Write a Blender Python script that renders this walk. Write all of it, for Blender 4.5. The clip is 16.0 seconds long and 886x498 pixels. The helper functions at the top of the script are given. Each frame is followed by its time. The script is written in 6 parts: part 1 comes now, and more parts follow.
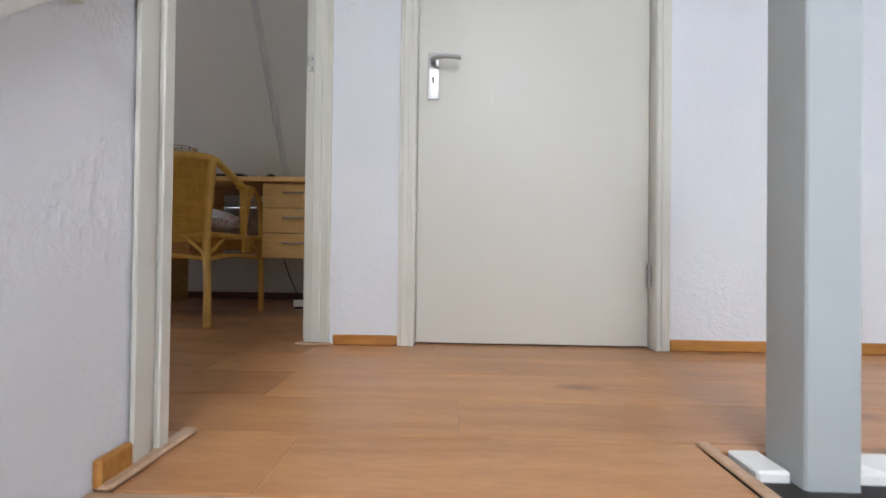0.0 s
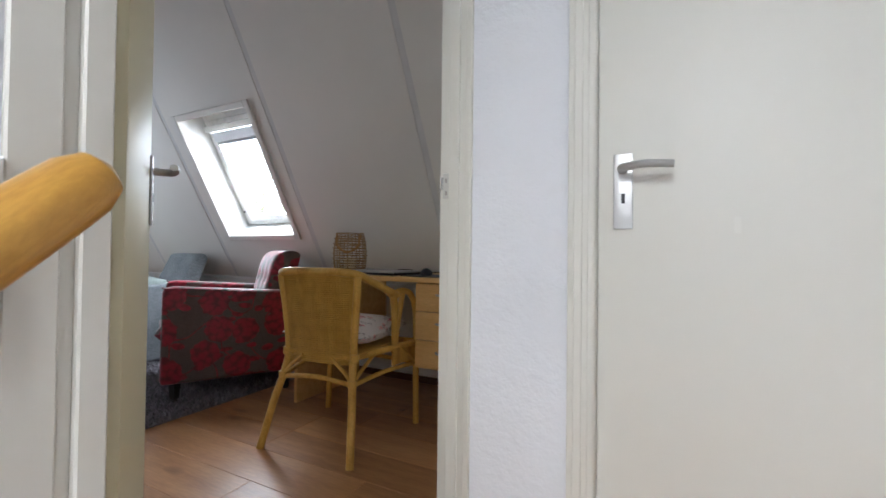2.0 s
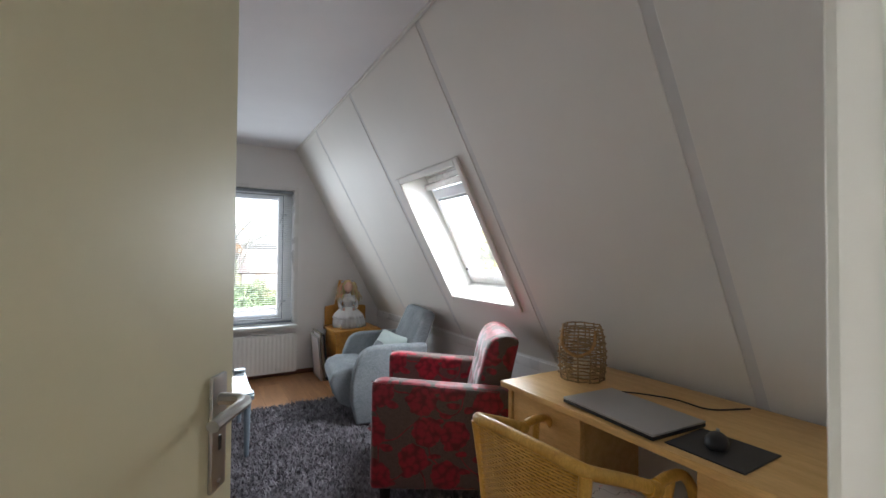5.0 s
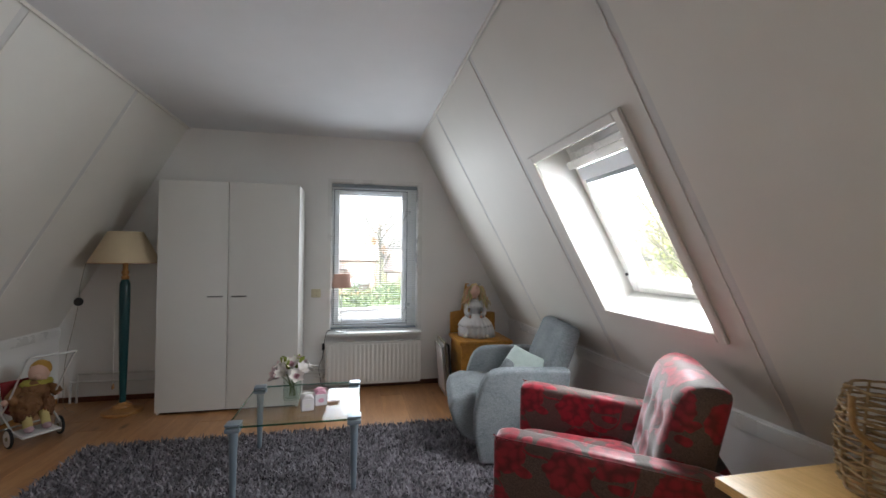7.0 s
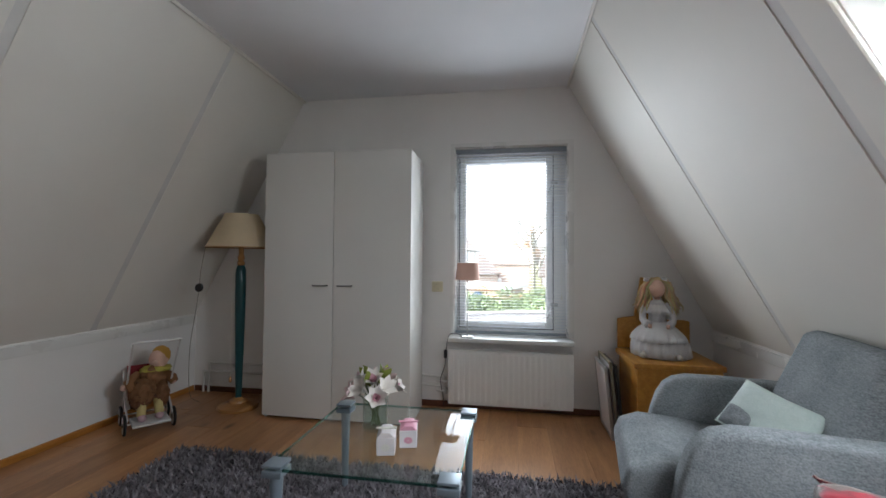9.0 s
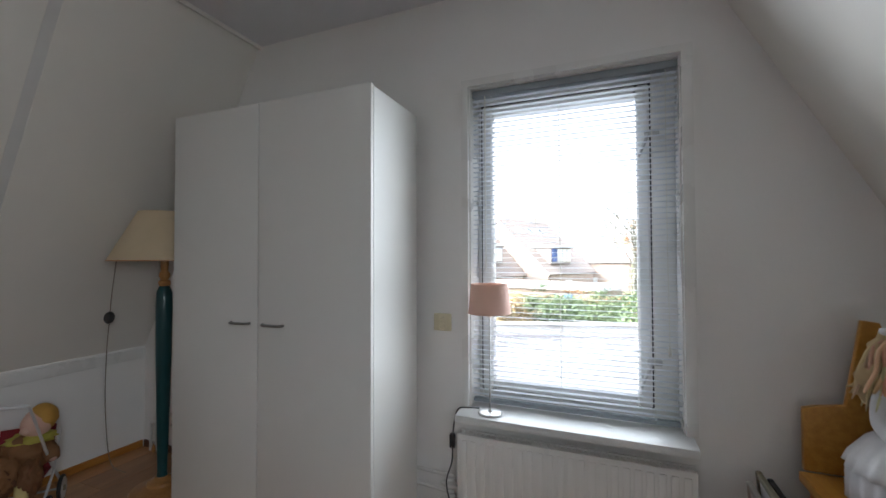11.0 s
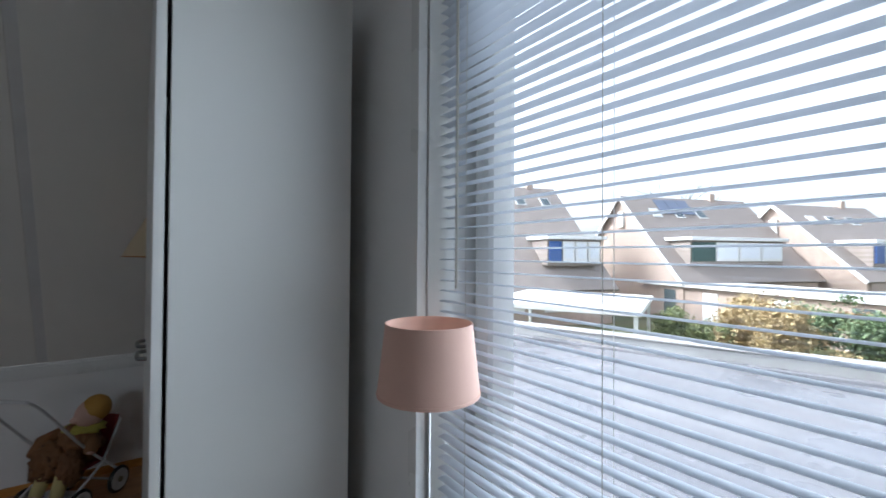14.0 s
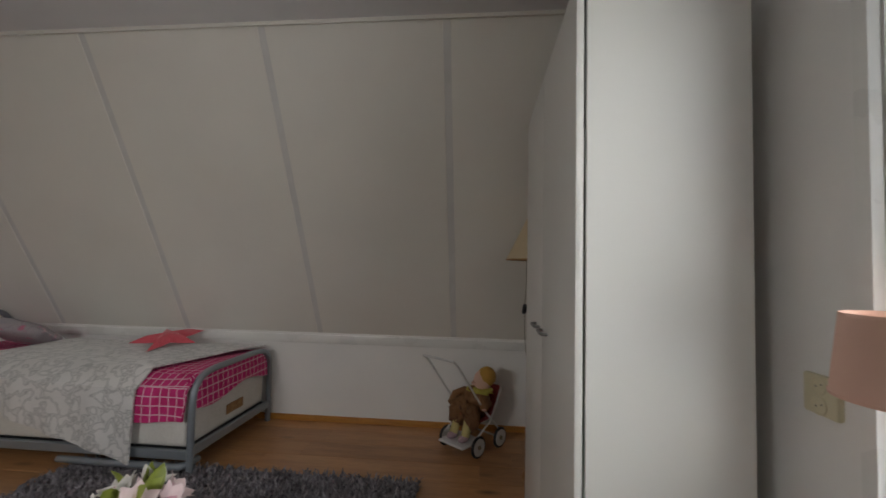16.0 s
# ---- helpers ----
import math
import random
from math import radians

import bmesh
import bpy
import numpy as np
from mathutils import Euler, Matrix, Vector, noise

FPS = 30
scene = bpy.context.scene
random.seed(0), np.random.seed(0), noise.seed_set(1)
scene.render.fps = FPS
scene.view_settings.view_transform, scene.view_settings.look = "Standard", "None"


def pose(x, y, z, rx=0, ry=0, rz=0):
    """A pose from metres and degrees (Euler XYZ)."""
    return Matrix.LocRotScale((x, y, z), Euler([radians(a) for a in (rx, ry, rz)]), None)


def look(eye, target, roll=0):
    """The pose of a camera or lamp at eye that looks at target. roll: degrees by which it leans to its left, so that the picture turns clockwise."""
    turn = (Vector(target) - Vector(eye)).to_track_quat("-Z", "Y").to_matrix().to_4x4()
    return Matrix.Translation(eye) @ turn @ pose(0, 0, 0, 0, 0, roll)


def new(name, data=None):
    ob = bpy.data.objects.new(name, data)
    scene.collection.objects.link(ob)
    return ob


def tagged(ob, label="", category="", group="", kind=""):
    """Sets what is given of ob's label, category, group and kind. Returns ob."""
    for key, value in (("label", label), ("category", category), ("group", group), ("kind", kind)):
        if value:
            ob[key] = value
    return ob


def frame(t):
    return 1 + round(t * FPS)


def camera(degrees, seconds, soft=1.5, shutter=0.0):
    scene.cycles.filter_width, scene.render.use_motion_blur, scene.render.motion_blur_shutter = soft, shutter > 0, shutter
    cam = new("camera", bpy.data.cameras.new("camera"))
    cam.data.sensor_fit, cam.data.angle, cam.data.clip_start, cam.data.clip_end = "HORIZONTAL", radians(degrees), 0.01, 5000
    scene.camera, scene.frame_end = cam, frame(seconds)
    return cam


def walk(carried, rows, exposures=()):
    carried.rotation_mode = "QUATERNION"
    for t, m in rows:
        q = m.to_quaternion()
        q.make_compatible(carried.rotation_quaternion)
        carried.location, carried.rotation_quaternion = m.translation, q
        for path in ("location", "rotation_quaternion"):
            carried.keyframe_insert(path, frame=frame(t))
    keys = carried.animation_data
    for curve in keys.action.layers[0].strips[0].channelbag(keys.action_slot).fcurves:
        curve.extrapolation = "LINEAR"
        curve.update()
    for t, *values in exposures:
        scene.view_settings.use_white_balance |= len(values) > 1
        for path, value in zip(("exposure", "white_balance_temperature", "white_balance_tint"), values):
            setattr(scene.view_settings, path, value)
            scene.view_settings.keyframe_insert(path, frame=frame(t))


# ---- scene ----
cam = camera(93.8, 16.0, 1.5, 0.22)
PATH = [
    (0, (0.176, -0.066, 0.341), (0.115, 1.933, 0.359), 0.7),
    (0.5, (0.19, 0.048, 0.483), (-0.076, 2.03, 0.483), 0.6),
    (1, (0.161, 0.179, 0.591), (-0.314, 2.122, 0.593), 0.5),
    (1.5, (0.158, 0.299, 0.691), (-0.495, 2.189, 0.73), 0.8),
    (2, (0.149, 0.426, 0.847), (-0.757, 2.209, 0.877), 0.7),
    (2.5, (0.096, 0.517, 0.955), (-1.028, 2.171, 0.984), 0.8),
    (3, (0.053, 0.614, 1.081), (-1.235, 2.144, 1.108), 0.6),
    (3.5, (-0.008, 0.716, 1.203), (-1.444, 2.107, 1.228), 0.8),
    (4, (-0.089, 0.822, 1.245), (-1.643, 2.082, 1.278), 0.7),
    (6.5, (-0.625, 1.191, 1.283), (-2.537, 1.777, 1.316), 0.5),
    (7, (-0.821, 1.263, 1.275), (-2.778, 1.671, 1.31), 0.5),
    (7.5, (-1.028, 1.351, 1.217), (-3.018, 1.546, 1.259), 0.4),
    (8, (-1.25, 1.36, 1.151), (-3.25, 1.342, 1.19), 0.5),
    (8.5, (-1.497, 1.426, 1.128), (-3.485, 1.205, 1.166), 0.6),
    (9, (-1.787, 1.456, 1.112), (-3.759, 1.128, 1.168), 0.4),
    (11.5, (-3.535, 1.645, 1.219), (-5.344, 0.792, 1.263), 0.1),
    (12, (-3.899, 1.659, 1.22), (-5.664, 0.72, 1.267), 0.7),
    (12.5, (-4.195, 1.621, 1.227), (-5.925, 0.618, 1.26), 1.4),
    (13, (-4.391, 1.636, 1.222), (-6.044, 0.511, 1.25), 1.4),
    (13.5, (-4.474, 1.679, 1.22), (-5.935, 0.314, 1.251), 0.6),
    (14, (-4.465, 1.743, 1.217), (-5.644, 0.128, 1.245), 0.4),
    (14.5, (-4.423, 1.784, 1.217), (-5.273, -0.026, 1.253), 0.4),
    (15, (-4.376, 1.808, 1.216), (-4.842, -0.137, 1.251), 0.5),
    (15.5, (-4.314, 1.816, 1.172), (-4.459, -0.178, 1.242), 0.8),
    (16, (-4.266, 1.793, 1.154), (-4.074, -0.196, 1.238), 1.1),
]
EXPOSURES = [
    (0, 2.05, 5850, 10), (4, 2.1, 6000, 10), (6.5, 2.03, 6380, 10), (9, 1.92, 6220, 10), (11.5, 1.75, 6100, 10), (12.5, 1.4, 5700, 8),
    (13.5, 1.1, 5700, 8), (14.5, 0.75, 5700, 8), (15.5, 0.85, 6450, 10), (16, 1.45, 6900, 12),
]
walk(cam, [(t, look(eye, target, roll)) for t, eye, target, roll in PATH], EXPOSURES)

# ---- world and daylight ----
world = bpy.data.worlds.new("overcast_sky")
scene.world = world
world.use_nodes = True
wn, wl = world.node_tree.nodes, world.node_tree.links
sky = wn.new("ShaderNodeTexSky")
sky.sky_type, sky.sun_disc = "NISHITA", False
sky.sun_elevation, sky.sun_rotation = radians(38), radians(150)
sky.air_density, sky.dust_density, sky.ozone_density = 1.0, 4.0, 1.0
grey = wn.new("ShaderNodeHueSaturation")
grey.inputs["Saturation"].default_value = 0.30
grey.inputs["Value"].default_value = 2.0
wl.new(sky.outputs[0], grey.inputs["Color"])
wl.new(grey.outputs[0], wn["Background"].inputs["Color"])
wn["Background"].inputs["Strength"].default_value = 0.15

sun_data = bpy.data.lights.new("sun", "SUN")
sun_data.energy, sun_data.angle, sun_data.color = 2.6, radians(14), (1.0, 0.96, 0.9)
sun = new("sun", sun_data)
sun.matrix_world = look((8, -6, 20), (8 - math.sin(radians(150)) * 10, -6 - math.cos(radians(150)) * 10, 20 - 7.8))


def window_light(name, m, sx, sy, power, tint, spread=180):
    data = bpy.data.lights.new(name, "AREA")
    data.shape, data.size, data.size_y, data.energy, data.color = "RECTANGLE", sx, sy, power, tint
    data.spread = radians(spread)
    ob = new(name, data)
    ob.matrix_world = m
    return ob


# ---- materials ----
def material(name, rough=0.6, metal=0.0):
    m = bpy.data.materials.new(name)
    m.use_nodes = True
    b = m.node_tree.nodes["Principled BSDF"]
    b.inputs["Roughness"].default_value, b.inputs["Metallic"].default_value = rough, metal
    return m, m.node_tree.nodes, m.node_tree.links, b


def coords(n, l, stretch=(1, 1, 1), by_object=False):
    tc = n.new("ShaderNodeTexCoord")
    mp = n.new("ShaderNodeMapping")
    mp.inputs["Scale"].default_value = stretch
    l.new(tc.outputs["Object"], mp.inputs["Vector"])
    if by_object:
        info = n.new("ShaderNodeObjectInfo")
        mul = n.new("ShaderNodeMath")
        mul.operation, mul.inputs[1].default_value = "MULTIPLY", 40
        l.new(info.outputs["Random"], mul.inputs[0])
        l.new(mul.outputs[0], mp.inputs["Location"])
    return mp.outputs[0]


def noise_tex(n, l, vec, scale, detail=4, rough=0.55):
    t = n.new("ShaderNodeTexNoise")
    t.inputs["Scale"].default_value, t.inputs["Detail"].default_value, t.inputs["Roughness"].default_value = scale, detail, rough
    l.new(vec, t.inputs["Vector"])
    return t.outputs["Fac"]


def ramp(n, l, fac, stops):
    r = n.new("ShaderNodeValToRGB")
    e = r.color_ramp.elements
    while len(e) < len(stops):
        e.new(0.5)
    for k, (p, c) in zip(e, stops):
        k.position, k.color = p, (*c, 1)
    l.new(fac, r.inputs[0])
    return r.outputs[0]


def bump(n, l, b, height, strength=0.2, distance=0.01, after=None):
    k = n.new("ShaderNodeBump")
    k.inputs["Strength"].default_value, k.inputs["Distance"].default_value = strength, distance
    l.new(height, k.inputs["Height"])
    if after:
        l.new(after, k.inputs["Normal"])
    l.new(k.outputs[0], b.inputs["Normal"])
    return k.outputs[0]


def mixed(n, l, fac, a, b, mode="MIX"):
    k = n.new("ShaderNodeMix")
    k.data_type, k.blend_type = "RGBA", mode
    for slot, v in ((0, fac), (6, a), (7, b)):
        if hasattr(v, "links"):
            l.new(v, k.inputs[slot])
        else:
            k.inputs[slot].default_value = v if slot == 0 else (*v, 1)
    return k.outputs[2]


def plain(name, colour, rough=0.5, metal=0.0, vary=0.06, scale=6.0, grain=120.0, relief=0.05, depth=0.002, stretch=(1, 1, 1)):
    """A painted or moulded surface with slow tone changes and a fine grain."""
    m, n, l, b = material(name, rough, metal)
    v = coords(n, l, stretch)
    slow, fine = noise_tex(n, l, v, scale), noise_tex(n, l, v, grain, 3)
    lo, hi = [c * (1 - vary) for c in colour], [min(1, c * (1 + vary)) for c in colour]
    l.new(ramp(n, l, slow, ((0.3, lo), (0.7, hi))), b.inputs["Base Color"])
    rr = n.new("ShaderNodeMapRange")
    rr.inputs["To Min"].default_value, rr.inputs["To Max"].default_value = max(0.02, rough - 0.08), min(1, rough + 0.08)
    l.new(slow, rr.inputs["Value"])
    l.new(rr.outputs[0], b.inputs["Roughness"])
    if relief:
        bump(n, l, b, fine, relief, depth)
    return m


def wood(name, dark, light, rough=0.4, along=(1, 12, 12), scale=3.0, by_object=False, tone=0.0, knots=False):
    m, n, l, b = material(name, rough)
    v = coords(n, l, along, by_object)
    g1, g2 = noise_tex(n, l, v, scale, 6, 0.6), noise_tex(n, l, v, scale * 9, 4, 0.7)
    col = ramp(n, l, g1, ((0.38, dark), (0.62, light)))
    col = mixed(n, l, 0.35, col, ramp(n, l, g2, ((0.35, [c * 0.62 for c in dark]), (0.65, light))), "MIX")
    if tone:
        info = n.new("ShaderNodeObjectInfo")
        col = mixed(n, l, tone, col, ramp(n, l, info.outputs["Random"], ((0.0, [c * 0.55 for c in dark]), (1.0, [min(1, c * 1.25) for c in light]))))
    if knots:
        v2 = coords(n, l, (2.2, 5.5, 5.5), by_object)
        k = n.new("ShaderNodeTexVoronoi")
        k.inputs["Scale"].default_value = 0.9
        l.new(v2, k.inputs["Vector"])
        spot = ramp(n, l, k.outputs["Distance"], ((0.03, (1, 1, 1)), (0.16, (0, 0, 0))))
        col = mixed(n, l, spot, col, [c * 0.38 for c in dark])
    l.new(col, b.inputs["Base Color"])
    bump(n, l, b, g2, 0.06, 0.002)
    return m


def plaster(name, colour, size=70.0, strength=0.5, rough=0.85):
    m, n, l, b = material(name, rough)
    v = coords(n, l)
    slow, mid, fine = noise_tex(n, l, v, 1.3, 3), noise_tex(n, l, v, size, 3, 0.6), noise_tex(n, l, v, size * 4, 2)
    l.new(ramp(n, l, slow, ((0.3, [c * 0.95 for c in colour]), (0.7, [min(1, c * 1.03) for c in colour]))), b.inputs["Base Color"])
    first = bump(n, l, b, mid, strength, 0.004)
    bump(n, l, b, fine, strength * 0.3, 0.002, first)
    return m


def glass(name, tint=(1, 1, 1), rough=0.0):
    m, n, l, b = material(name, rough)
    clear, gloss, mix = n.new("ShaderNodeBsdfTransparent"), n.new("ShaderNodeBsdfGlossy"), n.new("ShaderNodeMixShader")
    clear.inputs["Color"].default_value = (*tint, 1)
    gloss.inputs["Roughness"].default_value = max(rough, 0.01)
    face, power, lift = n.new("ShaderNodeLayerWeight"), n.new("ShaderNodeMath"), n.new("ShaderNodeMapRange")
    face.inputs["Blend"].default_value = 0.5
    power.operation, power.inputs[1].default_value = "POWER", 5
    lift.inputs["To Min"].default_value, lift.inputs["To Max"].default_value = 0.045, 1.0
    l.new(face.outputs["Facing"], power.inputs[0])
    l.new(power.outputs[0], lift.inputs["Value"])
    l.new(lift.outputs[0], mix.inputs[0])
    l.new(clear.outputs[0], mix.inputs[1])
    l.new(gloss.outputs[0], mix.inputs[2])
    l.new(mix.outputs[0], n["Material Output"].inputs["Surface"])
    return m


def weave(name, a, c, scale=260.0, rough=0.9, relief=0.5, fuzz=0.0):
    m, n, l, b = material(name, rough)
    v = coords(n, l)
    fine, slow, streak = noise_tex(n, l, v, scale, 2), noise_tex(n, l, v, 5, 3), noise_tex(n, l, coords(n, l, (1, 1, 6)), scale * 0.25, 3)
    col = ramp(n, l, fine, ((0.35, a), (0.65, c)))
    col = mixed(n, l, 0.35, col, ramp(n, l, streak, ((0.35, a), (0.65, c))))
    col = mixed(n, l, 0.3, col, ramp(n, l, slow, ((0.3, [k * 0.75 for k in a]), (0.7, c))))
    l.new(col, b.inputs["Base Color"])
    b.inputs["Sheen Weight"].default_value = fuzz
    bump(n, l, b, fine, relief, 0.002)
    return m


M_WALL = plaster("white_textured_wallpaper", (0.80, 0.805, 0.83), 52, 0.7)
M_WALL_ROOM = plaster("white_room_wall_paint", (0.85, 0.835, 0.81), 60, 0.15)
M_CEIL = plaster("white_ceiling_paint", (0.78, 0.78, 0.79), 40, 0.08)
M_PANEL = plain("white_roof_panel", (0.77, 0.742, 0.685), 0.55, vary=0.03, scale=1.5, relief=0.03)
M_JOINT = plain("grey_joint_strip", (0.66, 0.645, 0.62), 0.6)
M_GLOSS = plain("white_gloss_paint", (0.80, 0.79, 0.76), 0.28, vary=0.03, scale=3, grain=40, relief=0.03)
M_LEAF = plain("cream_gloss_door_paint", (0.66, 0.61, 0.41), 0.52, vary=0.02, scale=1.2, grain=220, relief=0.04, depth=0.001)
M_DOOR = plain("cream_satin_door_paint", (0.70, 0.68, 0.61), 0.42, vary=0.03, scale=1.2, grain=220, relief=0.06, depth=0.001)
M_PLANK = wood("oak_laminate", (0.36, 0.165, 0.066), (0.58, 0.30, 0.13), 0.30, (1.2, 9, 9), 1.6, True, 0.30, True)
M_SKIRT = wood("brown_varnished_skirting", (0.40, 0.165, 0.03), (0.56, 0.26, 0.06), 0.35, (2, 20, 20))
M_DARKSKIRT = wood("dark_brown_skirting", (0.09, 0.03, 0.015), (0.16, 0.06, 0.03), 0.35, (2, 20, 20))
M_TRIM = wood("pale_floor_trim", (0.48, 0.30, 0.18), (0.60, 0.40, 0.26), 0.4, (2, 20, 20))
M_STEEL = plain("brushed_aluminium", (0.53, 0.525, 0.51), 0.42, 1.0, vary=0.05, grain=300, relief=0.03)
M_NEWEL = plain("pale_grey_post_paint", (0.42, 0.44, 0.44), 0.4, vary=0.03, scale=3, grain=40, relief=0.03)
M_CREAMP = plain("yellowed_cream_plastic", (0.66, 0.60, 0.42), 0.35)
M_BLACK = plain("black_plastic", (0.015, 0.015, 0.017), 0.4)
M_WHITEP = plain("white_plastic", (0.75, 0.73, 0.66), 0.35)
M_GLASS = glass("clear_window_glass")
# near-black with shade painted in, for gaps and surfaces out of the light
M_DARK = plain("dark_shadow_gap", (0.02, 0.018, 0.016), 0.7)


# ---- mesh helpers ----
def bm_box(bm, x0, x1, y0, y1, z0, z1, m=None):
    c = [(x, y, z) for x in (x0, x1) for y in (y0, y1) for z in (z0, z1)]
    if m:
        c = [m @ Vector(p) for p in c]
    v = [bm.verts.new(p) for p in c]
    for f in ((0, 1, 3, 2), (4, 6, 7, 5), (0, 4, 5, 1), (2, 3, 7, 6), (0, 2, 6, 4), (1, 5, 7, 3)):
        bm.faces.new([v[i] for i in f])
    return v


def bevelled(bm, width=0.004, segments=2, angle=30):
    bmesh.ops.recalc_face_normals(bm, faces=bm.faces)
    e = [k for k in bm.edges if len(k.link_faces) == 2 and k.calc_face_angle(0) > radians(angle)]
    bmesh.ops.bevel(bm, geom=e, offset=width, segments=segments, affect="EDGES", profile=0.6)
    return bm


def box(x0, x1, y0, y1, z0, z1, width=0.003, segments=1, m=None):
    bm = bmesh.new()
    bm_box(bm, x0, x1, y0, y1, z0, z1, m)
    return bevelled(bm, width, segments) if width else bm


def boxes(*specs):
    bm = bmesh.new()
    for s in specs:
        bm_box(bm, *s)
    bmesh.ops.recalc_face_normals(bm, faces=bm.faces)
    return bm


def ring(bm, centre, u, v, ru, rv, n):
    return [bm.verts.new(centre + u * (ru * math.cos(2 * math.pi * i / n)) + v * (rv * math.sin(2 * math.pi * i / n))) for i in range(n)]


def tube(bm, pts, radius, n=10, closed=False, flat=1.0):
    """A round rod through the points; radius a number or one for each point."""
    pts = [Vector(p) for p in pts]
    rs = radius if isinstance(radius, (list, tuple)) else [radius] * len(pts)
    rings, up = [], None
    for i, p in enumerate(pts):
        a = pts[i - 1] if i or closed else p
        b = pts[(i + 1) % len(pts)] if i < len(pts) - 1 or closed else p
        d = (b - a).normalized()
        if up is None:
            up = Vector((0, 0, 1)) if abs(d.z) < 0.9 else Vector((1, 0, 0))
        u = d.cross(up).normalized()
        v = u.cross(d).normalized()
        up = v
        rings.append(ring(bm, p, u, v, rs[i], rs[i] * flat, n))
    last = len(rings) if closed else len(rings) - 1
    for k in range(last):
        a, b = rings[k], rings[(k + 1) % len(rings)]
        for i in range(n):
            bm.faces.new((a[i], a[(i + 1) % n], b[(i + 1) % n], b[i]))
    if not closed:
        bm.faces.new(rings[0][::-1])
        bm.faces.new(rings[-1])
    return bm


def rod(pts, radius, n=10, closed=False, flat=1.0):
    return tube(bmesh.new(), pts, radius, n, closed, flat)


def smooth_path(pts, per=6):
    """A soft curve through the points."""
    p = [Vector(q) for q in pts]
    out = []
    for i in range(len(p) - 1):
        a, b, c, d = p[max(i - 1, 0)], p[i], p[i + 1], p[min(i + 2, len(p) - 1)]
        for k in range(per):
            t = k / per
            out.append(0.5 * ((2 * b) + (c - a) * t + (2 * a - 5 * b + 4 * c - d) * t * t + (3 * b - a - 3 * c + d) * t ** 3))
    return out + [p[-1]]


def lathe(profile, n=24, at=(0, 0, 0), caps=True):
    """Turned round z: profile of (radius, height)."""
    bm = bmesh.new()
    rows = [[bm.verts.new((at[0] + r * math.cos(2 * math.pi * i / n), at[1] + r * math.sin(2 * math.pi * i / n), at[2] + z)) for i in range(n)] for r, z in profile]
    for a, b in zip(rows, rows[1:]):
        for i in range(n):
            bm.faces.new((a[i], a[(i + 1) % n], b[(i + 1) % n], b[i]))
    if caps:
        bm.faces.new(rows[0][::-1])
        bm.faces.new(rows[-1])
    bmesh.ops.recalc_face_normals(bm, faces=bm.faces)
    return bm


def blob(centre, size, rough=0.0, scale=6.0, sub=3, m=None):
    """An uneven rounded lump."""
    bm = bmesh.new()
    bmesh.ops.create_icosphere(bm, subdivisions=sub, radius=1)
    for v in bm.verts:
        k = 1 + rough * noise.noise(v.co * scale * 0.3 + Vector(centre) * 7)
        v.co = Vector((v.co.x * size[0] * k, v.co.y * size[1] * k, v.co.z * size[2] * k))
        if m:
            v.co = m @ v.co
        v.co += Vector(centre)
    return bm


def join(*bms):
    out = bmesh.new()
    for b in bms:
        me = bpy.data.meshes.new("t")
        b.to_mesh(me)
        out.from_mesh(me)
        bpy.data.meshes.remove(me)
        b.free()
    return out


def moved(bm, m):
    bmesh.ops.transform(bm, matrix=m, verts=bm.verts)
    return bm


def mesh_of(name, bm, mat, smooth=35):
    me = bpy.data.meshes.new(name)
    bm.normal_update()
    for e in bm.edges:
        e.smooth = not (len(e.link_faces) == 2 and e.calc_face_angle(0) > radians(smooth))
    for f in bm.faces:
        f.smooth = smooth > 0
    bm.to_mesh(me)
    bm.free()
    me.materials.append(mat)
    return me


def part(name, bm, mat, parent, label="", smooth=35):
    """One mesh under a thing or a part, built in the thing's own space."""
    ob = new(name, mesh_of(name, bm, mat, smooth))
    ob.parent = parent
    return tagged(ob, label)


def thing(name, label, category, m=None, group="", kind=""):
    ob = new(name)
    ob.empty_display_size = 0.1
    ob.matrix_world = m or Matrix()
    return tagged(ob, label, category, group, kind)


def solo(name, bm, mat, label, category, m=None, group="", kind="", smooth=35):
    ob = new(name, mesh_of(name, bm, mat, smooth))
    ob.matrix_world = m or Matrix()
    return tagged(ob, label, category, group, kind)


def structure(name, bm, mat, label, category, smooth=35):
    return solo(name, bm, mat, label, category, kind="structure", smooth=smooth)


# ---- the setting: room, landing, stairs ----
XW, XN, XL = -4.95, -0.40, -0.33          # window wall, inner face of the door wall, its landing face
YL, YR, KZ, CZ = -1.206, 2.836, 0.644, 2.42  # knee walls, their height, ceiling
CL, CR = -0.238, 1.868                     # edges of the flat ceiling
YD = 1.45                                  # end wall of the landing
XE = 2.4                                   # far end of the landing

structure("floor_slab", boxes((XW - 0.25, XE, 0.49, 3.0, -0.25, -0.012), (XW - 0.25, XL - 0.05, -1.35, 0.49, -0.25, -0.012), (0.66, XE, 0.30, 0.49, -0.25, -0.012)), M_DARK, "bare floor slab under the laminate boards", "floor")
structure("wall_window", boxes((XW - 0.27, XW, YL - 0.3, 1.010, 0, 2.7), (XW - 0.27, XW, 1.874, YR + 0.3, 0, 2.7), (XW - 0.27, XW, 1.010, 1.874, 0, 0.514), (XW - 0.27, XW, 1.010, 1.874, 1.991, 2.7)), M_WALL_ROOM, "white painted gable wall around the window", "wall")
structure("wall_knee_left", boxes((XW, XN, YL - 0.12, YL, 0, KZ)), M_WALL_ROOM, "low white knee wall under the sloping roof", "wall")
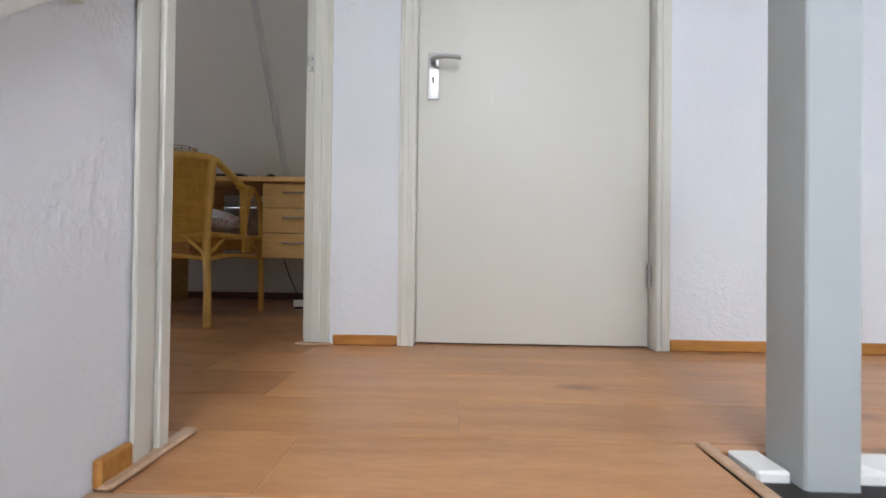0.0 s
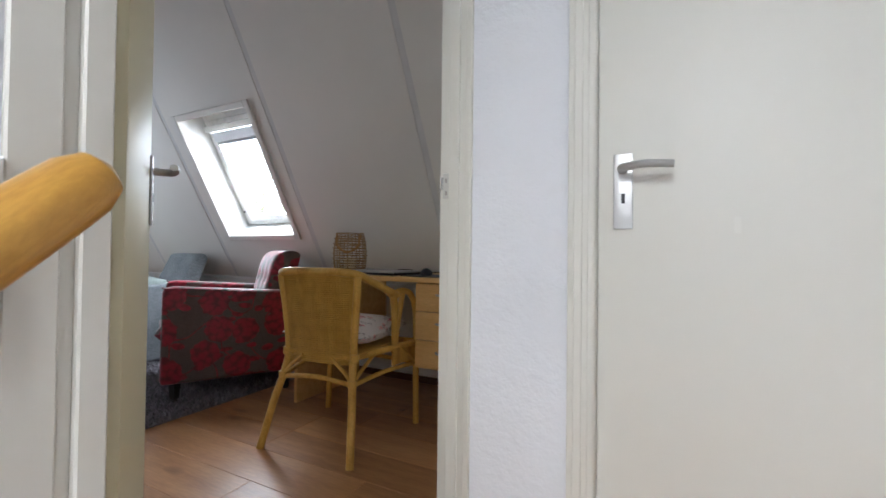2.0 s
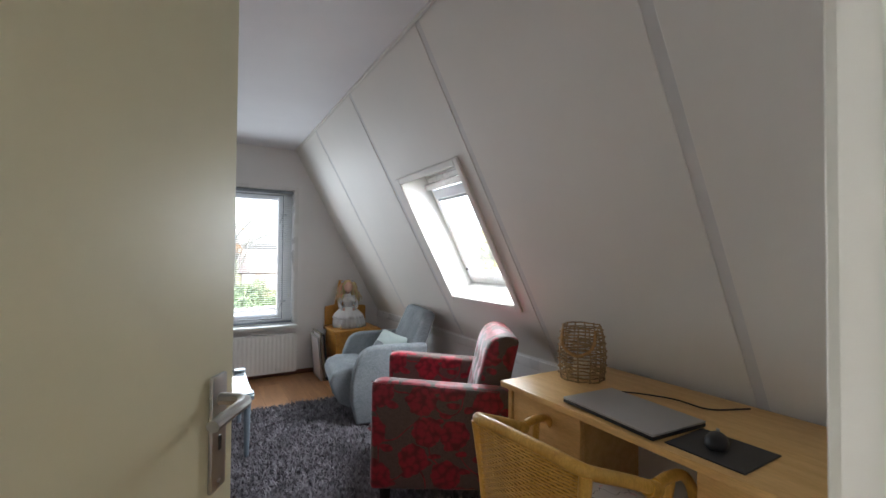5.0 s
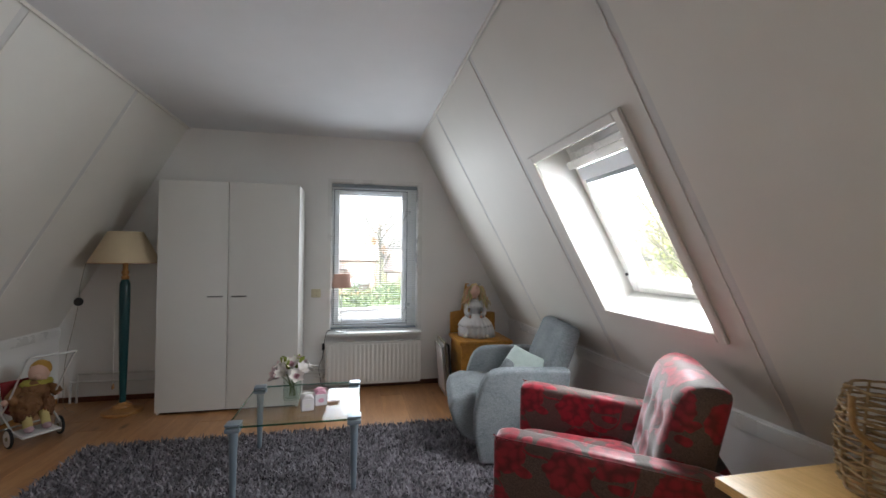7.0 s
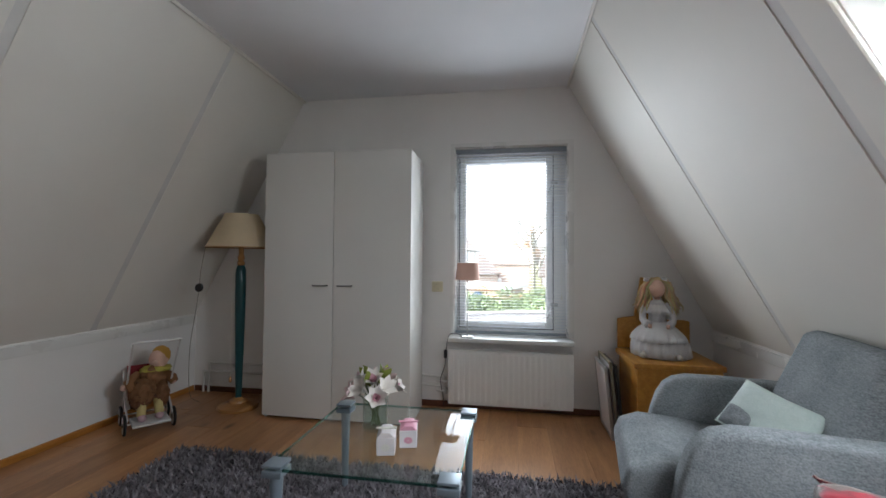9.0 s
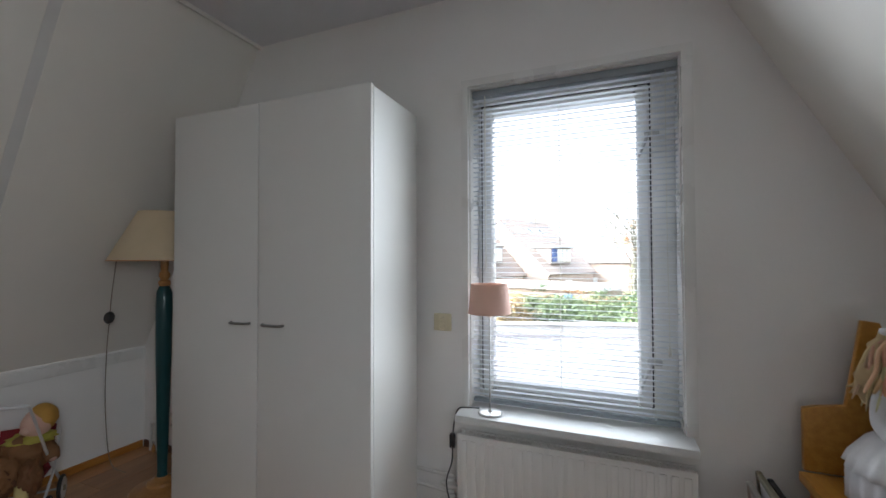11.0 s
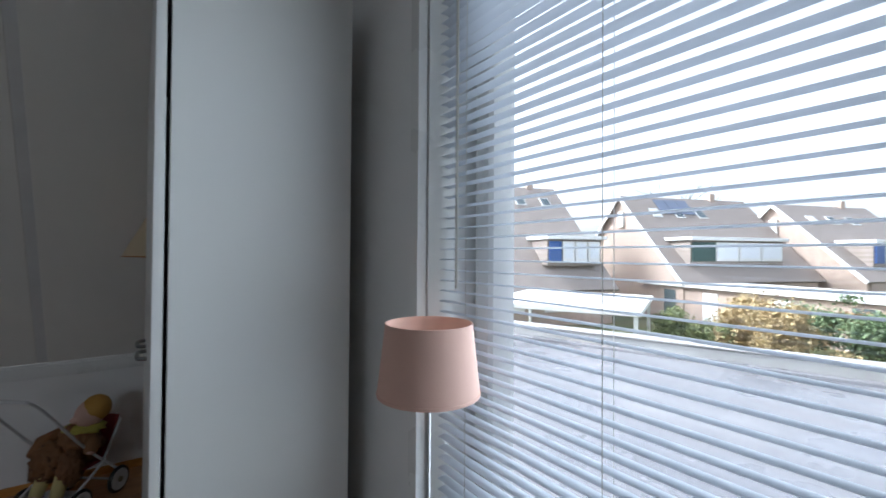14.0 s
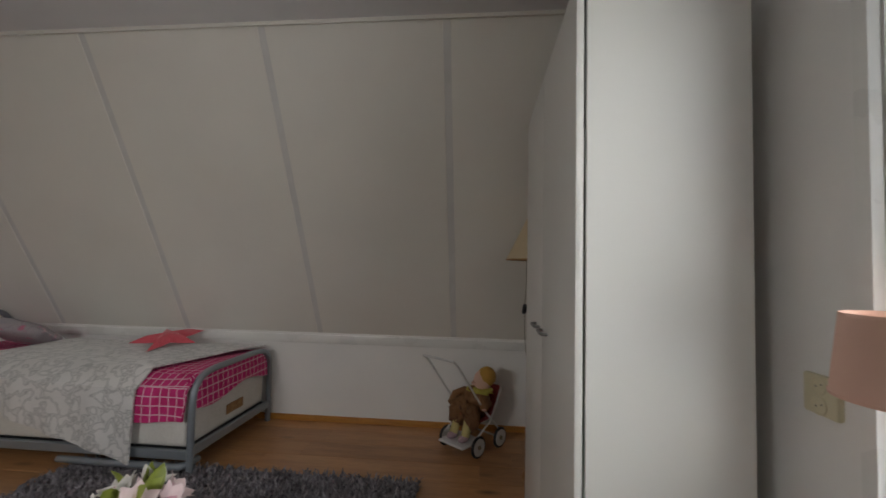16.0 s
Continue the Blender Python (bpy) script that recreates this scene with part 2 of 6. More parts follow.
structure("wall_knee_right", boxes((XW, XN, YR, YR + 0.12, 0, KZ)), M_WALL_ROOM, "low white knee wall under the sloping roof", "wall")
structure("wall_door", boxes((XN, XL, -2.6, 0.575, -2.75, 2.7), (XN, XL, 1.53, YR + 0.3, 0, 2.7), (XN, XL, 0.575, 1.53, 2.10, 2.7)), M_WALL, "white textured partition wall with the room's doorway", "wall")
structure("ceiling", boxes((XW - 0.27, XE, CL - 0.05, CR + 0.05, CZ, CZ + 0.2)), M_CEIL, "flat white ceiling between the sloping roofs", "ceiling")

# roof slopes: panels with recessed joint strips


def slope(side):
    """Frame and length of one roof slope. side: -1 for the bed's side, 1 for the desk's."""
    yk, yc = (YL, CL) if side < 0 else (YR, CR)
    run, rise = abs(yk - yc), CZ - KZ
    length = math.hypot(run, rise)
    up = Vector((0, (yc - yk) / length, rise / length))
    out = Vector((0, side * rise / length, run / length))
    m = Matrix((Vector((1, 0, 0)), up, out)).transposed().to_4x4()
    m.translation = Vector((0, yk, KZ))
    return m, length


SLOPE_R, LEN = slope(1)
SLOPE_L, LEN = slope(-1)
JOINTS = [XW, -4.065, -3.075, -2.03, -0.98, XN]
S0, S1 = 0.395, 1.30   # skylight along the slope
H0, H1 = -2.915, -2.195  # and across it
for tag, sm in (("left", SLOPE_L), ("right", SLOPE_R)):
    wall = structure("roof_slope_" + tag, boxes((XW, XN, -0.1, LEN + 0.1, 0.30, 0.33) if tag == "left" else (XW, H0 - 0.02, -0.1, LEN + 0.1, 0.30, 0.33)), M_WALL_ROOM, "white sloping attic roof clad in wide panels", "roof slope")
    wall.matrix_world = sm
    if tag == "right":
        for board in ((H1 + 0.02, XN, -0.1, LEN + 0.1, 0.30, 0.33), (H0 - 0.02, H1 + 0.02, -0.1, S0 - 0.02, 0.30, 0.33), (H0 - 0.02, H1 + 0.02, S1 + 0.02, LEN + 0.1, 0.30, 0.33)):
            part("roof_board", boxes(board), M_WALL_ROOM, wall)
    for k, (a, b) in enumerate(zip(JOINTS, JOINTS[1:])):
        a2, b2 = a + (0.020 if k else 0), b - (0.020 if k < len(JOINTS) - 2 else 0)
        if tag == "right" and k == 2:
            bm = boxes((a2, H0 - 0.016, 0, LEN, 0, 0.02), (H1 + 0.016, b2, 0, LEN, 0, 0.02), (H0 - 0.016, H1 + 0.016, 0, S0 - 0.016, 0, 0.02), (H0 - 0.016, H1 + 0.016, S1 + 0.016, LEN, 0, 0.02))
        else:
            bm = box(a2, b2, 0, LEN, 0, 0.02, 0.002)
        part("panel", bm, M_PANEL, wall)
        if k:
            part("joint_strip", box(a - 0.030, a + 0.030, 0, LEN, 0.003, 0.018, 0), M_JOINT, wall)

for tag, y, s in (("left", YL, 1), ("right", YR, -1)):
    ya, yb = sorted((y, y + s * 0.013))
    structure("trim_knee_" + tag, box(XW, XN, ya, yb, KZ - 0.075, KZ - 0.012, 0.006, 2), M_GLOSS, "white painted rail along the knee wall", "trim")
    ya, yb = sorted((y, y + s * 0.012))
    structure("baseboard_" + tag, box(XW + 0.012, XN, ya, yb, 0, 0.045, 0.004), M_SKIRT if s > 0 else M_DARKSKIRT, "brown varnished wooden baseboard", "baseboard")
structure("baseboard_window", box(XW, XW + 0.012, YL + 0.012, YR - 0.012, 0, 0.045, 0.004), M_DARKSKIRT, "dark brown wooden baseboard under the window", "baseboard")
structure("trim_ceiling", boxes((XW, XN, CL, CL + 0.012, CZ - 0.02, CZ), (XW, XN, CR - 0.012, CR, CZ - 0.02, CZ)), M_PANEL, "thin white ceiling moulding", "trim")

# landing
DX0, DX1 = 0.029, 0.886  # closed door
structure("wall_end", boxes((XL, DX0 - 0.01, YD, YD + 0.12, 0, 2.7), (DX1 + 0.01, XE, YD, YD + 0.12, 0, 2.7), (DX0 - 0.01, DX1 + 0.01, YD, YD + 0.12, 2.05, 2.7)), M_WALL, "white textured wall at the end of the landing", "wall")
structure("wall_end_back", boxes((XL, XE, YD + 0.25, YD + 0.3, 0, 2.7)), M_WALL, "plain wall behind the closed door", "wall")
structure("wall_landing_east", boxes((XE, XE + 0.1, -2.6, YD + 0.3, -2.75, 2.7)), M_WALL, "white wall closing the landing", "wall")
structure("wall_stair_south", boxes((XN, XE + 0.1, -2.7, -2.6, -2.75, 2.7)), M_WALL, "white wall behind the stairs", "wall")
structure("wall_stairwell", boxes((0.66, 0.74, -2.6, 0.30, -2.75, -0.25)), M_WALL, "white wall beside the stairs", "wall")
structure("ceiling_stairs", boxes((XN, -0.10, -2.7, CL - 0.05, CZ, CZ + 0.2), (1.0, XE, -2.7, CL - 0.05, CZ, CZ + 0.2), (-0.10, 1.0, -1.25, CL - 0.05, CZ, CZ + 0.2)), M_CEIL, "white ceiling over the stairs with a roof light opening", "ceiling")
# the stairwell's darkness is painted into this floor's colour
structure("floor_lower", boxes((XN, XE, -2.7, 1.6, -2.85, -2.75)), M_DARK, "floor of the storey below, darkened as if in shade", "floor")
structure("baseboard_strip", box(-0.27, DX0 - 0.063, YD - 0.014, YD, 0, 0.037, 0.004), M_SKIRT, "brown wooden baseboard beside the closed door", "baseboard")
structure("baseboard_end", box(DX1 + 0.056, XE, YD - 0.014, YD, 0, 0.04, 0.004), M_SKIRT, "brown wooden baseboard on the landing", "baseboard")
structure("baseboard_stairs", box(XL, XL + 0.014, 0.50, 0.562, 0, 0.045, 0.004), M_SKIRT, "short brown baseboard by the stair head", "baseboard")

# unseen opaque lid, added to keep the sun off the landing walls
structure("roof_light_dome", box(-0.16, 1.06, -2.70, -1.19, CZ + 0.204, CZ + 0.26, 0.02, 2), M_WHITEP, "unseen opaque cover keeping sun out above the stair lamp", "roof light")
# area lamp added under the lid for light assumed from above the stairs
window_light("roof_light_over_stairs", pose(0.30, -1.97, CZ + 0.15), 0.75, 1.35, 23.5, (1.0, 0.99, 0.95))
M_HINGE = plain("dull_grey_hinge", (0.34, 0.33, 0.31), 0.4, 0.8)
# ---- landing: doors, rail, newel, stairs ----
def lever_handle(parent, x, y, z, out, reach):
    """Back plate with a keyhole and a lever. out: sign of the side it stands on; reach: sign of the lever's way along x."""
    ya, yb = sorted((y, y + out * 0.007))
    pl = part("handle_plate", box(x - 0.021, x + 0.021, ya, yb, z - 0.137, z + 0.038, 0.003, 2), M_STEEL, parent, "brushed aluminium plate")
    # raised black slip paints the darkness inside the keyhole
    part("keyhole", box(x - 0.004, x + 0.004, *sorted((y + out * 0.006, y + out * 0.0085)), z - 0.078, z - 0.055, 0.001), M_BLACK, pl, "keyhole with its shade painted black")
    for dz in (-0.024, -0.126):
        part("screw", rod([(x, y + out * 0.005, z + dz), (x, y + out * 0.009, z + dz)], 0.004, 8), M_STEEL, pl)
    o = y + out * 0.05
    bm = rod(smooth_path([(x, y, z), (x, y + out * 0.035, z), (x + reach * 0.015, o, z), (x + reach * 0.05, o + out * 0.004, z + 0.002), (x + reach * 0.102, o, z - 0.002)], 4), [0.011] * 9 + [0.010] * 4 + [0.0095] * 4, 10, flat=0.85)
    part("lever", bm, M_STEEL, parent, "satin aluminium lever")


def casing(x0, x1, y0, y1, z0, z1, lip):
    """A casing board with a stepped moulding on its face."""
    bm = box(x0, x1, y0, y1, z0, z1, 0.004, 2)
    return join(bm, *[box(*k, 0.002) for k in lip])


door = thing("door_1", "closed cream painted flush door with aluminium lever", "door", kind="structure")
part("leaf", box(DX0 + 0.0008, DX1 - 0.003, 1.478, 1.518, 0.006, 2.035, 0.003, 2), M_DOOR, door)
lever_handle(door, 0.085, 1.478, 1.05, -1, 1)
for z in (0.266, 1.78):
    h = part("hinge", rod([(DX1 - 0.010, 1.456, z - 0.042), (DX1 - 0.010, 1.456, z + 0.042)], 0.007, 10), M_HINGE, door, "steel door hinge")
    part("hinge_leaf", box(DX1 - 0.015, DX1 - 0.005, 1.4585, 1.4665, z - 0.04, z + 0.04, 0.001), M_HINGE, h)
part("scuff", box(0.30, 0.312, 1.4772, 1.4779, 0.90, 0.935, 0), M_WHITEP, door, "small pale paint chip")
fr = thing("door_frame_1", "cream painted moulded frame of the closed door", "door frame", kind="structure")
for n, x0, x1, s in (("left_casing", DX0 - 0.062, DX0, 1), ("right_casing", DX1, DX1 + 0.055, -1)):
    inner = (x1 - 0.016, x1 - 0.002) if s > 0 else (x0 + 0.002, x0 + 0.016)
    mid = (x0 + 0.014, x0 + 0.034) if s > 0 else (x1 - 0.034, x1 - 0.014)
    part(n, casing(x0, x1, 1.432, 1.53, 0, 2.11, [(*inner, 1.426, 1.434, 0, 2.06), (*mid, 1.428, 1.434, 0, 2.09)]), M_DOOR, fr)
part("head_casing", box(DX0, DX1, 1.432, 1.53, 2.045, 2.11, 0.004), M_DOOR, fr)
# near-black strip paints the shade under the door leaf
part("stop", boxes((DX0, DX1, 1.500, 1.53, 0, 0.004)), M_DARK, fr)

fr2 = thing("door_frame_2", "cream painted frame of the open room door", "door frame", kind="structure")
part("left_jamb", casing(XN - 0.008, XL + 0.006, 0.576, 0.630, 0, 2.10, [(XL + 0.004, -0.318, 0.562, 0.600, 0.0, 2.14), (XL + 0.004, -0.314, 0.612, 0.637, 0.0, 2.10), (XN - 0.016, XN - 0.006, 0.56, 0.61, 0, 2.14)]), M_DOOR, fr2)
part("right_jamb", casing(-0.381, -0.286, 1.447, 1.528, 0, 2.10, [(-0.352, -0.322, 1.439, 1.449, 0, 2.09), (-0.300, -0.284, 1.436, 1.449, 0, 2.12), (XN - 0.016, XN - 0.002, 1.535, 1.575, 0, 2.14)]), M_DOOR, fr2)
part("head_jamb", box(XN - 0.012, XL + 0.012, 0.637, 1.446, 2.05, 2.12, 0.004), M_DOOR, fr2)
sp = part("strike_plate", box(-0.371, -0.352, 1.4435, 1.4475, 1.004, 1.072, 0.001), plain("worn_painted_plate", (0.58, 0.57, 0.53), 0.4, 0.2), fr2, "worn strike plate")
part("latch_lip", box(-0.3785, -0.370, 1.4415, 1.4455, 1.028, 1.062, 0.0015), M_STEEL, sp)
# shade inside the latch holes, painted on small raised blocks
M_HOLE = plain("latch_hole_shade", (0.32, 0.30, 0.28), 0.6)
for z in (1.052, 1.018):
    part("latch_hole", boxes((-0.364, -0.358, 1.4428, 1.4445, z - 0.006, z + 0.006)), M_HOLE, sp)

LEAF = pose(-0.412, 0.650, 0, 0, 0, 90 + 60.5)  # hinge line, leaf along local x
door2 = thing("door_2", "cream painted flush room door standing open", "door", LEAF, kind="structure")
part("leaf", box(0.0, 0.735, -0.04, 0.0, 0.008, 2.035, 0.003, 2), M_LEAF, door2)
lever_handle(door2, 0.682, -0.04, 1.05, -1, -1)
lever_handle(door2, 0.682, 0.0, 1.05, 1, -1)
part("latch_plate", box(0.7345, 0.737, -0.03, -0.01, 0.95, 1.10, 0.0005), M_STEEL, door2, "steel lock edge plate")
part("latch", box(0.736, 0.746, -0.026, -0.014, 1.04, 1.06, 0.002), M_STEEL, door2)
for z in (0.266, 1.78):
    part("hinge", rod([(-0.006, 0.004, z - 0.042), (-0.006, 0.004, z + 0.042)], 0.008, 10), M_STEEL, door2)

M_RAILWOOD = wood("orange_varnished_rail_wood", (0.52, 0.25, 0.035), (0.66, 0.36, 0.065), 0.28, (14, 1.5, 1.5), 4)
rail = thing("handrail", "orange varnished round wooden handrail on white brackets", "handrail")
line = lambda y: Vector((-0.215, y, 0.906 + 0.96 * (y - 0.585)))
part("rail", rod([line(-2.0), line(0.55), line(0.572), line(0.583), line(0.587)], [0.0245, 0.0245, 0.0235, 0.018, 0.009], 18), M_RAILWOOD, rail)
for y in (0.43, -0.35, -1.15):
    c = line(y)
    br = part("bracket", rod(smooth_path([(-0.315, y, c.z - 0.075), (-0.27, y, c.z - 0.07), (-0.235, y, c.z - 0.05), (-0.215, y, c.z - 0.022)], 4), 0.009, 8), M_WHITEP, rail, "cream plastic bracket")
    part("bracket_foot", box(-0.322, -0.300, y - 0.018, y + 0.018, c.z - 0.105, c.z - 0.05, 0.004, 2), M_WHITEP, br)
    part("screw", rod([(-0.301, y, c.z - 0.09), (-0.298, y, c.z - 0.09)], 0.005, 8), M_BLACK, br)
board = bmesh.new()
low = lambda y: 0.582 + 0.96 * (y - 0.357)
pts = [(-2.2, low(-2.2)), (0.561, low(0.561)), (0.561, low(0.561) + 0.145), (-2.2, low(-2.2) + 0.145)]
for xx in (XL, XL + 0.02):
    [board.verts.new((xx, y, z)) for y, z in pts]
board.verts.ensure_lookup_table()
v = board.verts
for f in ((0, 1, 2, 3), (7, 6, 5, 4), (0, 4, 5, 1), (1, 5, 6, 2), (2, 6, 7, 3), (3, 7, 4, 0)):
    board.faces.new([v[i] for i in f])
structure("trim_handrail_board", bevelled(board, 0.004, 2), M_GLOSS, "sloping white painted board behind the handrail", "trim")

newel = thing("newel_post", "square grey-white painted stair newel post", "newel post")
part("post", box(0.707, 0.792, 0.578, 0.663, -0.9, 1.0, 0.008, 3), M_NEWEL, newel)
part("post_cap", box(0.697, 0.802, 0.568, 0.673, 1.0, 1.03, 0.01, 3), M_NEWEL, newel)
structure("trim_stairwell_plate", join(box(0.652, 0.705, 0.60, 0.675, -0.25, 0.005, 0.004), box(0.794, XE, 0.60, 0.675, -0.25, 0.005, 0.004)), M_GLOSS, "white painted edge board of the stairwell", "trim")
structure("trim_stairwell_strip", box(0.612, 0.634, 0.49, 0.697, 0, 0.008, 0.003), M_TRIM, "pale wooden floor trim at the stairwell", "trim")
structure("trim_wall_strip", box(XL + 0.001, XL + 0.03, 0.50, 0.70, 0, 0.010, 0.004), M_TRIM, "pale wooden floor trim beside the doorway", "trim")
structure("trim_jamb_right", box(-0.40, -0.272, 1.415, 1.436, 0, 0.010, 0.003), M_TRIM, "pale wooden floor trim at the door jamb", "trim")

M_STEP = wood("stair_tread_wood", (0.33, 0.17, 0.07), (0.50, 0.28, 0.13), 0.35, (1.5, 10, 10))
stairs = thing("stairs", "steep wooden stairs coming up from below", "stairs", kind="structure")
for k in range(13):
    y1, z1 = 0.49 - 0.2 * k, -0.2 * (k + 1)
    part("tread", box(XL, 0.66, y1 - 0.225, y1, z1 - 0.035, z1, 0.006, 2), M_STEP, stairs)
    part("riser", box(XL, 0.66, y1, y1 + 0.018, z1, z1 + 0.165, 0.001), M_GLOSS, stairs)
part("nosing", box(XL, 0.612, 0.468, 0.50, -0.035, 0.004, 0.008, 3), M_TRIM, stairs)
# ---- window, blind, sill, radiator ----
WY0, WY1, WZ0, WZ1 = 1.016, 1.868, 0.545, 1.985
win = thing("window_1", "white wooden window with one tall pane and blind", "window", kind="structure")
T, TR = 0.027, 0.036
part("trim", boxes((XW, XW + 0.022, WY0 - T, WY0 + 0.003, 0.546, WZ1 + T), (XW, XW + 0.022, WY1 - 0.003, WY1 + TR, 0.546, WZ1 + T), (XW, XW + 0.022, WY0 + 0.003, WY1 - 0.003, WZ1 - 0.003, WZ1 + T)), M_GLOSS, win)
part("lining", boxes((-5.14, XW - 0.002, WY0 - 0.004, WY0 + 0.008, WZ0, WZ1), (-5.14, XW - 0.002, WY1 - 0.008, WY1 + 0.004, WZ0, WZ1), (-5.14, XW - 0.002, WY0 + 0.008, WY1 - 0.008, WZ1 - 0.008, WZ1 + 0.004)), M_GLOSS, win)
def hollow(x0, x1, y0, y1, z0, z1, w, bev=0.004):
    return join(box(x0, x1, y0, y0 + w, z0, z1, bev), box(x0, x1, y1 - w, y1, z0, z1, bev), box(x0, x1, y0 + w, y1 - w, z0, z0 + w, bev), box(x0, x1, y0 + w, y1 - w, z1 - w, z1, bev))
PY0, PY1 = 1.096, 1.716  # edges of the glass
part("window_frame", join(box(-5.15, -5.08, WY0 + 0.008, PY0 - 0.052, WZ0, WZ1 - 0.008, 0.003), box(-5.15, -5.066, PY1 + 0.056, WY1 - 0.008, WZ0, WZ1 - 0.008, 0.004), box(-5.15, -5.08, PY0 - 0.052, PY1 + 0.056, WZ0, WZ0 + 0.042, 0.004), box(-5.15, -5.08, PY0 - 0.052, PY1 + 0.056, WZ1 - 0.05, WZ1 - 0.008, 0.004)), M_GLOSS, win)
sash = part("sash", hollow(-5.13, -5.062, PY0 - 0.050, PY1 + 0.050, WZ0 + 0.045, WZ1 - 0.055, 0.050, 0.008), M_GLOSS, win)
part("rubber_seal", hollow(-5.079, -5.074, PY0 - 0.056, PY1 + 0.056, WZ0 + 0.04, WZ1 - 0.05, 0.006, 0), M_BLACK, win)
pane = part("pane", boxes((-5.108, -5.102, PY0 - 0.005, PY1 + 0.005, WZ0 + 0.09, WZ1 - 0.10)), M_GLASS, win)
pane.visible_shadow = False
for z in (0.78, 1.72):
    st = part("window_latch", box(-5.068, -5.045, PY1 + 0.03, PY1 + 0.085, z - 0.012, z + 0.012, 0.003), M_STEEL, win, "steel window latch")
    part("latch_lever", rod([(-5.05, PY1 + 0.045, z), (-5.035, PY1 + 0.04, z - 0.02), (-5.03, PY1 + 0.005, z - 0.10)], 0.007, 8), M_STEEL, st)
part("stay_bar", rod([(-5.055, WY0 + 0.10, WZ0 + 0.052), (-5.05, WY0 + 0.20, WZ0 + 0.046), (-5.05, WY0 + 0.52, WZ0 + 0.046)], 0.006, 8), M_STEEL, win, "steel window stay")
M_SILL = plain("white_stone_sill", (0.70, 0.70, 0.68), 0.35, vary=0.04)
structure("window_sill", box(-5.08, -4.815, WY0 - 0.024, WY1 + 0.022, 0.515, 0.545, 0.005, 2), M_SILL, "white window sill above the radiator", "window sill")

M_SLAT = plain("pale_grey_aluminium_slat", (0.72, 0.75, 0.79), 0.42, 0.0, vary=0.02, relief=0)
M_RAILGREY = plain("blue_grey_blind_rail", (0.30, 0.34, 0.37), 0.4)
blind = thing("venetian_blind", "pale grey aluminium venetian blind with open slats", "blind")
part("headrail", box(-5.012, -4.974, WY0 + 0.009, WY1 - 0.009, 1.945, 1.976, 0.003), M_RAILGREY, blind, "blue-grey head rail")
part("bottom_rail", box(-5.006, -4.978, WY0 + 0.010, WY1 - 0.014, 0.556, 0.574, 0.003), M_RAILGREY, blind, "blue-grey bottom rail")
bm = bmesh.new()
L = WY1 - WY0 - 0.014
rows = []
for i in range(5):
    u = -0.0125 + 0.025 * i / 4
    w = 0.0024 * (1 - (u / 0.0125) ** 2)
    rows.append([bm.verts.new((u, y, w)) for y in (-L / 2, L / 2)])
for a, b in zip(rows, rows[1:]):
    bm.faces.new((a[0], b[0], b[1], a[1]))
slat_mesh = mesh_of("slat", bm, M_SLAT)
Z = 0.590
while Z < 1.94:
    s = new("slat", slat_mesh)
    s.parent = blind
    s.matrix_basis = pose(-4.992, (WY0 + WY1) / 2, Z, 0, -2 + random.uniform(-1.2, 1.2), 0)
    Z += 0.022
for y in (WY0 + 0.10, (WY0 + WY1) / 2 - 0.03, WY1 - 0.10):
    for x in (-5.006, -4.978):
        part("ladder_cord", rod([(x, y, 0.57), (x, y, 1.95)], 0.0008, 4), M_WHITEP, blind)
cord = part("pull_cord", rod(smooth_path([(-4.980, WY1 - 0.05, 1.95), (-4.978, WY1 - 0.052, 1.4), (-4.976, WY1 - 0.048, 0.86)], 4), 0.0014, 5), M_WHITEP, blind)
part("cord_weight", lathe([(0.003, 0.03), (0.006, 0.02), (0.007, 0), (0.004, -0.005)], 8, (-4.976, WY1 - 0.048, 0.83)), M_WHITEP, cord)
part("tilt_wand", rod([(-4.978, WY0 + 0.07, 1.95), (-4.977, WY0 + 0.072, 1.15)], 0.003, 6), M_WHITEP, blind)

M_RAD = plain("white_radiator_enamel", (0.78, 0.77, 0.74), 0.3, vary=0.02)
radi = thing("radiator", "white enamelled panel radiator under the window", "radiator")
part("panel", box(-4.872, -4.852, 0.99, 1.888, 0.052, 0.452, 0.008, 2), M_RAD, radi)
part("back_panel", box(-4.925, -4.905, 1.0, 1.88, 0.06, 0.445, 0.006), M_RAD, radi)
for k in range(22):
    y = 1.022 + k * 0.0397
    part("rib", box(-4.856, -4.846, y - 0.013, y + 0.013, 0.075, 0.43, 0.005, 2), M_RAD, radi)
part("top_grille", boxes(*[(-4.905, -4.872, 1.0 + k * 0.022, 1.014 + k * 0.022, 0.440, 0.447) for k in range(40)], (-4.909, -4.901, 0.99, 1.888, 0.436, 0.453)), M_RAD, radi)
for y in (1.08, 1.80):
    part("wall_bracket", box(XW, -4.92, y - 0.015, y + 0.015, 0.10, 0.40, 0.002), M_RAD, radi)
M_PIPE = plain("white_painted_pipe", (0.74, 0.73, 0.70), 0.35)
for k, z in enumerate((0.135, 0.205)):
    part("pipe", rod(smooth_path([(-4.925, -1.10 + 0.05 * k, z + 0.04), (-4.925, 0.80, z + 0.03), (-4.90, 0.90, z), (-4.885, 0.995, z)], 4), 0.009, 8), M_PIPE, radi)
    part("pipe", rod([(-4.925, -1.10 + 0.05 * k, z + 0.045), (-4.925, -1.10 + 0.05 * k, 0)], 0.009, 8), M_PIPE, radi)
part("valve", lathe([(0.014, 0), (0.016, 0.012), (0.016, 0.03), (0.010, 0.035)], 10, (-4.885, 0.975, 0.12)), M_STEEL, radi, "radiator valve")

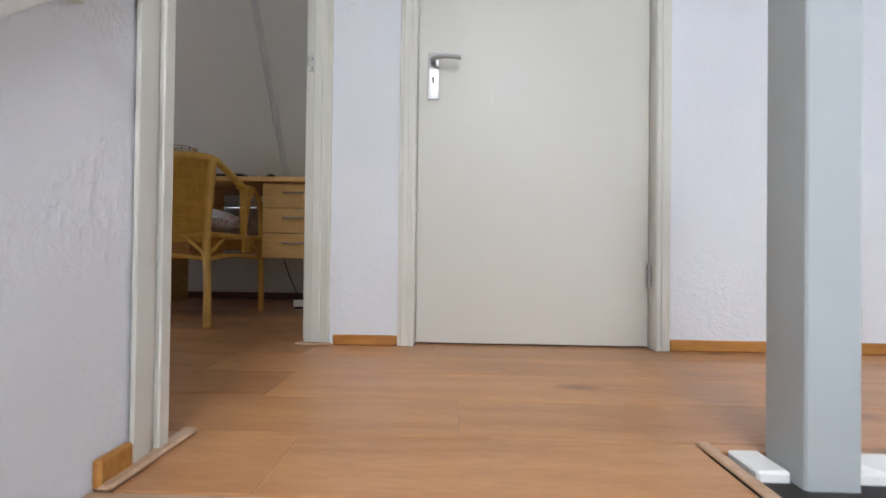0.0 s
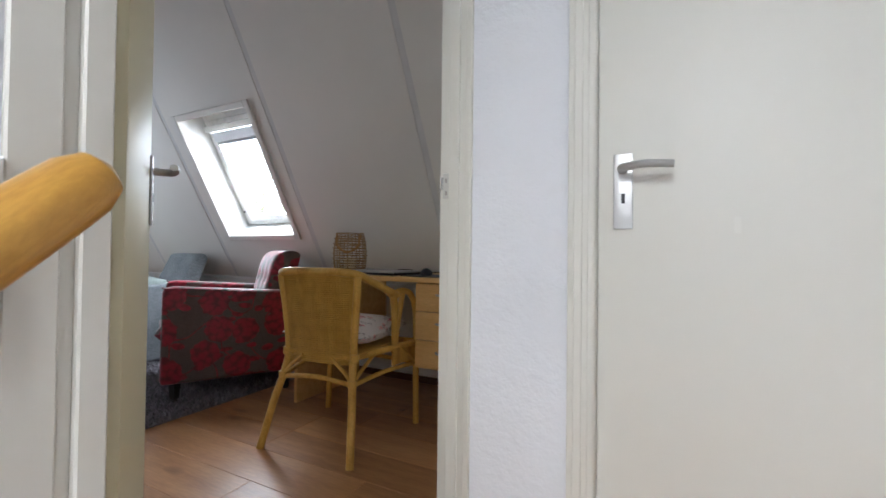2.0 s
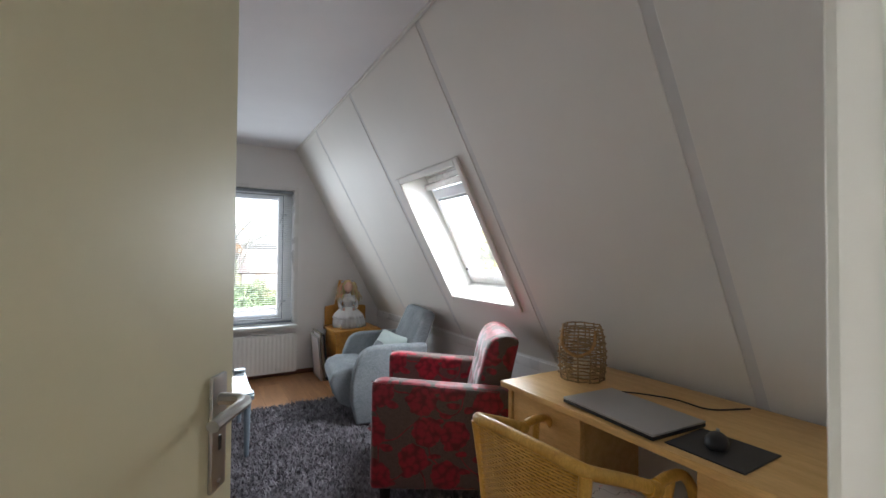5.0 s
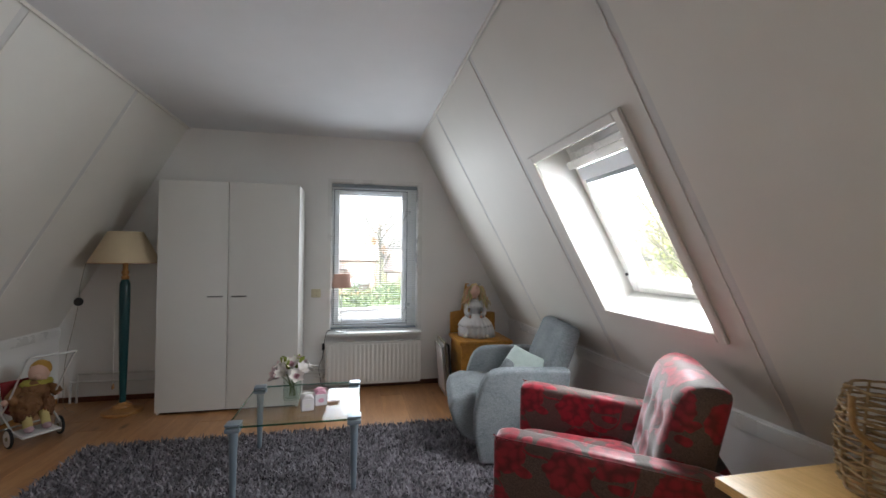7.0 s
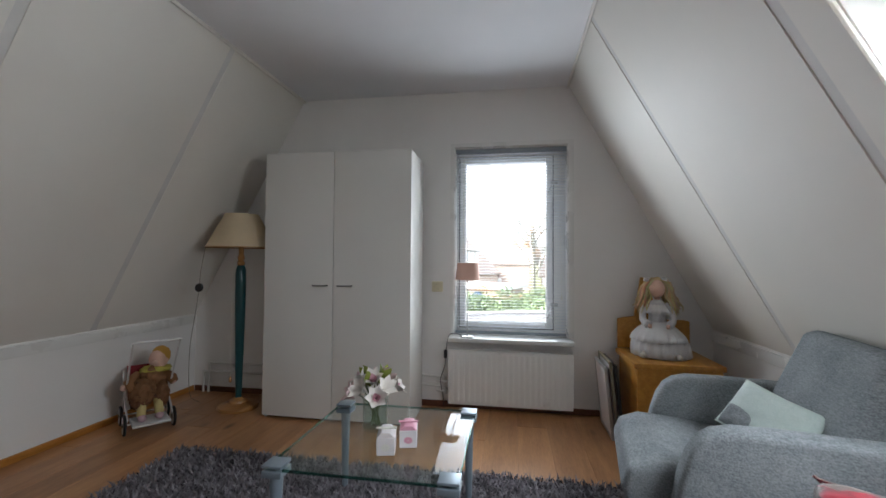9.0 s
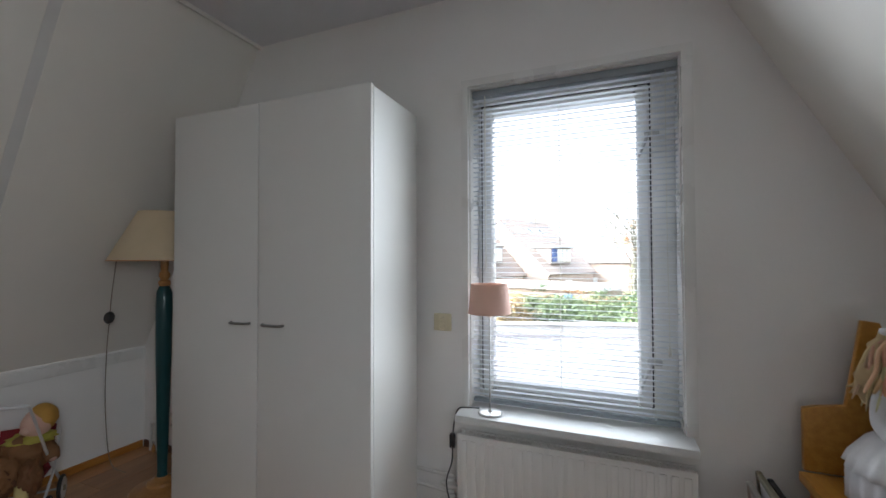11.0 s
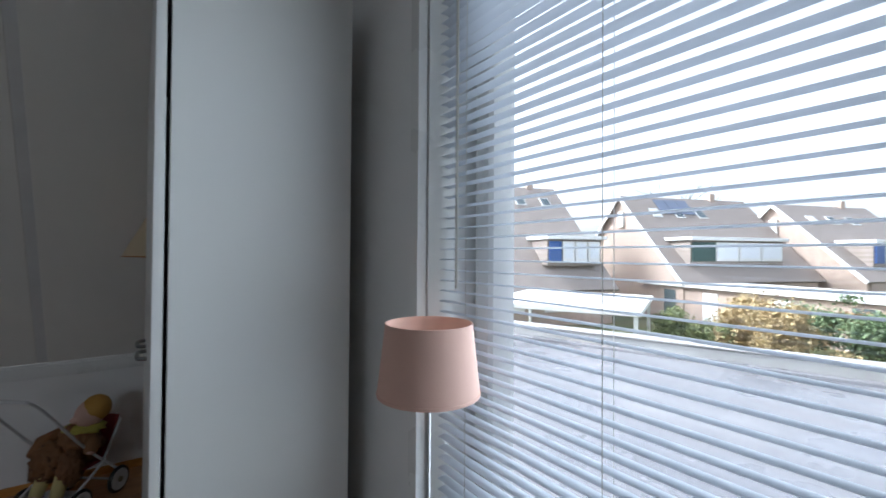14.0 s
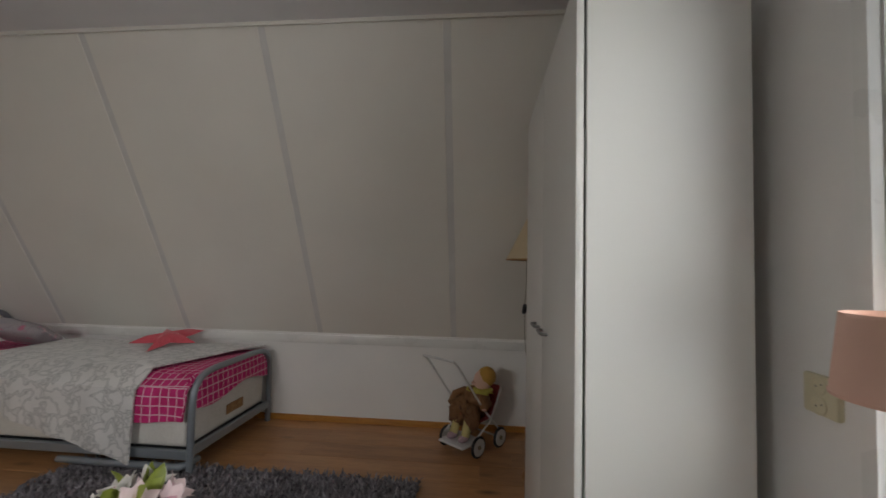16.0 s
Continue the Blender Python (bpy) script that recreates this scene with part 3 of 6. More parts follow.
# dark colour in place of the shade within the socket's pin holes
M_PIN = plain("pin_hole_shade", (0.13, 0.115, 0.085), 0.6)
socket = thing("wall_socket", "cream double wall socket beside the window", "socket")
part("face_plate", box(XW, XW + 0.014, 0.846, 0.932, 0.872, 0.952, 0.006, 2), M_CREAMP, socket)
for z in (0.8925, 0.9315):
    dish = part("socket_dish", lathe([(0.019, 0.0), (0.019, 0.003), (0.0165, 0.0035), (0.0150, 0.0020), (0.0005, 0.0018)], 20), M_CREAMP, socket)
    dish.matrix_basis = pose(XW + 0.0135, 0.889, z, 0, 90, 0)
    for dy in (-0.0065, 0.0065):
        hole = part("pin_hole", rod([(XW + 0.0148, 0.889 + dy, z + dy * 0.4), (XW + 0.0160, 0.889 + dy, z + dy * 0.4)], 0.0019, 8), M_PIN, socket)

# table lamp on the sill
M_SHADE = plain("salmon_lampshade_fabric", (0.74, 0.47, 0.37), 0.8, vary=0.04, scale=3, grain=400, relief=0.15)
lamp = thing("table_lamp", "small table lamp with salmon fabric shade on the sill", "lamp", pose(-4.883, 1.130, 0.545))
part("base", lathe([(0.001, 0.0), (0.05, 0.0), (0.052, 0.004), (0.048, 0.009), (0.012, 0.012), (0.006, 0.02)], 24), M_STEEL, lamp, "silver round base")
part("stem", rod([(0, 0, 0.015), (0, 0, 0.43)], 0.0042, 10), M_STEEL, lamp)
part("shade", lathe([(0.092, 0.427), (0.0915, 0.428), (0.078, 0.55), (0.0765, 0.55), (0.090, 0.4285)], 36, caps=False), M_SHADE, lamp, "salmon pink tapered shade")
part("shade_hem", lathe([(0.0925, 0.426), (0.0925, 0.431), (0.0905, 0.431), (0.0905, 0.426)], 36, caps=False), M_SHADE, lamp)
part("shade_hem", lathe([(0.0785, 0.546), (0.0785, 0.551), (0.076, 0.551), (0.076, 0.546)], 36, caps=False), M_SHADE, lamp)
part("bulb_holder", lathe([(0.012, 0.41), (0.014, 0.43), (0.014, 0.46), (0.02, 0.48), (0.022, 0.50), (0.012, 0.52)], 12), M_WHITEP, lamp)
part("power_lead", moved(rod(smooth_path([(-4.90, 1.075, 0.556), (-4.84, 1.05, 0.575), (-4.83, 1.0, 0.56), (-4.84, 0.975, 0.44), (-4.86, 0.965, 0.33), (-4.88, 0.93, 0.22), (-4.90, 0.945, 0.10), (-4.91, 0.95, 0.005)], 6), 0.003, 6), pose(4.883, -1.130, -0.545)), M_BLACK, lamp, "thin black hanging cable")
part("cable_switch", moved(box(-4.862, -4.842, 0.958, 0.982, 0.39, 0.45, 0.006, 2), pose(4.883, -1.130, -0.545)), M_BLACK, lamp, "small black inline switch")

# ---- skylight in the right slope ----
sk = thing("skylight", "white roof window in the sloping wall", "roof window", SLOPE_R, kind="structure")
D = 0.20
part("trim", join(box(H0 - 0.045, H0, S0 - 0.045, S1 + 0.045, -0.018, -0.001, 0.005), box(H1, H1 + 0.045, S0 - 0.045, S1 + 0.045, -0.018, -0.001, 0.005), box(H0, H1, S0 - 0.045, S0, -0.018, -0.001, 0.005), box(H0, H1, S1, S1 + 0.045, -0.018, -0.001, 0.005)), M_PANEL, sk)
part("lining", boxes((H0 - 0.015, H0, S0 - 0.015, S1 + 0.015, 0, 0.33), (H1, H1 + 0.015, S0 - 0.015, S1 + 0.015, 0, 0.33), (H0, H1, S0 - 0.015, S0, 0, 0.33), (H0, H1, S1, S1 + 0.015, 0, 0.33)), M_GLOSS, sk)
def hollow_s(x0, x1, y0, y1, z0, z1, w):
    return join(box(x0, x0 + w, y0, y1, z0, z1, 0.004), box(x1 - w, x1, y0, y1, z0, z1, 0.004), box(x0 + w, x1 - w, y0, y0 + w, z0, z1, 0.004), box(x0 + w, x1 - w, y1 - w, y1, z0, z1, 0.004))
part("outer_frame", hollow_s(H0 + 0.002, H1 - 0.002, S0 + 0.002, S1 - 0.002, D - 0.01, D + 0.08, 0.045), M_GLOSS, sk)
part("sash", hollow_s(H0 + 0.04, H1 - 0.04, S0 + 0.04, S1 - 0.04, D - 0.03, D + 0.03, 0.05), M_GLOSS, sk)
sp2 = part("pane", boxes((H0 + 0.085, H1 - 0.085, S0 + 0.085, S1 - 0.085, D + 0.008, D + 0.014)), M_GLASS, sk)
sp2.visible_shadow = False
part("vent_bar", box(H0 + 0.05, H1 - 0.05, S1 - 0.12, S1 - 0.075, D - 0.075, D - 0.03, 0.008, 2), M_GLOSS, sk, "white ventilation bar handle")
rb = part("roller_blind", box(H0 + 0.075, H1 - 0.075, S1 - 0.20, S1 - 0.125, D - 0.045, D - 0.018, 0.01, 3), M_SLAT, sk, "rolled up pale grey blind")
part("blind_bar", box(H0 + 0.085, H1 - 0.085, S1 - 0.222, S1 - 0.20, D - 0.035, D - 0.022, 0.003), M_RAILGREY, rb, "dark blind pull bar")
for x in (H0 + 0.052, H1 - 0.052):
    part("stop_knob", lathe([(0.008, -0.006), (0.008, 0.004), (0.004, 0.006)], 10, (x, S0 + 0.13, D - 0.034)), M_BLACK, sk)

# ---- wardrobe ----
M_WARD = plain("white_melamine", (0.70, 0.69, 0.655), 0.36, vary=0.015, scale=1.2, grain=90, relief=0.02)
M_HANDLE = plain("dark_satin_steel", (0.26, 0.26, 0.25), 0.35, 1.0)
ward = thing("wardrobe", "tall white two-door wardrobe with slim steel handles", "wardrobe")
for name, spec in (("side_panel", (-0.272, -0.256, 0.0, 1.862)), ("side_panel", (0.771, 0.787, 0.0, 1.862)), ("top_panel", (-0.256, 0.771, 1.844, 1.862)), ("bottom_panel", (-0.256, 0.771, 0.02, 0.038))):
    part(name, box(-4.881, -4.509, *spec, 0.001), M_WARD, ward)
part("back_panel", box(-4.880, -4.873, -0.256, 0.771, 0.038, 1.844, 0), M_WARD, ward)
part("plinth", box(-4.86, -4.53, -0.256, 0.771, 0.0, 0.02, 0), M_DARK, ward, "dark recessed plinth")
for a, b, h0 in ((-0.275, 0.2385, 0.095), (0.2425, 0.79, 0.274)):
    d = part("door", box(-4.501, -4.483, a, b, 0.022, 1.865, 0.002, 2), M_WARD, ward)
    part("handle", rod(smooth_path([(-4.483, h0, 0.934), (-4.468, h0 + 0.004, 0.934), (-4.462, h0 + 0.02, 0.934), (-4.462, h0 + 0.084, 0.934), (-4.468, h0 + 0.1, 0.934), (-4.483, h0 + 0.104, 0.934)], 4), 0.0055, 8), M_HANDLE, d, "slim steel bow handle")

# ---- floor lamp in the corner ----
M_CREAM = plain("cream_lampshade_fabric", (0.62, 0.50, 0.33), 0.85, vary=0.05, grain=350, relief=0.2)
M_TEAL = plain("dark_teal_painted_wood", (0.008, 0.055, 0.06), 0.32, vary=0.1, scale=8)
M_TURNED = wood("orange_turned_wood", (0.35, 0.15, 0.04), (0.50, 0.25, 0.08), 0.3, (3, 3, 14))
fl = thing("floor_lamp", "teal turned wooden floor lamp with cream shade", "lamp", pose(-4.64, -0.570, 0))
part("base", lathe([(0.001, 0), (0.142, 0), (0.145, 0.012), (0.138, 0.024), (0.09, 0.034), (0.07, 0.045), (0.066, 0.058), (0.04, 0.068), (0.03, 0.08)], 32), M_TURNED, fl, "turned orange wooden base")
part("pole", lathe([(0.026, 0.07), (0.022, 0.10), (0.026, 0.25), (0.036, 0.7), (0.038, 0.95), (0.036, 1.03), (0.026, 1.06), (0.02, 1.07)], 20), M_TEAL, fl, "dark teal tapered pole")
part("collar", lathe([(0.020, 1.06), (0.028, 1.075), (0.028, 1.09), (0.018, 1.10), (0.026, 1.115), (0.026, 1.13), (0.017, 1.145), (0.020, 1.20), (0.016, 1.24)], 18), M_TURNED, fl, "turned orange wooden collar")
part("shade", lathe([(0.245, 1.20), (0.243, 1.202), (0.118, 1.452), (0.116, 1.452), (0.241, 1.203)], 40, caps=False), M_CREAM, fl, "cream coolie shade")
part("shade_ring", lathe([(0.246, 1.197), (0.246, 1.203), (0.242, 1.203), (0.242, 1.197)], 40, caps=False), M_TURNED, fl)
part("bulb_holder", lathe([(0.015, 1.24), (0.018, 1.26), (0.018, 1.30), (0.03, 1.34), (0.03, 1.37), (0.01, 1.40)], 14), M_WHITEP, fl)
part("pull_chain", rod(smooth_path([(0.0, -0.05, 1.21), (0.005, -0.06, 0.9), (0.0, -0.07, 0.55), (0.0, -0.07, 0.22)], 5), 0.0016, 5), M_WHITEP, fl)
part("pull_bob", lathe([(0.002, 0.23), (0.009, 0.215), (0.011, 0.19), (0.004, 0.18)], 10, (0, -0.07, 0)), M_TURNED, fl)
M_CORD = plain("grey_brown_lamp_cord", (0.24, 0.20, 0.15), 0.6)
part("power_lead", moved(rod(smooth_path([(-4.535, -0.79, 1.20), (-4.535, -0.825, 1.02), (-4.53, -0.83, 0.90), (-4.535, -0.86, 0.72), (-4.57, -0.93, 0.45), (-4.60, -0.96, 0.2), (-4.63, -0.965, 0.06), (-4.68, -0.93, 0.006)], 6), 0.0022, 6), pose(4.64, 0.570, 0)), M_CORD, fl, "thin cord hanging from the shade to the floor")
part("cord_switch", moved(lathe([(0.001, -0.012), (0.026, -0.012), (0.032, -0.004), (0.032, 0.004), (0.026, 0.012), (0.001, 0.013)], 20), pose(0.112, -0.260, 0.90, 0, 80, 0)), M_BLACK, fl, "round black switch on the cord")
# ---- desk and what stands on it ----
M_BEECH = wood("honey_beech_veneer", (0.72, 0.42, 0.135), (0.84, 0.54, 0.21), 0.38, (1.5, 14, 14), 2.2)
desk = thing("desk", "honey beech veneer desk with three hanging drawers", "desk")
part("desktop", box(-1.69, -0.49, 2.13, 2.74, 0.715, 0.74, 0.004, 2), M_BEECH, desk)
part("side_panel", box(-1.672, -1.65, 2.16, 2.72, 0, 0.715, 0.002), M_BEECH, desk)
part("side_panel", box(-0.53, -0.508, 2.16, 2.72, 0, 0.715, 0.002), M_BEECH, desk)
part("inner_panel", box(-1.30, -1.282, 2.19, 2.48, 0.30, 0.715, 0.002), M_BEECH, desk)
part("bottom_panel", box(-1.65, -1.30, 2.19, 2.48, 0.30, 0.318, 0.002), M_BEECH, desk)
part("cupboard_door", box(-1.648, -1.284, 2.168, 2.189, 0.302, 0.712, 0.003, 2), M_BEECH, desk)
part("back_panel", box(-1.65, -1.282, 2.48, 2.498, 0.30, 0.715, 0.002), M_BEECH, desk)
ped = part("drawer_unit", join(box(-0.885, -0.868, 2.19, 2.70, 0.30, 0.715, 0.001), box(-0.868, -0.53, 2.19, 2.70, 0.30, 0.316, 0.001)), M_BEECH, desk)
for k in range(3):
    z0 = 0.302 + k * 0.137
    dr = part("drawer", box(-0.883, -0.532, 2.168, 2.189, z0, z0 + 0.133, 0.003, 2), M_BEECH, desk)
    z = z0 + 0.082
    part("handle", rod(smooth_path([(-0.765, 2.168, z), (-0.755, 2.150, z), (-0.71, 2.142, z - 0.003), (-0.665, 2.150, z), (-0.655, 2.168, z)], 5), 0.0065, 8, flat=0.7), M_STEEL, dr, "satin steel bow handle")

M_LIDGREY = plain("silver_grey_laptop_lid", (0.48, 0.48, 0.49), 0.34, 0.6, vary=0.04)
lap = thing("laptop", "closed silver-grey laptop lying on the desk", "laptop", pose(-1.165, 2.275, 0.74, 0, 0, -4))
part("base", box(-0.185, 0.185, -0.125, 0.125, 0.003, 0.014, 0.003, 2), M_BLACK, lap)
part("lid", box(-0.185, 0.185, -0.125, 0.125, 0.0145, 0.022, 0.003, 2), M_LIDGREY, lap, "silver-grey metal lid")
for x in (-0.15, 0.15):
    for y in (-0.1, 0.1):
        part("foot", lathe([(0.008, 0), (0.008, 0.004)], 10, (x, y, 0)), M_BLACK, lap)
solo("mouse_pad", box(-0.972, -0.765, 2.165, 2.365, 0.74, 0.744, 0.001), M_BLACK, "black cloth mouse pad beside the laptop", "mouse pad")
bm = blob((0, 0, 0.006), (0.031, 0.052, 0.030), 0, 1, 3)
for v in bm.verts:
    v.co.z = max(v.co.z, 0)
mouse = thing("computer_mouse", "black computer mouse on the mouse pad", "mouse", pose(-0.885, 2.275, 0.744, 0, 0, 20))
part("shell", bm, M_BLACK, mouse)
part("scroll_wheel", rod([(-0.004, 0.03, 0.030), (0.004, 0.03, 0.030)], 0.008, 10), M_LIDGREY, mouse)
solo("laptop_cable", rod(smooth_path([(-1.35, 2.33, 0.748), (-1.32, 2.45, 0.745), (-1.15, 2.50, 0.76), (-1.05, 2.55, 0.745), (-0.99, 2.66, 0.745), (-0.98, 2.69, 0.744)], 6), 0.003, 6), M_BLACK, "thin black cable trailing across the desk", "cable")
solo("hanging_cable", rod(smooth_path([(-1.02, 2.69, 0.66), (-1.0, 2.67, 0.40), (-0.92, 2.62, 0.2), (-0.8, 2.5, 0.06), (-0.75, 2.42, 0.03)], 6), 0.003, 6), M_BLACK, "black cable hanging under the desk", "cable")
ps = thing("power_adapter", "white and black power adapter on the floor", "adapter", pose(-0.735, 2.385, 0, 0, 0, 20))
part("body", box(-0.05, 0.05, -0.03, 0.03, 0.012, 0.05, 0.006, 2), M_WHITEP, ps)
part("foot", box(-0.045, 0.045, -0.025, 0.025, 0.0, 0.014, 0.003), M_BLACK, ps)

# wicker lantern
M_TWIG = wood("grey_brown_willow_twig", (0.24, 0.15, 0.07), (0.48, 0.32, 0.15), 0.65, (20, 20, 20), 3)
M_HOOP = wood("orange_brown_willow_hoop", (0.34, 0.17, 0.05), (0.50, 0.28, 0.09), 0.55, (20, 20, 20), 3)
M_CANDLE = plain("ivory_candle_wax", (0.75, 0.66, 0.48), 0.5)
bk = thing("wicker_lantern", "round woven willow lantern with hoop handle", "lantern", pose(-1.545, 2.475, 0.74, 0, 0, 32) @ Matrix.Scale(1.04, 4))
rng = random.Random(4)
def barrel(z):
    return 0.088 + 0.010 * math.sin(math.pi * z / 0.23) - 0.012 * (z / 0.23) ** 3
for k in range(16):
    z0 = 0.005 + 0.0146 * k + rng.uniform(-0.002, 0.002)
    pts = []
    for i in range(28):
        a = 2 * math.pi * i / 28
        pts.append(((barrel(z0) + 0.005 * math.sin(7 * a + k * math.pi)) * math.cos(a), (barrel(z0) + 0.005 * math.sin(7 * a + k * math.pi)) * math.sin(a), z0 + rng.uniform(-0.002, 0.002)))
    part("hoop", rod(pts, rng.uniform(0.0028, 0.0038), 6, True), M_TWIG, bk)
for i in range(12):
    a = 2 * math.pi * i / 12
    part("stake", rod([(barrel(z) * math.cos(a), barrel(z) * math.sin(a), z) for z in (0.0, 0.06, 0.12, 0.18, 0.21, 0.228)], 0.0032, 6), M_TWIG, bk)
part("handle", rod(smooth_path([(-0.065, -0.075, 0.215), (-0.058, -0.104, 0.15), (0.0, -0.112, 0.115), (0.058, -0.10, 0.15), (0.065, -0.07, 0.215)], 6), 0.0066, 8), M_HOOP, bk, "bent willow hoop handle")
part("candle_glass", lathe([(0.045, 0.004), (0.05, 0.01), (0.05, 0.12), (0.047, 0.12), (0.047, 0.012)], 20, caps=False), M_GLASS, bk)
part("candle", lathe([(0.035, 0.004), (0.036, 0.08), (0.03, 0.084), (0.001, 0.082)], 18), M_CANDLE, bk, "ivory pillar candle")

# ---- rattan armchair at the desk ----
M_CANE = wood("honey_rattan_cane", (0.58, 0.31, 0.045), (0.78, 0.47, 0.10), 0.36, (8, 8, 3), 3)
M_WEAVE, n, l, b = material("woven_rattan_strands", 0.5)
v = coords(n, l)
w1 = n.new("ShaderNodeTexWave"); w1.bands_direction = "Z"; w1.inputs["Scale"].default_value = 42
w2 = n.new("ShaderNodeTexWave"); w2.bands_direction = "X"; w2.inputs["Scale"].default_value = 22
l.new(v, w1.inputs["Vector"]); l.new(v, w2.inputs["Vector"])
mx = n.new("ShaderNodeMath"); mx.operation = "MULTIPLY"
l.new(w1.outputs["Fac"], mx.inputs[0]); l.new(w2.outputs["Fac"], mx.inputs[1])
tone = ramp(n, l, noise_tex(n, l, v, 30, 4), ((0.3, (0.60, 0.33, 0.055)), (0.7, (0.80, 0.49, 0.11))))
l.new(mixed(n, l, ramp(n, l, mx.outputs[0], ((0.0, (0, 0, 0)), (0.35, (1, 1, 1)))), (0.48, 0.25, 0.04), tone), b.inputs["Base Color"])
bump(n, l, b, mx.outputs[0], 0.7, 0.004)

chair = thing("rattan_armchair", "honey coloured woven rattan armchair facing the desk", "chair", pose(-1.165, 1.985, 0, 0, 0, 5))
for sx in (1, -1):
    back_leg = [(sx * 0.231, -0.280, 0), (sx * 0.203, -0.230, 0.20), (sx * 0.182, -0.198, 0.31), (sx * 0.172, -0.178, 0.42), (sx * 0.186, -0.186, 0.60), (sx * 0.204, -0.200, 0.752)]
    part("back_leg", rod(smooth_path(back_leg, 5), 0.0165, 12), M_CANE, chair)
    front_leg = [(sx * 0.268, 0.24, 0), (sx * 0.262, 0.245, 0.25), (sx * 0.258, 0.248, 0.45), (sx * 0.255, 0.238, 0.585), (sx * 0.250, 0.19, 0.655), (sx * 0.244, 0.12, 0.672), (sx * 0.240, 0.06, 0.668)]
    part("front_leg", rod(smooth_path(front_leg, 5), 0.0155, 12), M_CANE, chair)
    arm = [(0, -0.212, 0.770), (sx * 0.11, -0.212, 0.770), (sx * 0.200, -0.198, 0.760), (sx * 0.222, -0.10, 0.722), (sx * 0.232, -0.02, 0.690), (sx * 0.240, 0.03, 0.662), (sx * 0.238, 0.055, 0.60), (sx * 0.230, 0.075, 0.50), (sx * 0.228, 0.08, 0.42)]
    part("arm_rail", rod(smooth_path(arm, 5), 0.0175, 12), M_CANE, chair)
    part("arm_strut", rod(smooth_path([(sx * 0.244, 0.125, 0.668), (sx * 0.236, 0.105, 0.56), (sx * 0.230, 0.085, 0.44)], 4), 0.0135, 10), M_CANE, chair)
    part("side_stretcher", rod(smooth_path([(sx * 0.184, -0.20, 0.30), (sx * 0.225, 0, 0.315), (sx * 0.260, 0.245, 0.30)], 4), 0.0105, 8), M_CANE, chair)
    part("seat_rail", rod([(sx * 0.174, -0.182, 0.410), (sx * 0.258, 0.245, 0.405)], 0.0155, 10), M_CANE, chair)
    for px, py, k in ((0.183, -0.20, 1), (0.261, 0.245, -1)):
        part("brace", rod(smooth_path([(sx * px, py, 0.305), (sx * (px + k * 0.008), py + k * 0.06, 0.35), (sx * (px + k * 0.02), py + k * 0.14, 0.405)], 4), 0.0085, 8), M_CANE, chair)
        part("cross_brace", rod(smooth_path([(sx * px, py, 0.305), (sx * (px - 0.04), py, 0.35), (sx * (px - 0.11), py, 0.405)], 4), 0.0085, 8), M_CANE, chair)
        for z in (0.305, 0.41):
            wrap = part("binding", lathe([(0.0185, -0.016), (0.0195, -0.010), (0.0185, -0.005), (0.0195, 0), (0.0185, 0.005), (0.0195, 0.010), (0.0185, 0.016)], 12), M_CANE, chair)
            wrap.matrix_basis = pose(sx * (px - (0.004 if z > 0.4 else 0)), py + (0.02 if z > 0.4 and k > 0 else 0), z)
    part("arm_binding", rod([(sx * 0.238, 0.015, 0.672), (sx * 0.241, 0.06, 0.655)], 0.0215, 12), M_CANE, chair)
for yy, hw in ((-0.20, 0.183), (0.245, 0.261)):
    part("stretcher", rod(smooth_path([(-hw, yy, 0.30), (0, yy, 0.315), (hw, yy, 0.30)], 4), 0.0105, 8), M_CANE, chair)
    part("seat_rail", rod([(-hw, yy + (0.02 if yy < 0 else 0), 0.41), (hw, yy + (0.02 if yy < 0 else 0), 0.41)], 0.0135, 10), M_CANE, chair)
bm = bmesh.new()
N1, N2 = 16, 12
grid = {}
for side in (0, 1):
    for i in range(N1 + 1):
        for j in range(N2 + 1):
            u, w = i / N1 * 2 - 1, j / N2
            grid[side, i, j] = bm.verts.new((u * (0.170 + 0.034 * w), -0.176 - 0.024 * w - 0.020 * (1 - u * u) + side * 0.008, 0.375 + 0.385 * w))
for side in (0, 1):
    for i in range(N1):
        for j in range(N2):
            q = [grid[side, i, j], grid[side, i + 1, j], grid[side, i + 1, j + 1], grid[side, i, j + 1]]
            bm.faces.new(q if side else q[::-1])
part("woven_back", bm, M_WEAVE, chair, "tightly woven rattan back")
for k in range(44):
    w = (k + 0.5) / 44
    pts = []
    for i in range(25):
        u = i / 24 * 2 - 1
        pts.append((u * (0.170 + 0.034 * w), -0.1775 - 0.024 * w - 0.020 * (1 - u * u) + 0.0022 * (1 if (i + k) % 2 else -1), 0.375 + 0.385 * w))
    part("strand", rod(pts, 0.0034, 4), M_CANE, chair)
part("woven_seat", box(-0.20, 0.20, -0.17, 0.245, 0.405, 0.425, 0.006, 2), M_WEAVE, chair, "woven rattan seat")
part("seat_apron", box(-0.25, 0.25, 0.240, 0.256, 0.34, 0.41, 0.004), M_WEAVE, chair)
part("side_apron", moved(box(-0.006, 0.006, -0.10, 0.10, 0.325, 0.41, 0.004), pose(0.246, 0.15, 0, 0, 0, -9)), M_WEAVE, chair)

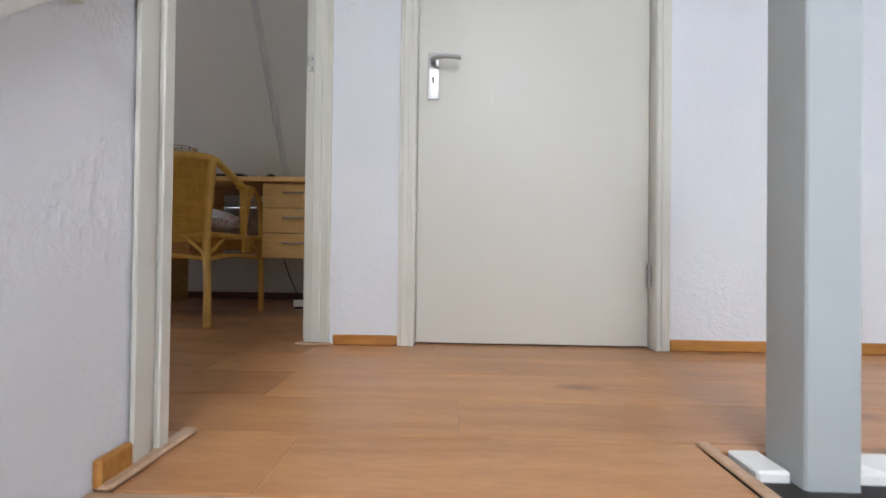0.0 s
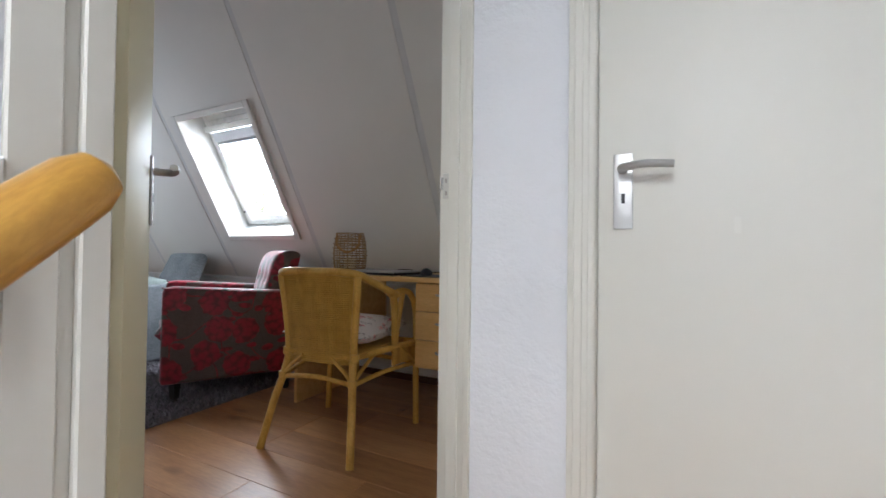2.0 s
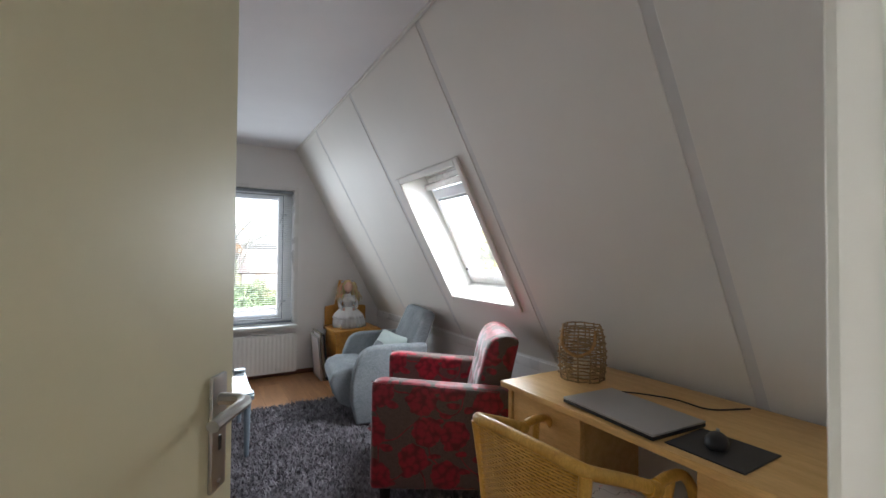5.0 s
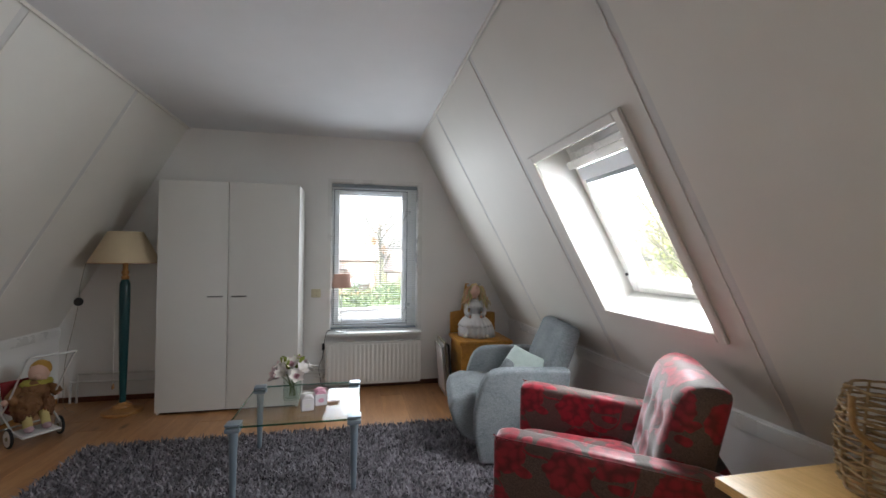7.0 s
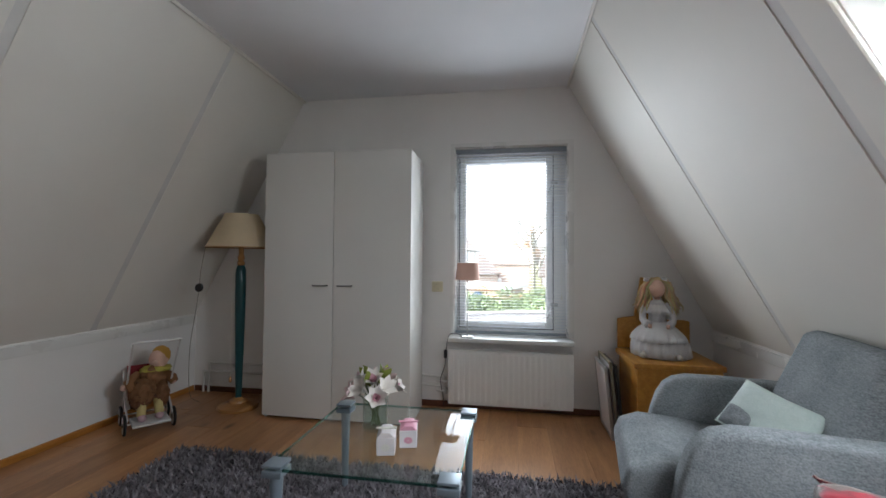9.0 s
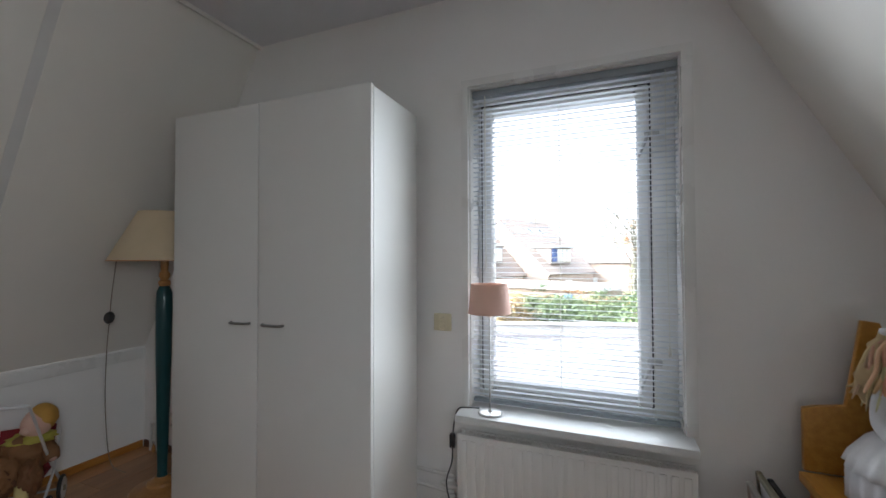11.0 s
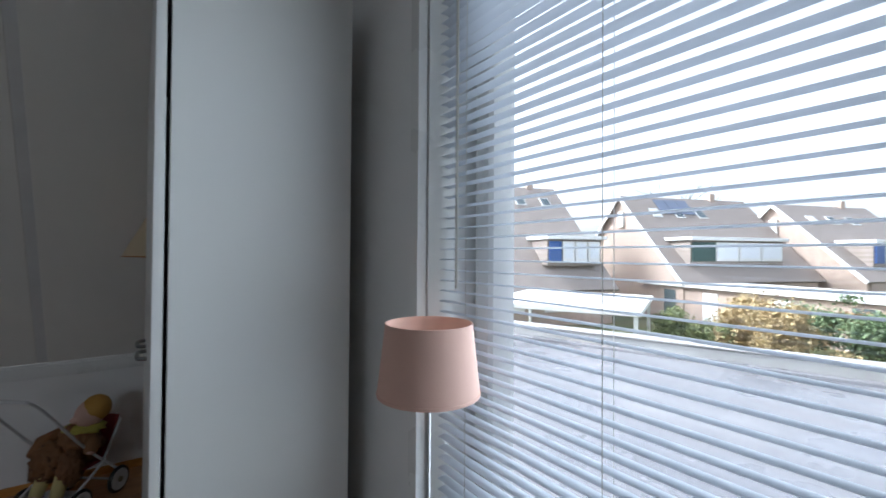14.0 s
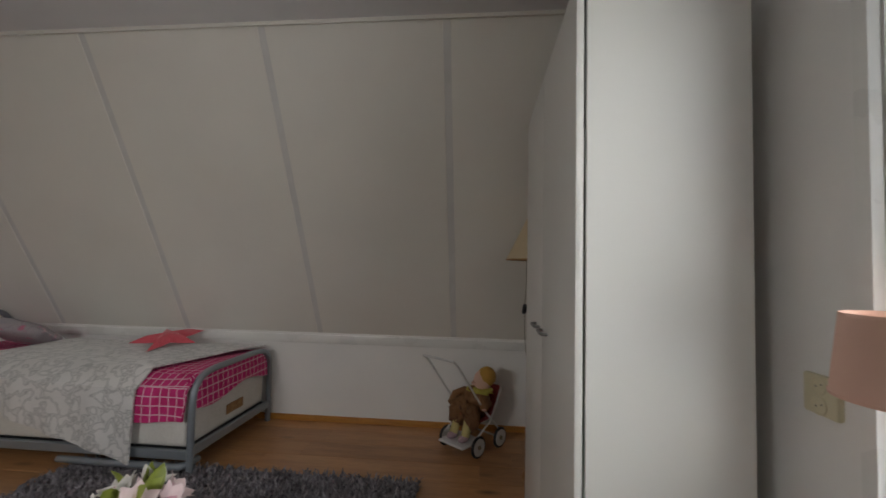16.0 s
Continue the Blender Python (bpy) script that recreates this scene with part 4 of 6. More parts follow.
def pillow(w, d, h, seed=1, puff=2.2, n=22, wrinkle=0.02):
    """A stuffed cushion: two domed sheets meeting in a seam."""
    bm = bmesh.new()
    g = {}
    for s in (1, -1):
        for i in range(n + 1):
            for j in range(n + 1):
                u, w2 = i / n * 2 - 1, j / n * 2 - 1
                edge = (1 - abs(u) ** puff) * (1 - abs(w2) ** puff)
                if s < 0 and edge < 1e-6:
                    g[s, i, j] = g[1, i, j]
                    continue
                pinch = 1 - 0.06 * (1 - abs(u)) * abs(w2) ** 3 - 0.06 * (1 - abs(w2)) * abs(u) ** 3
                wr = 1 + wrinkle * 4 * noise.noise(Vector((u * 2.5, w2 * 2.5, seed * 3.1 + s)))
                g[s, i, j] = bm.verts.new((u * w / 2 * pinch, w2 * d / 2 * pinch, s * h / 2 * max(0, edge) ** 0.45 * wr))
    for s in (1, -1):
        for i in range(n):
            for j in range(n):
                q = [g[s, i, j], g[s, i + 1, j], g[s, i + 1, j + 1], g[s, i, j + 1]]
                bm.faces.new(q if s > 0 else q[::-1])
    bmesh.ops.recalc_face_normals(bm, faces=bm.faces)
    return bm


def print_cloth(name, ground, spots, lines, size=9.0):
    """Printed cotton: scattered coloured blotches and thin dark twigs on a pale ground."""
    m, n, l, b = material(name, 0.85)
    v = coords(n, l)
    k = n.new("ShaderNodeTexVoronoi"); k.inputs["Scale"].default_value = size
    wob = n.new("ShaderNodeVectorMath"); wob.operation = "ADD"
    nz = n.new("ShaderNodeTexNoise"); nz.inputs["Scale"].default_value = size * 2
    sc = n.new("ShaderNodeVectorMath"); sc.operation = "SCALE"; sc.inputs["Scale"].default_value = 0.06
    l.new(v, nz.inputs["Vector"]); l.new(nz.outputs["Color"], sc.inputs[0]); l.new(v, wob.inputs[0]); l.new(sc.outputs[0], wob.inputs[1])
    l.new(wob.outputs[0], k.inputs["Vector"])
    spot = ramp(n, l, k.outputs["Distance"], ((0.24, (1, 1, 1)), (0.30, (0, 0, 0))))
    col = mixed(n, l, spot, ground, ramp(n, l, k.outputs["Color"], ((0.3, spots[0]), (0.6, spots[1]))))
    twig = ramp(n, l, noise_tex(n, l, v, size * 0.8, 2), ((0.485, (0, 0, 0)), (0.50, (1, 1, 1)), (0.515, (0, 0, 0))))
    col = mixed(n, l, twig, col, lines)
    l.new(col, b.inputs["Base Color"])
    bump(n, l, b, noise_tex(n, l, v, 14, 4), 0.35, 0.01)
    return m


M_SEATPRINT = print_cloth("white_floral_cushion_print", (0.72, 0.68, 0.66), ((0.62, 0.16, 0.20), (0.75, 0.42, 0.42)), (0.12, 0.10, 0.10), 17)
solo("seat_cushion", pillow(0.43, 0.44, 0.13, 2), M_SEATPRINT, "white cushion with pink floral print on the rattan seat", "cushion", pose(-1.17, 2.025, 0.49, 0, 0, 7))

# ---- armchairs ----
def extruded(pts, x0, x1, width=0.012, segments=3):
    """A side outline of (y, z) points, drawn out across x and rounded."""
    bm = bmesh.new()
    a, b = [bm.verts.new((x0, y, z)) for y, z in pts], [bm.verts.new((x1, y, z)) for y, z in pts]
    bm.faces.new(a)
    bm.faces.new(b[::-1])
    for i in range(len(pts)):
        j = (i + 1) % len(pts)
        bm.faces.new((a[j], a[i], b[i], b[j]))
    bmesh.ops.recalc_face_normals(bm, faces=bm.faces)
    e = [k for k in bm.edges if k.calc_face_angle(0) > radians(40)]
    bmesh.ops.bevel(bm, geom=e, offset=width, segments=segments, affect="EDGES", profile=0.6)
    bmesh.ops.triangulate(bm, faces=[f for f in bm.faces if len(f.verts) > 4])
    return bm


def box_mapped(ob):
    """Lays the cloth's pattern flat on each face, as cut and sewn panels."""
    me = ob.data
    uv = me.uv_layers.new(name="cloth")
    for f in me.polygons:
        nx, ny, nz = (abs(q) for q in f.normal)
        for li in f.loop_indices:
            x, y, z = me.vertices[me.loops[li].vertex_index].co
            uv.data[li].uv = (y, z) if nx >= ny and nx >= nz else ((x + 0.37, z + 0.21) if ny >= nz else (x + 0.11, y + 0.53))
    return ob


def flower_cloth(name):
    """Woven upholstery with ragged satin peonies, leaves and thin stems."""
    m, n, l, b = material(name, 0.62)
    v = coords(n, l)
    tcu = n.new("ShaderNodeTexCoord")
    uv = tcu.outputs["UV"]
    def wobble(scale, amount):
        nz = n.new("ShaderNodeTexNoise"); nz.inputs["Scale"].default_value = scale; nz.inputs["Detail"].default_value = 2
        off = n.new("ShaderNodeVectorMath"); off.operation = "SUBTRACT"; off.inputs[1].default_value = (0.5, 0.5, 0.5)
        sc = n.new("ShaderNodeVectorMath"); sc.operation = "SCALE"; sc.inputs["Scale"].default_value = amount
        ad = n.new("ShaderNodeVectorMath"); ad.operation = "ADD"
        l.new(uv, nz.inputs["Vector"]); l.new(nz.outputs["Color"], off.inputs[0]); l.new(off.outputs[0], sc.inputs[0])
        l.new(uv, ad.inputs[0]); l.new(sc.outputs[0], ad.inputs[1])
        return ad.outputs[0]
    rag = wobble(34, 0.034)
    def cells(vec, scale, rand, feature="F1"):
        t = n.new("ShaderNodeTexVoronoi"); t.voronoi_dimensions = "2D"; t.feature = feature
        t.inputs["Scale"].default_value, t.inputs["Randomness"].default_value = scale, rand
        l.new(vec, t.inputs["Vector"])
        return t
    def both(op, p, q):
        t = n.new("ShaderNodeMath"); t.operation = op
        l.new(p, t.inputs[0]); l.new(q, t.inputs[1])
        return t.outputs[0]
    big = cells(rag, 5.6, 0.62)
    bloom = ramp(n, l, big.outputs["Distance"], ((0.395, (1, 1, 1)), (0.415, (0, 0, 0))))
    petals = ramp(n, l, cells(wobble(16, 0.05), 30, 1.0, "F1").outputs["Distance"], ((0.25, (1, 1, 1)), (0.75, (0, 0, 0))))
    mp = n.new("ShaderNodeMapping"); mp.inputs["Scale"].default_value = (1, 1.8, 1); mp.inputs["Rotation"].default_value = (0, 0, 0.7)
    l.new(wobble(9, 0.06), mp.inputs["Vector"])
    leaf = cells(mp.outputs[0], 9.5, 0.9)
    leaves = ramp(n, l, leaf.outputs["Distance"], ((0.27, (1, 1, 1)), (0.29, (0, 0, 0))))
    keep = ramp(n, l, leaf.outputs["Color"], ((0.44, (0, 0, 0)), (0.46, (1, 1, 1))))
    wave = n.new("ShaderNodeTexNoise"); wave.inputs["Scale"].default_value = 5.0; wave.inputs["Detail"].default_value = 0
    l.new(uv, wave.inputs["Vector"])
    stems = ramp(n, l, wave.outputs["Fac"], ((0.484, (0, 0, 0)), (0.489, (1, 1, 1)), (0.503, (1, 1, 1)), (0.508, (0, 0, 0))))
    mask = both("MAXIMUM", both("MAXIMUM", bloom, both("MULTIPLY", leaves, keep)), stems)
    red = mixed(n, l, petals, (0.12, 0.004, 0.010), (0.31, 0.010, 0.027))
    ground = ramp(n, l, noise_tex(n, l, v, 280, 2), ((0.35, (0.075, 0.050, 0.043)), (0.65, (0.135, 0.092, 0.080))))
    l.new(mixed(n, l, mask, ground, red), b.inputs["Base Color"])
    rr = n.new("ShaderNodeMapRange"); rr.inputs["To Min"].default_value, rr.inputs["To Max"].default_value = 0.75, 0.45
    l.new(mask, rr.inputs["Value"]); l.new(rr.outputs[0], b.inputs["Roughness"])
    b.inputs["Sheen Weight"].default_value = 0.5
    b.inputs["Sheen Roughness"].default_value = 0.35
    first = bump(n, l, b, mask, 0.25, 0.002)
    bump(n, l, b, noise_tex(n, l, v, 300, 2), 0.25, 0.001, first)
    return m


M_FLOWER = flower_cloth("beige_red_peony_upholstery")
M_LEGWOOD = plain("black_stained_leg", (0.018, 0.013, 0.012), 0.4)
red = thing("red_armchair", "beige armchair with large red peony pattern", "armchair", pose(-2.335, 2.224, 0, 0, 0, -31))
ARM = [(-0.36, 0.12), (0.36, 0.12), (0.37, 0.60), (0.30, 0.615), (-0.30, 0.655), (-0.355, 0.645)]
for sx in (1, -1):
    x0, x1 = sorted((sx * 0.255, sx * 0.355))
    part("armrest", extruded(ARM, x0, x1, 0.028, 4), M_FLOWER, red)
    x0, x1 = sorted((sx * 0.352, sx * 0.3575))
    part("piping", rod(smooth_path([(sx * 0.35, -0.338, 0.14), (sx * 0.35, -0.335, 0.60), (sx * 0.35, -0.30, 0.642), (sx * 0.35, 0.28, 0.602)], 4), 0.004, 6), M_FLOWER, red)
part("seat_base", box(-0.256, 0.256, -0.33, 0.30, 0.13, 0.30, 0.015, 2), M_FLOWER, red)
bm = pillow(0.53, 0.60, 0.20, 4, 5, 18)
part("seat_cushion", moved(bm, pose(0, -0.09, 0.385)), M_FLOWER, red, "rounded seat cushion")
bm = bmesh.new()
BN = 26
gb = {}
for s in (0, 1):
    for i in range(BN + 1):
        for j in range(BN + 1):
            u, w = -math.cos(math.pi * i / BN), 0.5 - 0.5 * math.cos(math.pi * j / BN)
            rnd = (1 - abs(u) ** (18 if s == 0 else 40)) ** 0.5 * (1 - abs(2 * w - 1) ** (8 if s == 0 else 22)) ** 0.5
            tuft = sum(0.020 * math.exp(-(((u * 0.27 - tx) / 0.035) ** 2 + ((w * 0.6 - tz) / 0.035) ** 2)) for tx in (-0.14, 0.0, 0.14) for tz in (0.26, 0.42)) if s == 0 else 0
            yy = 0.235 + 0.13 * w + (-0.085 * rnd + tuft if s == 0 else 0.085 * rnd)
            gb[s, i, j] = bm.verts.new((u * 0.262, yy - 0.045, 0.30 + 0.565 * w))
for s in (0, 1):
    for i in range(BN):
        for j in range(BN):
            q = [gb[s, i, j], gb[s, i + 1, j], gb[s, i + 1, j + 1], gb[s, i, j + 1]]
            bm.faces.new(q if s == 0 else q[::-1])
bmesh.ops.remove_doubles(bm, verts=bm.verts, dist=0.0005)
part("backrest", bm, M_FLOWER, red, "buttoned backrest")
for tx in (-0.14, 0.0, 0.14):
    for w in (0.26 / 0.6, 0.42 / 0.6):
        part("button", blob((tx, 0.235 + 0.13 * w - 0.109, 0.30 + 0.565 * w), (0.012, 0.008, 0.012), 0, 1, 2), M_FLOWER, red)
part("back_shell", extruded([(0.28, 0.125), (0.365, 0.125), (0.40, 0.56), (0.39, 0.60), (0.33, 0.5)], -0.255, 0.255, 0.02, 3), M_FLOWER, red)
for sx in (1, -1):
    for y in (-0.29, 0.30):
        part("leg", lathe([(0.020, 0.0), (0.030, 0.125)], 4, (sx * 0.30, y, 0)), M_LEGWOOD, red, "short black tapered leg")

for ob in red.children:
    if ob.data.materials[0] == M_FLOWER:
        box_mapped(ob)

M_GREY = weave("grey_blue_flecked_upholstery", (0.10, 0.118, 0.132), (0.37, 0.395, 0.41), 190)
gr = thing("grey_armchair", "grey-blue flecked fabric armchair with slab sides", "armchair", pose(-3.53, 2.32, 0, 0, 0, -10))
SIDE = [(-0.26, 0.03), (0.17, 0.03), (0.25, 0.30), (0.29, 0.595), (0.0, 0.598), (-0.13, 0.594), (-0.185, 0.580), (-0.225, 0.550), (-0.255, 0.500), (-0.28, 0.42), (-0.298, 0.32), (-0.298, 0.20)]
for sx in (1, -1):
    x0, x1 = sorted((sx * 0.275, sx * 0.37))
    part("armrest", extruded(SIDE, x0, x1, 0.026, 4), M_GREY, gr)
    part("foot", box(*sorted((sx * 0.29, sx * 0.355)), -0.24, 0.16, 0.0, 0.034, 0.004), M_LEGWOOD, gr, "black runner foot")
SEAT = [(-0.30, 0.13), (0.22, 0.20), (0.26, 0.36), (0.10, 0.385), (-0.20, 0.42), (-0.34, 0.425), (-0.42, 0.395), (-0.445, 0.33), (-0.42, 0.25), (-0.37, 0.17)]
part("seat", extruded(SEAT, -0.274, 0.274, 0.03, 4), M_GREY, gr, "rounded seat rolling over the front")
BACK = [(0.12, 0.36), (0.22, 0.32), (0.315, 0.60), (0.385, 0.79), (0.375, 0.825), (0.335, 0.842), (0.285, 0.825), (0.185, 0.60)]
part("backrest", extruded(BACK, -0.27, 0.27, 0.03, 4), M_GREY, gr)
M_MINT = weave("pale_mint_satin", (0.50, 0.60, 0.57), (0.62, 0.70, 0.67), 120, 0.6, 0.15)
mint = thing("mint_cushion", "pale mint cushion with knotted corner on the armchair", "cushion", pose(-3.47, 2.37, 0.545, 52, 0, 34) @ pose(0, 0, 0, 0, 0, -14) @ Matrix.Scale(0.74, 4))
part("cover", pillow(0.40, 0.28, 0.12, 7, 2.4), M_MINT, mint)
part("grey_panel", moved(pillow(0.19, 0.13, 0.112, 8, 3), pose(-0.085, -0.068, 0.006)), M_GREY, mint, "grey woven panel")
part("knot", join(blob((0.205, -0.10, 0.02), (0.035, 0.028, 0.022), 0.25, 9, 3), blob((0.255, -0.13, 0.02), (0.04, 0.02, 0.018), 0.4, 12, 3)), M_MINT, mint, "gathered knotted corner")

# ---- glass coffee table ----
M_TABLEMETAL = plain("blue_grey_lacquered_leg", (0.27, 0.33, 0.38), 0.32, 0.35, vary=0.04)
M_TABLEGLASS = glass("greenish_table_glass", (0.95, 0.99, 0.98))
ct = thing("coffee_table", "square glass coffee table with blue-grey tapered legs", "table")
TX0, TX1, TY0, TY1 = -3.755, -3.085, 0.628, 1.295
tg = part("glass_top", box(TX0 + 0.004, TX1 - 0.004, TY0 + 0.004, TY1 - 0.004, 0.400, 0.408, 0.002, 2), M_TABLEGLASS, ct, "clear greenish glass top")
tg.visible_shadow = False
M_EDGE = glass("green_glass_edge", (0.40, 0.66, 0.60), 0.1)
rim = part("glass_edge", join(box(TX0 + 0.003, TX0 + 0.007, TY0 + 0.07, TY1 - 0.07, 0.3995, 0.4085, 0), box(TX1 - 0.007, TX1 - 0.003, TY0 + 0.07, TY1 - 0.07, 0.3995, 0.4085, 0), box(TX0 + 0.07, TX1 - 0.07, TY0 + 0.003, TY0 + 0.007, 0.3995, 0.4085, 0), box(TX0 + 0.07, TX1 - 0.07, TY1 - 0.007, TY1 - 0.003, 0.3995, 0.4085, 0)), M_EDGE, ct, "green cut edge of the glass")
rim.visible_shadow = False
for x, sx in ((TX0, 1), (TX1, -1)):
    for y, sy in ((TY0, 1), (TY1, -1)):
        cx, cy = x + sx * 0.033, y + sy * 0.033
        lg = part("leg", lathe([(0.012, 0.02), (0.014, 0.028), (0.020, 0.30), (0.023, 0.365), (0.021, 0.378)], 18, (cx, cy, 0)), M_TABLEMETAL, ct)
        part("cap", join(box(cx - 0.036, cx + 0.036, cy - 0.036, cy + 0.036, 0.409, 0.419, 0.004, 2), box(cx - 0.036, cx + 0.036, cy - 0.036, cy + 0.036, 0.377, 0.399, 0.004, 2)), M_TABLEMETAL, lg, "square metal corner cap")
M_VASE = glass("clear_vase_glass", (0.93, 0.97, 0.95))
vase = thing("flower_vase", "clear glass vase of white and pink magnolias", "vase", pose(-3.475, 0.893, 0.408))
vg = part("vase_glass", lathe([(0.001, 0.001), (0.050, 0.0), (0.053, 0.004), (0.053, 0.12), (0.055, 0.128), (0.050, 0.128), (0.049, 0.012), (0.001, 0.011)], 28, caps=False), M_VASE, vase)
vg.visible_shadow = False
M_PETAL = plain("pale_pink_petal", (0.72, 0.56, 0.56), 0.6, vary=0.16, scale=18)
M_PETALW = plain("white_petal", (0.78, 0.74, 0.69), 0.6, vary=0.08, scale=18)
M_PETALP = plain("dusky_pink_petal", (0.56, 0.31, 0.36), 0.6, vary=0.2, scale=18)
M_LEAFG = plain("yellow_green_leaf", (0.22, 0.26, 0.04), 0.55, vary=0.25, scale=14)
M_STEM = plain("green_stem", (0.10, 0.13, 0.05), 0.6)
def petal(length, width, curl, m):
    bm = bmesh.new()
    rows = []
    for i in range(6):
        t = i / 5
        w = width * math.sin(math.pi * min(1, 0.12 + 0.88 * t)) ** 0.7 * (1 if t < 0.99 else 0.12)
        z = length * t
        off = curl * t * t
        rows.append([bm.verts.new(m @ Vector((s * w, off + abs(s) * -0.25 * w, z))) for s in (-1, -0.5, 0, 0.5, 1)])
    for a, b in zip(rows, rows[1:]):
        for k in range(4):
            bm.faces.new((a[k], a[k + 1], b[k + 1], b[k]))
    return bm
rng = random.Random(11)
for k in range(11):
    a, r = k * 2.4, 0.018 + 0.062 * math.sqrt(k / 11)
    top = Vector((r * math.cos(a), r * math.sin(a), 0.142 + 0.055 * (1 - k / 11) + rng.uniform(-0.01, 0.01)))
    part("stem", rod(smooth_path([(0.02 * math.cos(a + 2), 0.02 * math.sin(a + 2), 0.02), (top.x * 0.4, top.y * 0.4, 0.11), tuple(top)], 4), 0.0025, 5), M_STEM, vase)
    tilt = pose(top.x, top.y, top.z - 0.005, 0, 0, math.degrees(a)) @ pose(0, 0, 0, 0, 22 + 45 * r / 0.08, 0)
    cols = [M_PETALW, M_PETAL, M_PETALW][k % 3]
    bl = [petal(0.066, 0.021, 0.020, tilt @ pose(0, 0, 0, 0, 0, q * 60 + 20 * rng.random()) @ pose(0, 0.004, 0, -22, 0, 0)) for q in range(6)]
    part("blossom", join(*bl), cols, vase)
    if k % 2 == 0:
        part("blossom_heart", join(*[petal(0.042, 0.015, 0.010, tilt @ pose(0, 0, 0.004, 0, 0, q * 120) @ pose(0, 0.002, 0, -8, 0, 0)) for q in range(3)]), M_PETALP, vase)
for k in range(6):
    a = k * 1.7 + 2.4
    part("leaf", join(petal(0.085, 0.022, 0.02, pose(0.02 * math.cos(a), 0.02 * math.sin(a), 0.185, 0, 0, math.degrees(a)) @ pose(0, 0, 0, 0, 35, 0))), M_LEAFG, vase, "yellow-green leaf")
M_CARDW = plain("white_gift_card", (0.74, 0.70, 0.70), 0.6)
M_CARDP = plain("pink_gift_card", (0.74, 0.36, 0.46), 0.6)
def gift_box(label, m, body, lid):
    g = thing("gift_box", label, "gift box", m @ Matrix.Diagonal((1.28, 1.28, 0.98, 1)), "small gift boxes on the table")
    part("body", box(-0.033, 0.033, -0.026, 0.026, 0, 0.066, 0.002), M_CARDW, g)
    part("roof", extruded([(-0.026, 0.066), (0.026, 0.066), (0.012, 0.084), (-0.012, 0.084)], -0.033, 0.033, 0.002, 1), body, g)
    bloom = [petal(0.016, 0.004, 0.002, pose(0.0335, 0, 0.03, 0, 0, 0) @ pose(0, 0, 0, q * 36, 0, 0) @ pose(0, 0, 0.002, 0, 0, 90)) for q in range(10)]
    part("paper_flower", join(*bloom), lid, g, "cut paper flower")
    part("ribbon", box(-0.006, 0.006, -0.03, 0.03, 0.084, 0.088, 0.001), lid, g)
gift_box("small white cardboard gift box with paper flower", pose(-3.285, 1.0, 0.408, 0, 0, 12), M_CARDW, M_WHITEP)
gift_box("small white and pink gift box with flower", pose(-3.36, 1.065, 0.408, 0, 0, 12), M_CARDP, M_CARDP)

# ---- shag rug ----
M_RUG, n, l, b = material("grey_violet_shag", 0.95)
v = coords(n, l)
info = n.new("ShaderNodeNewGeometry")
tuft = ramp(n, l, info.outputs["Random Per Island"], ((0.0, (0.09, 0.082, 0.092)), (0.6, (0.235, 0.217, 0.235)), (1.0, (0.39, 0.36, 0.385))))
l.new(mixed(n, l, 0.3, tuft, ramp(n, l, noise_tex(n, l, v, 9, 3), ((0.35, (0.08, 0.07, 0.08)), (0.65, (0.30, 0.27, 0.30))))), b.inputs["Base Color"])
RX0, RX1, RY0, RY1 = -3.95, -2.0, -0.43, 2.49
rug = thing("rug", "thick grey-violet shag rug under the table", "rug", kind="stuff")
part("backing", box(RX0, RX1, RY0, RY1, 0.001, 0.010, 0.002), M_RUG, rug)
rg = np.random.RandomState(5)
NT = 46000
px, py = rg.uniform(RX0 - 0.006, RX1 + 0.006, NT), rg.uniform(RY0 - 0.006, RY1 + 0.006, NT)
ang = rg.uniform(0, 2 * np.pi, NT)
lean = rg.uniform(0.006, 0.034, NT)
hh, ww = rg.uniform(0.022, 0.045, NT), rg.uniform(0.0028, 0.005, NT)
dx, dy = np.cos(ang), np.sin(ang)
vs = np.zeros((NT, 5, 3))
vs[:, 0] = np.stack([px - dy * ww, py + dx * ww, np.full(NT, 0.006)], 1)
vs[:, 1] = np.stack([px + dy * ww, py - dx * ww, np.full(NT, 0.006)], 1)
vs[:, 2] = np.stack([px + dx * lean * 0.4 + dy * ww * 1.2, py + dy * lean * 0.4 - dx * ww * 1.2, hh * 0.7], 1)
vs[:, 3] = np.stack([px + dx * lean * 0.4 - dy * ww * 1.2, py + dy * lean * 0.4 + dx * ww * 1.2, hh * 0.7], 1)
vs[:, 4] = np.stack([px + dx * lean * 1.2, py + dy * lean * 1.2, hh], 1)
fs = []
for i in range(0, NT * 5, 5):
    fs += [(i, i + 1, i + 2, i + 3), (i + 3, i + 2, i + 4)]
me = bpy.data.meshes.new("pile")
me.from_pydata(vs.reshape(-1, 3).tolist(), [], fs)
me.materials.append(M_RUG)
pile = new("pile", me)
pile.parent = rug
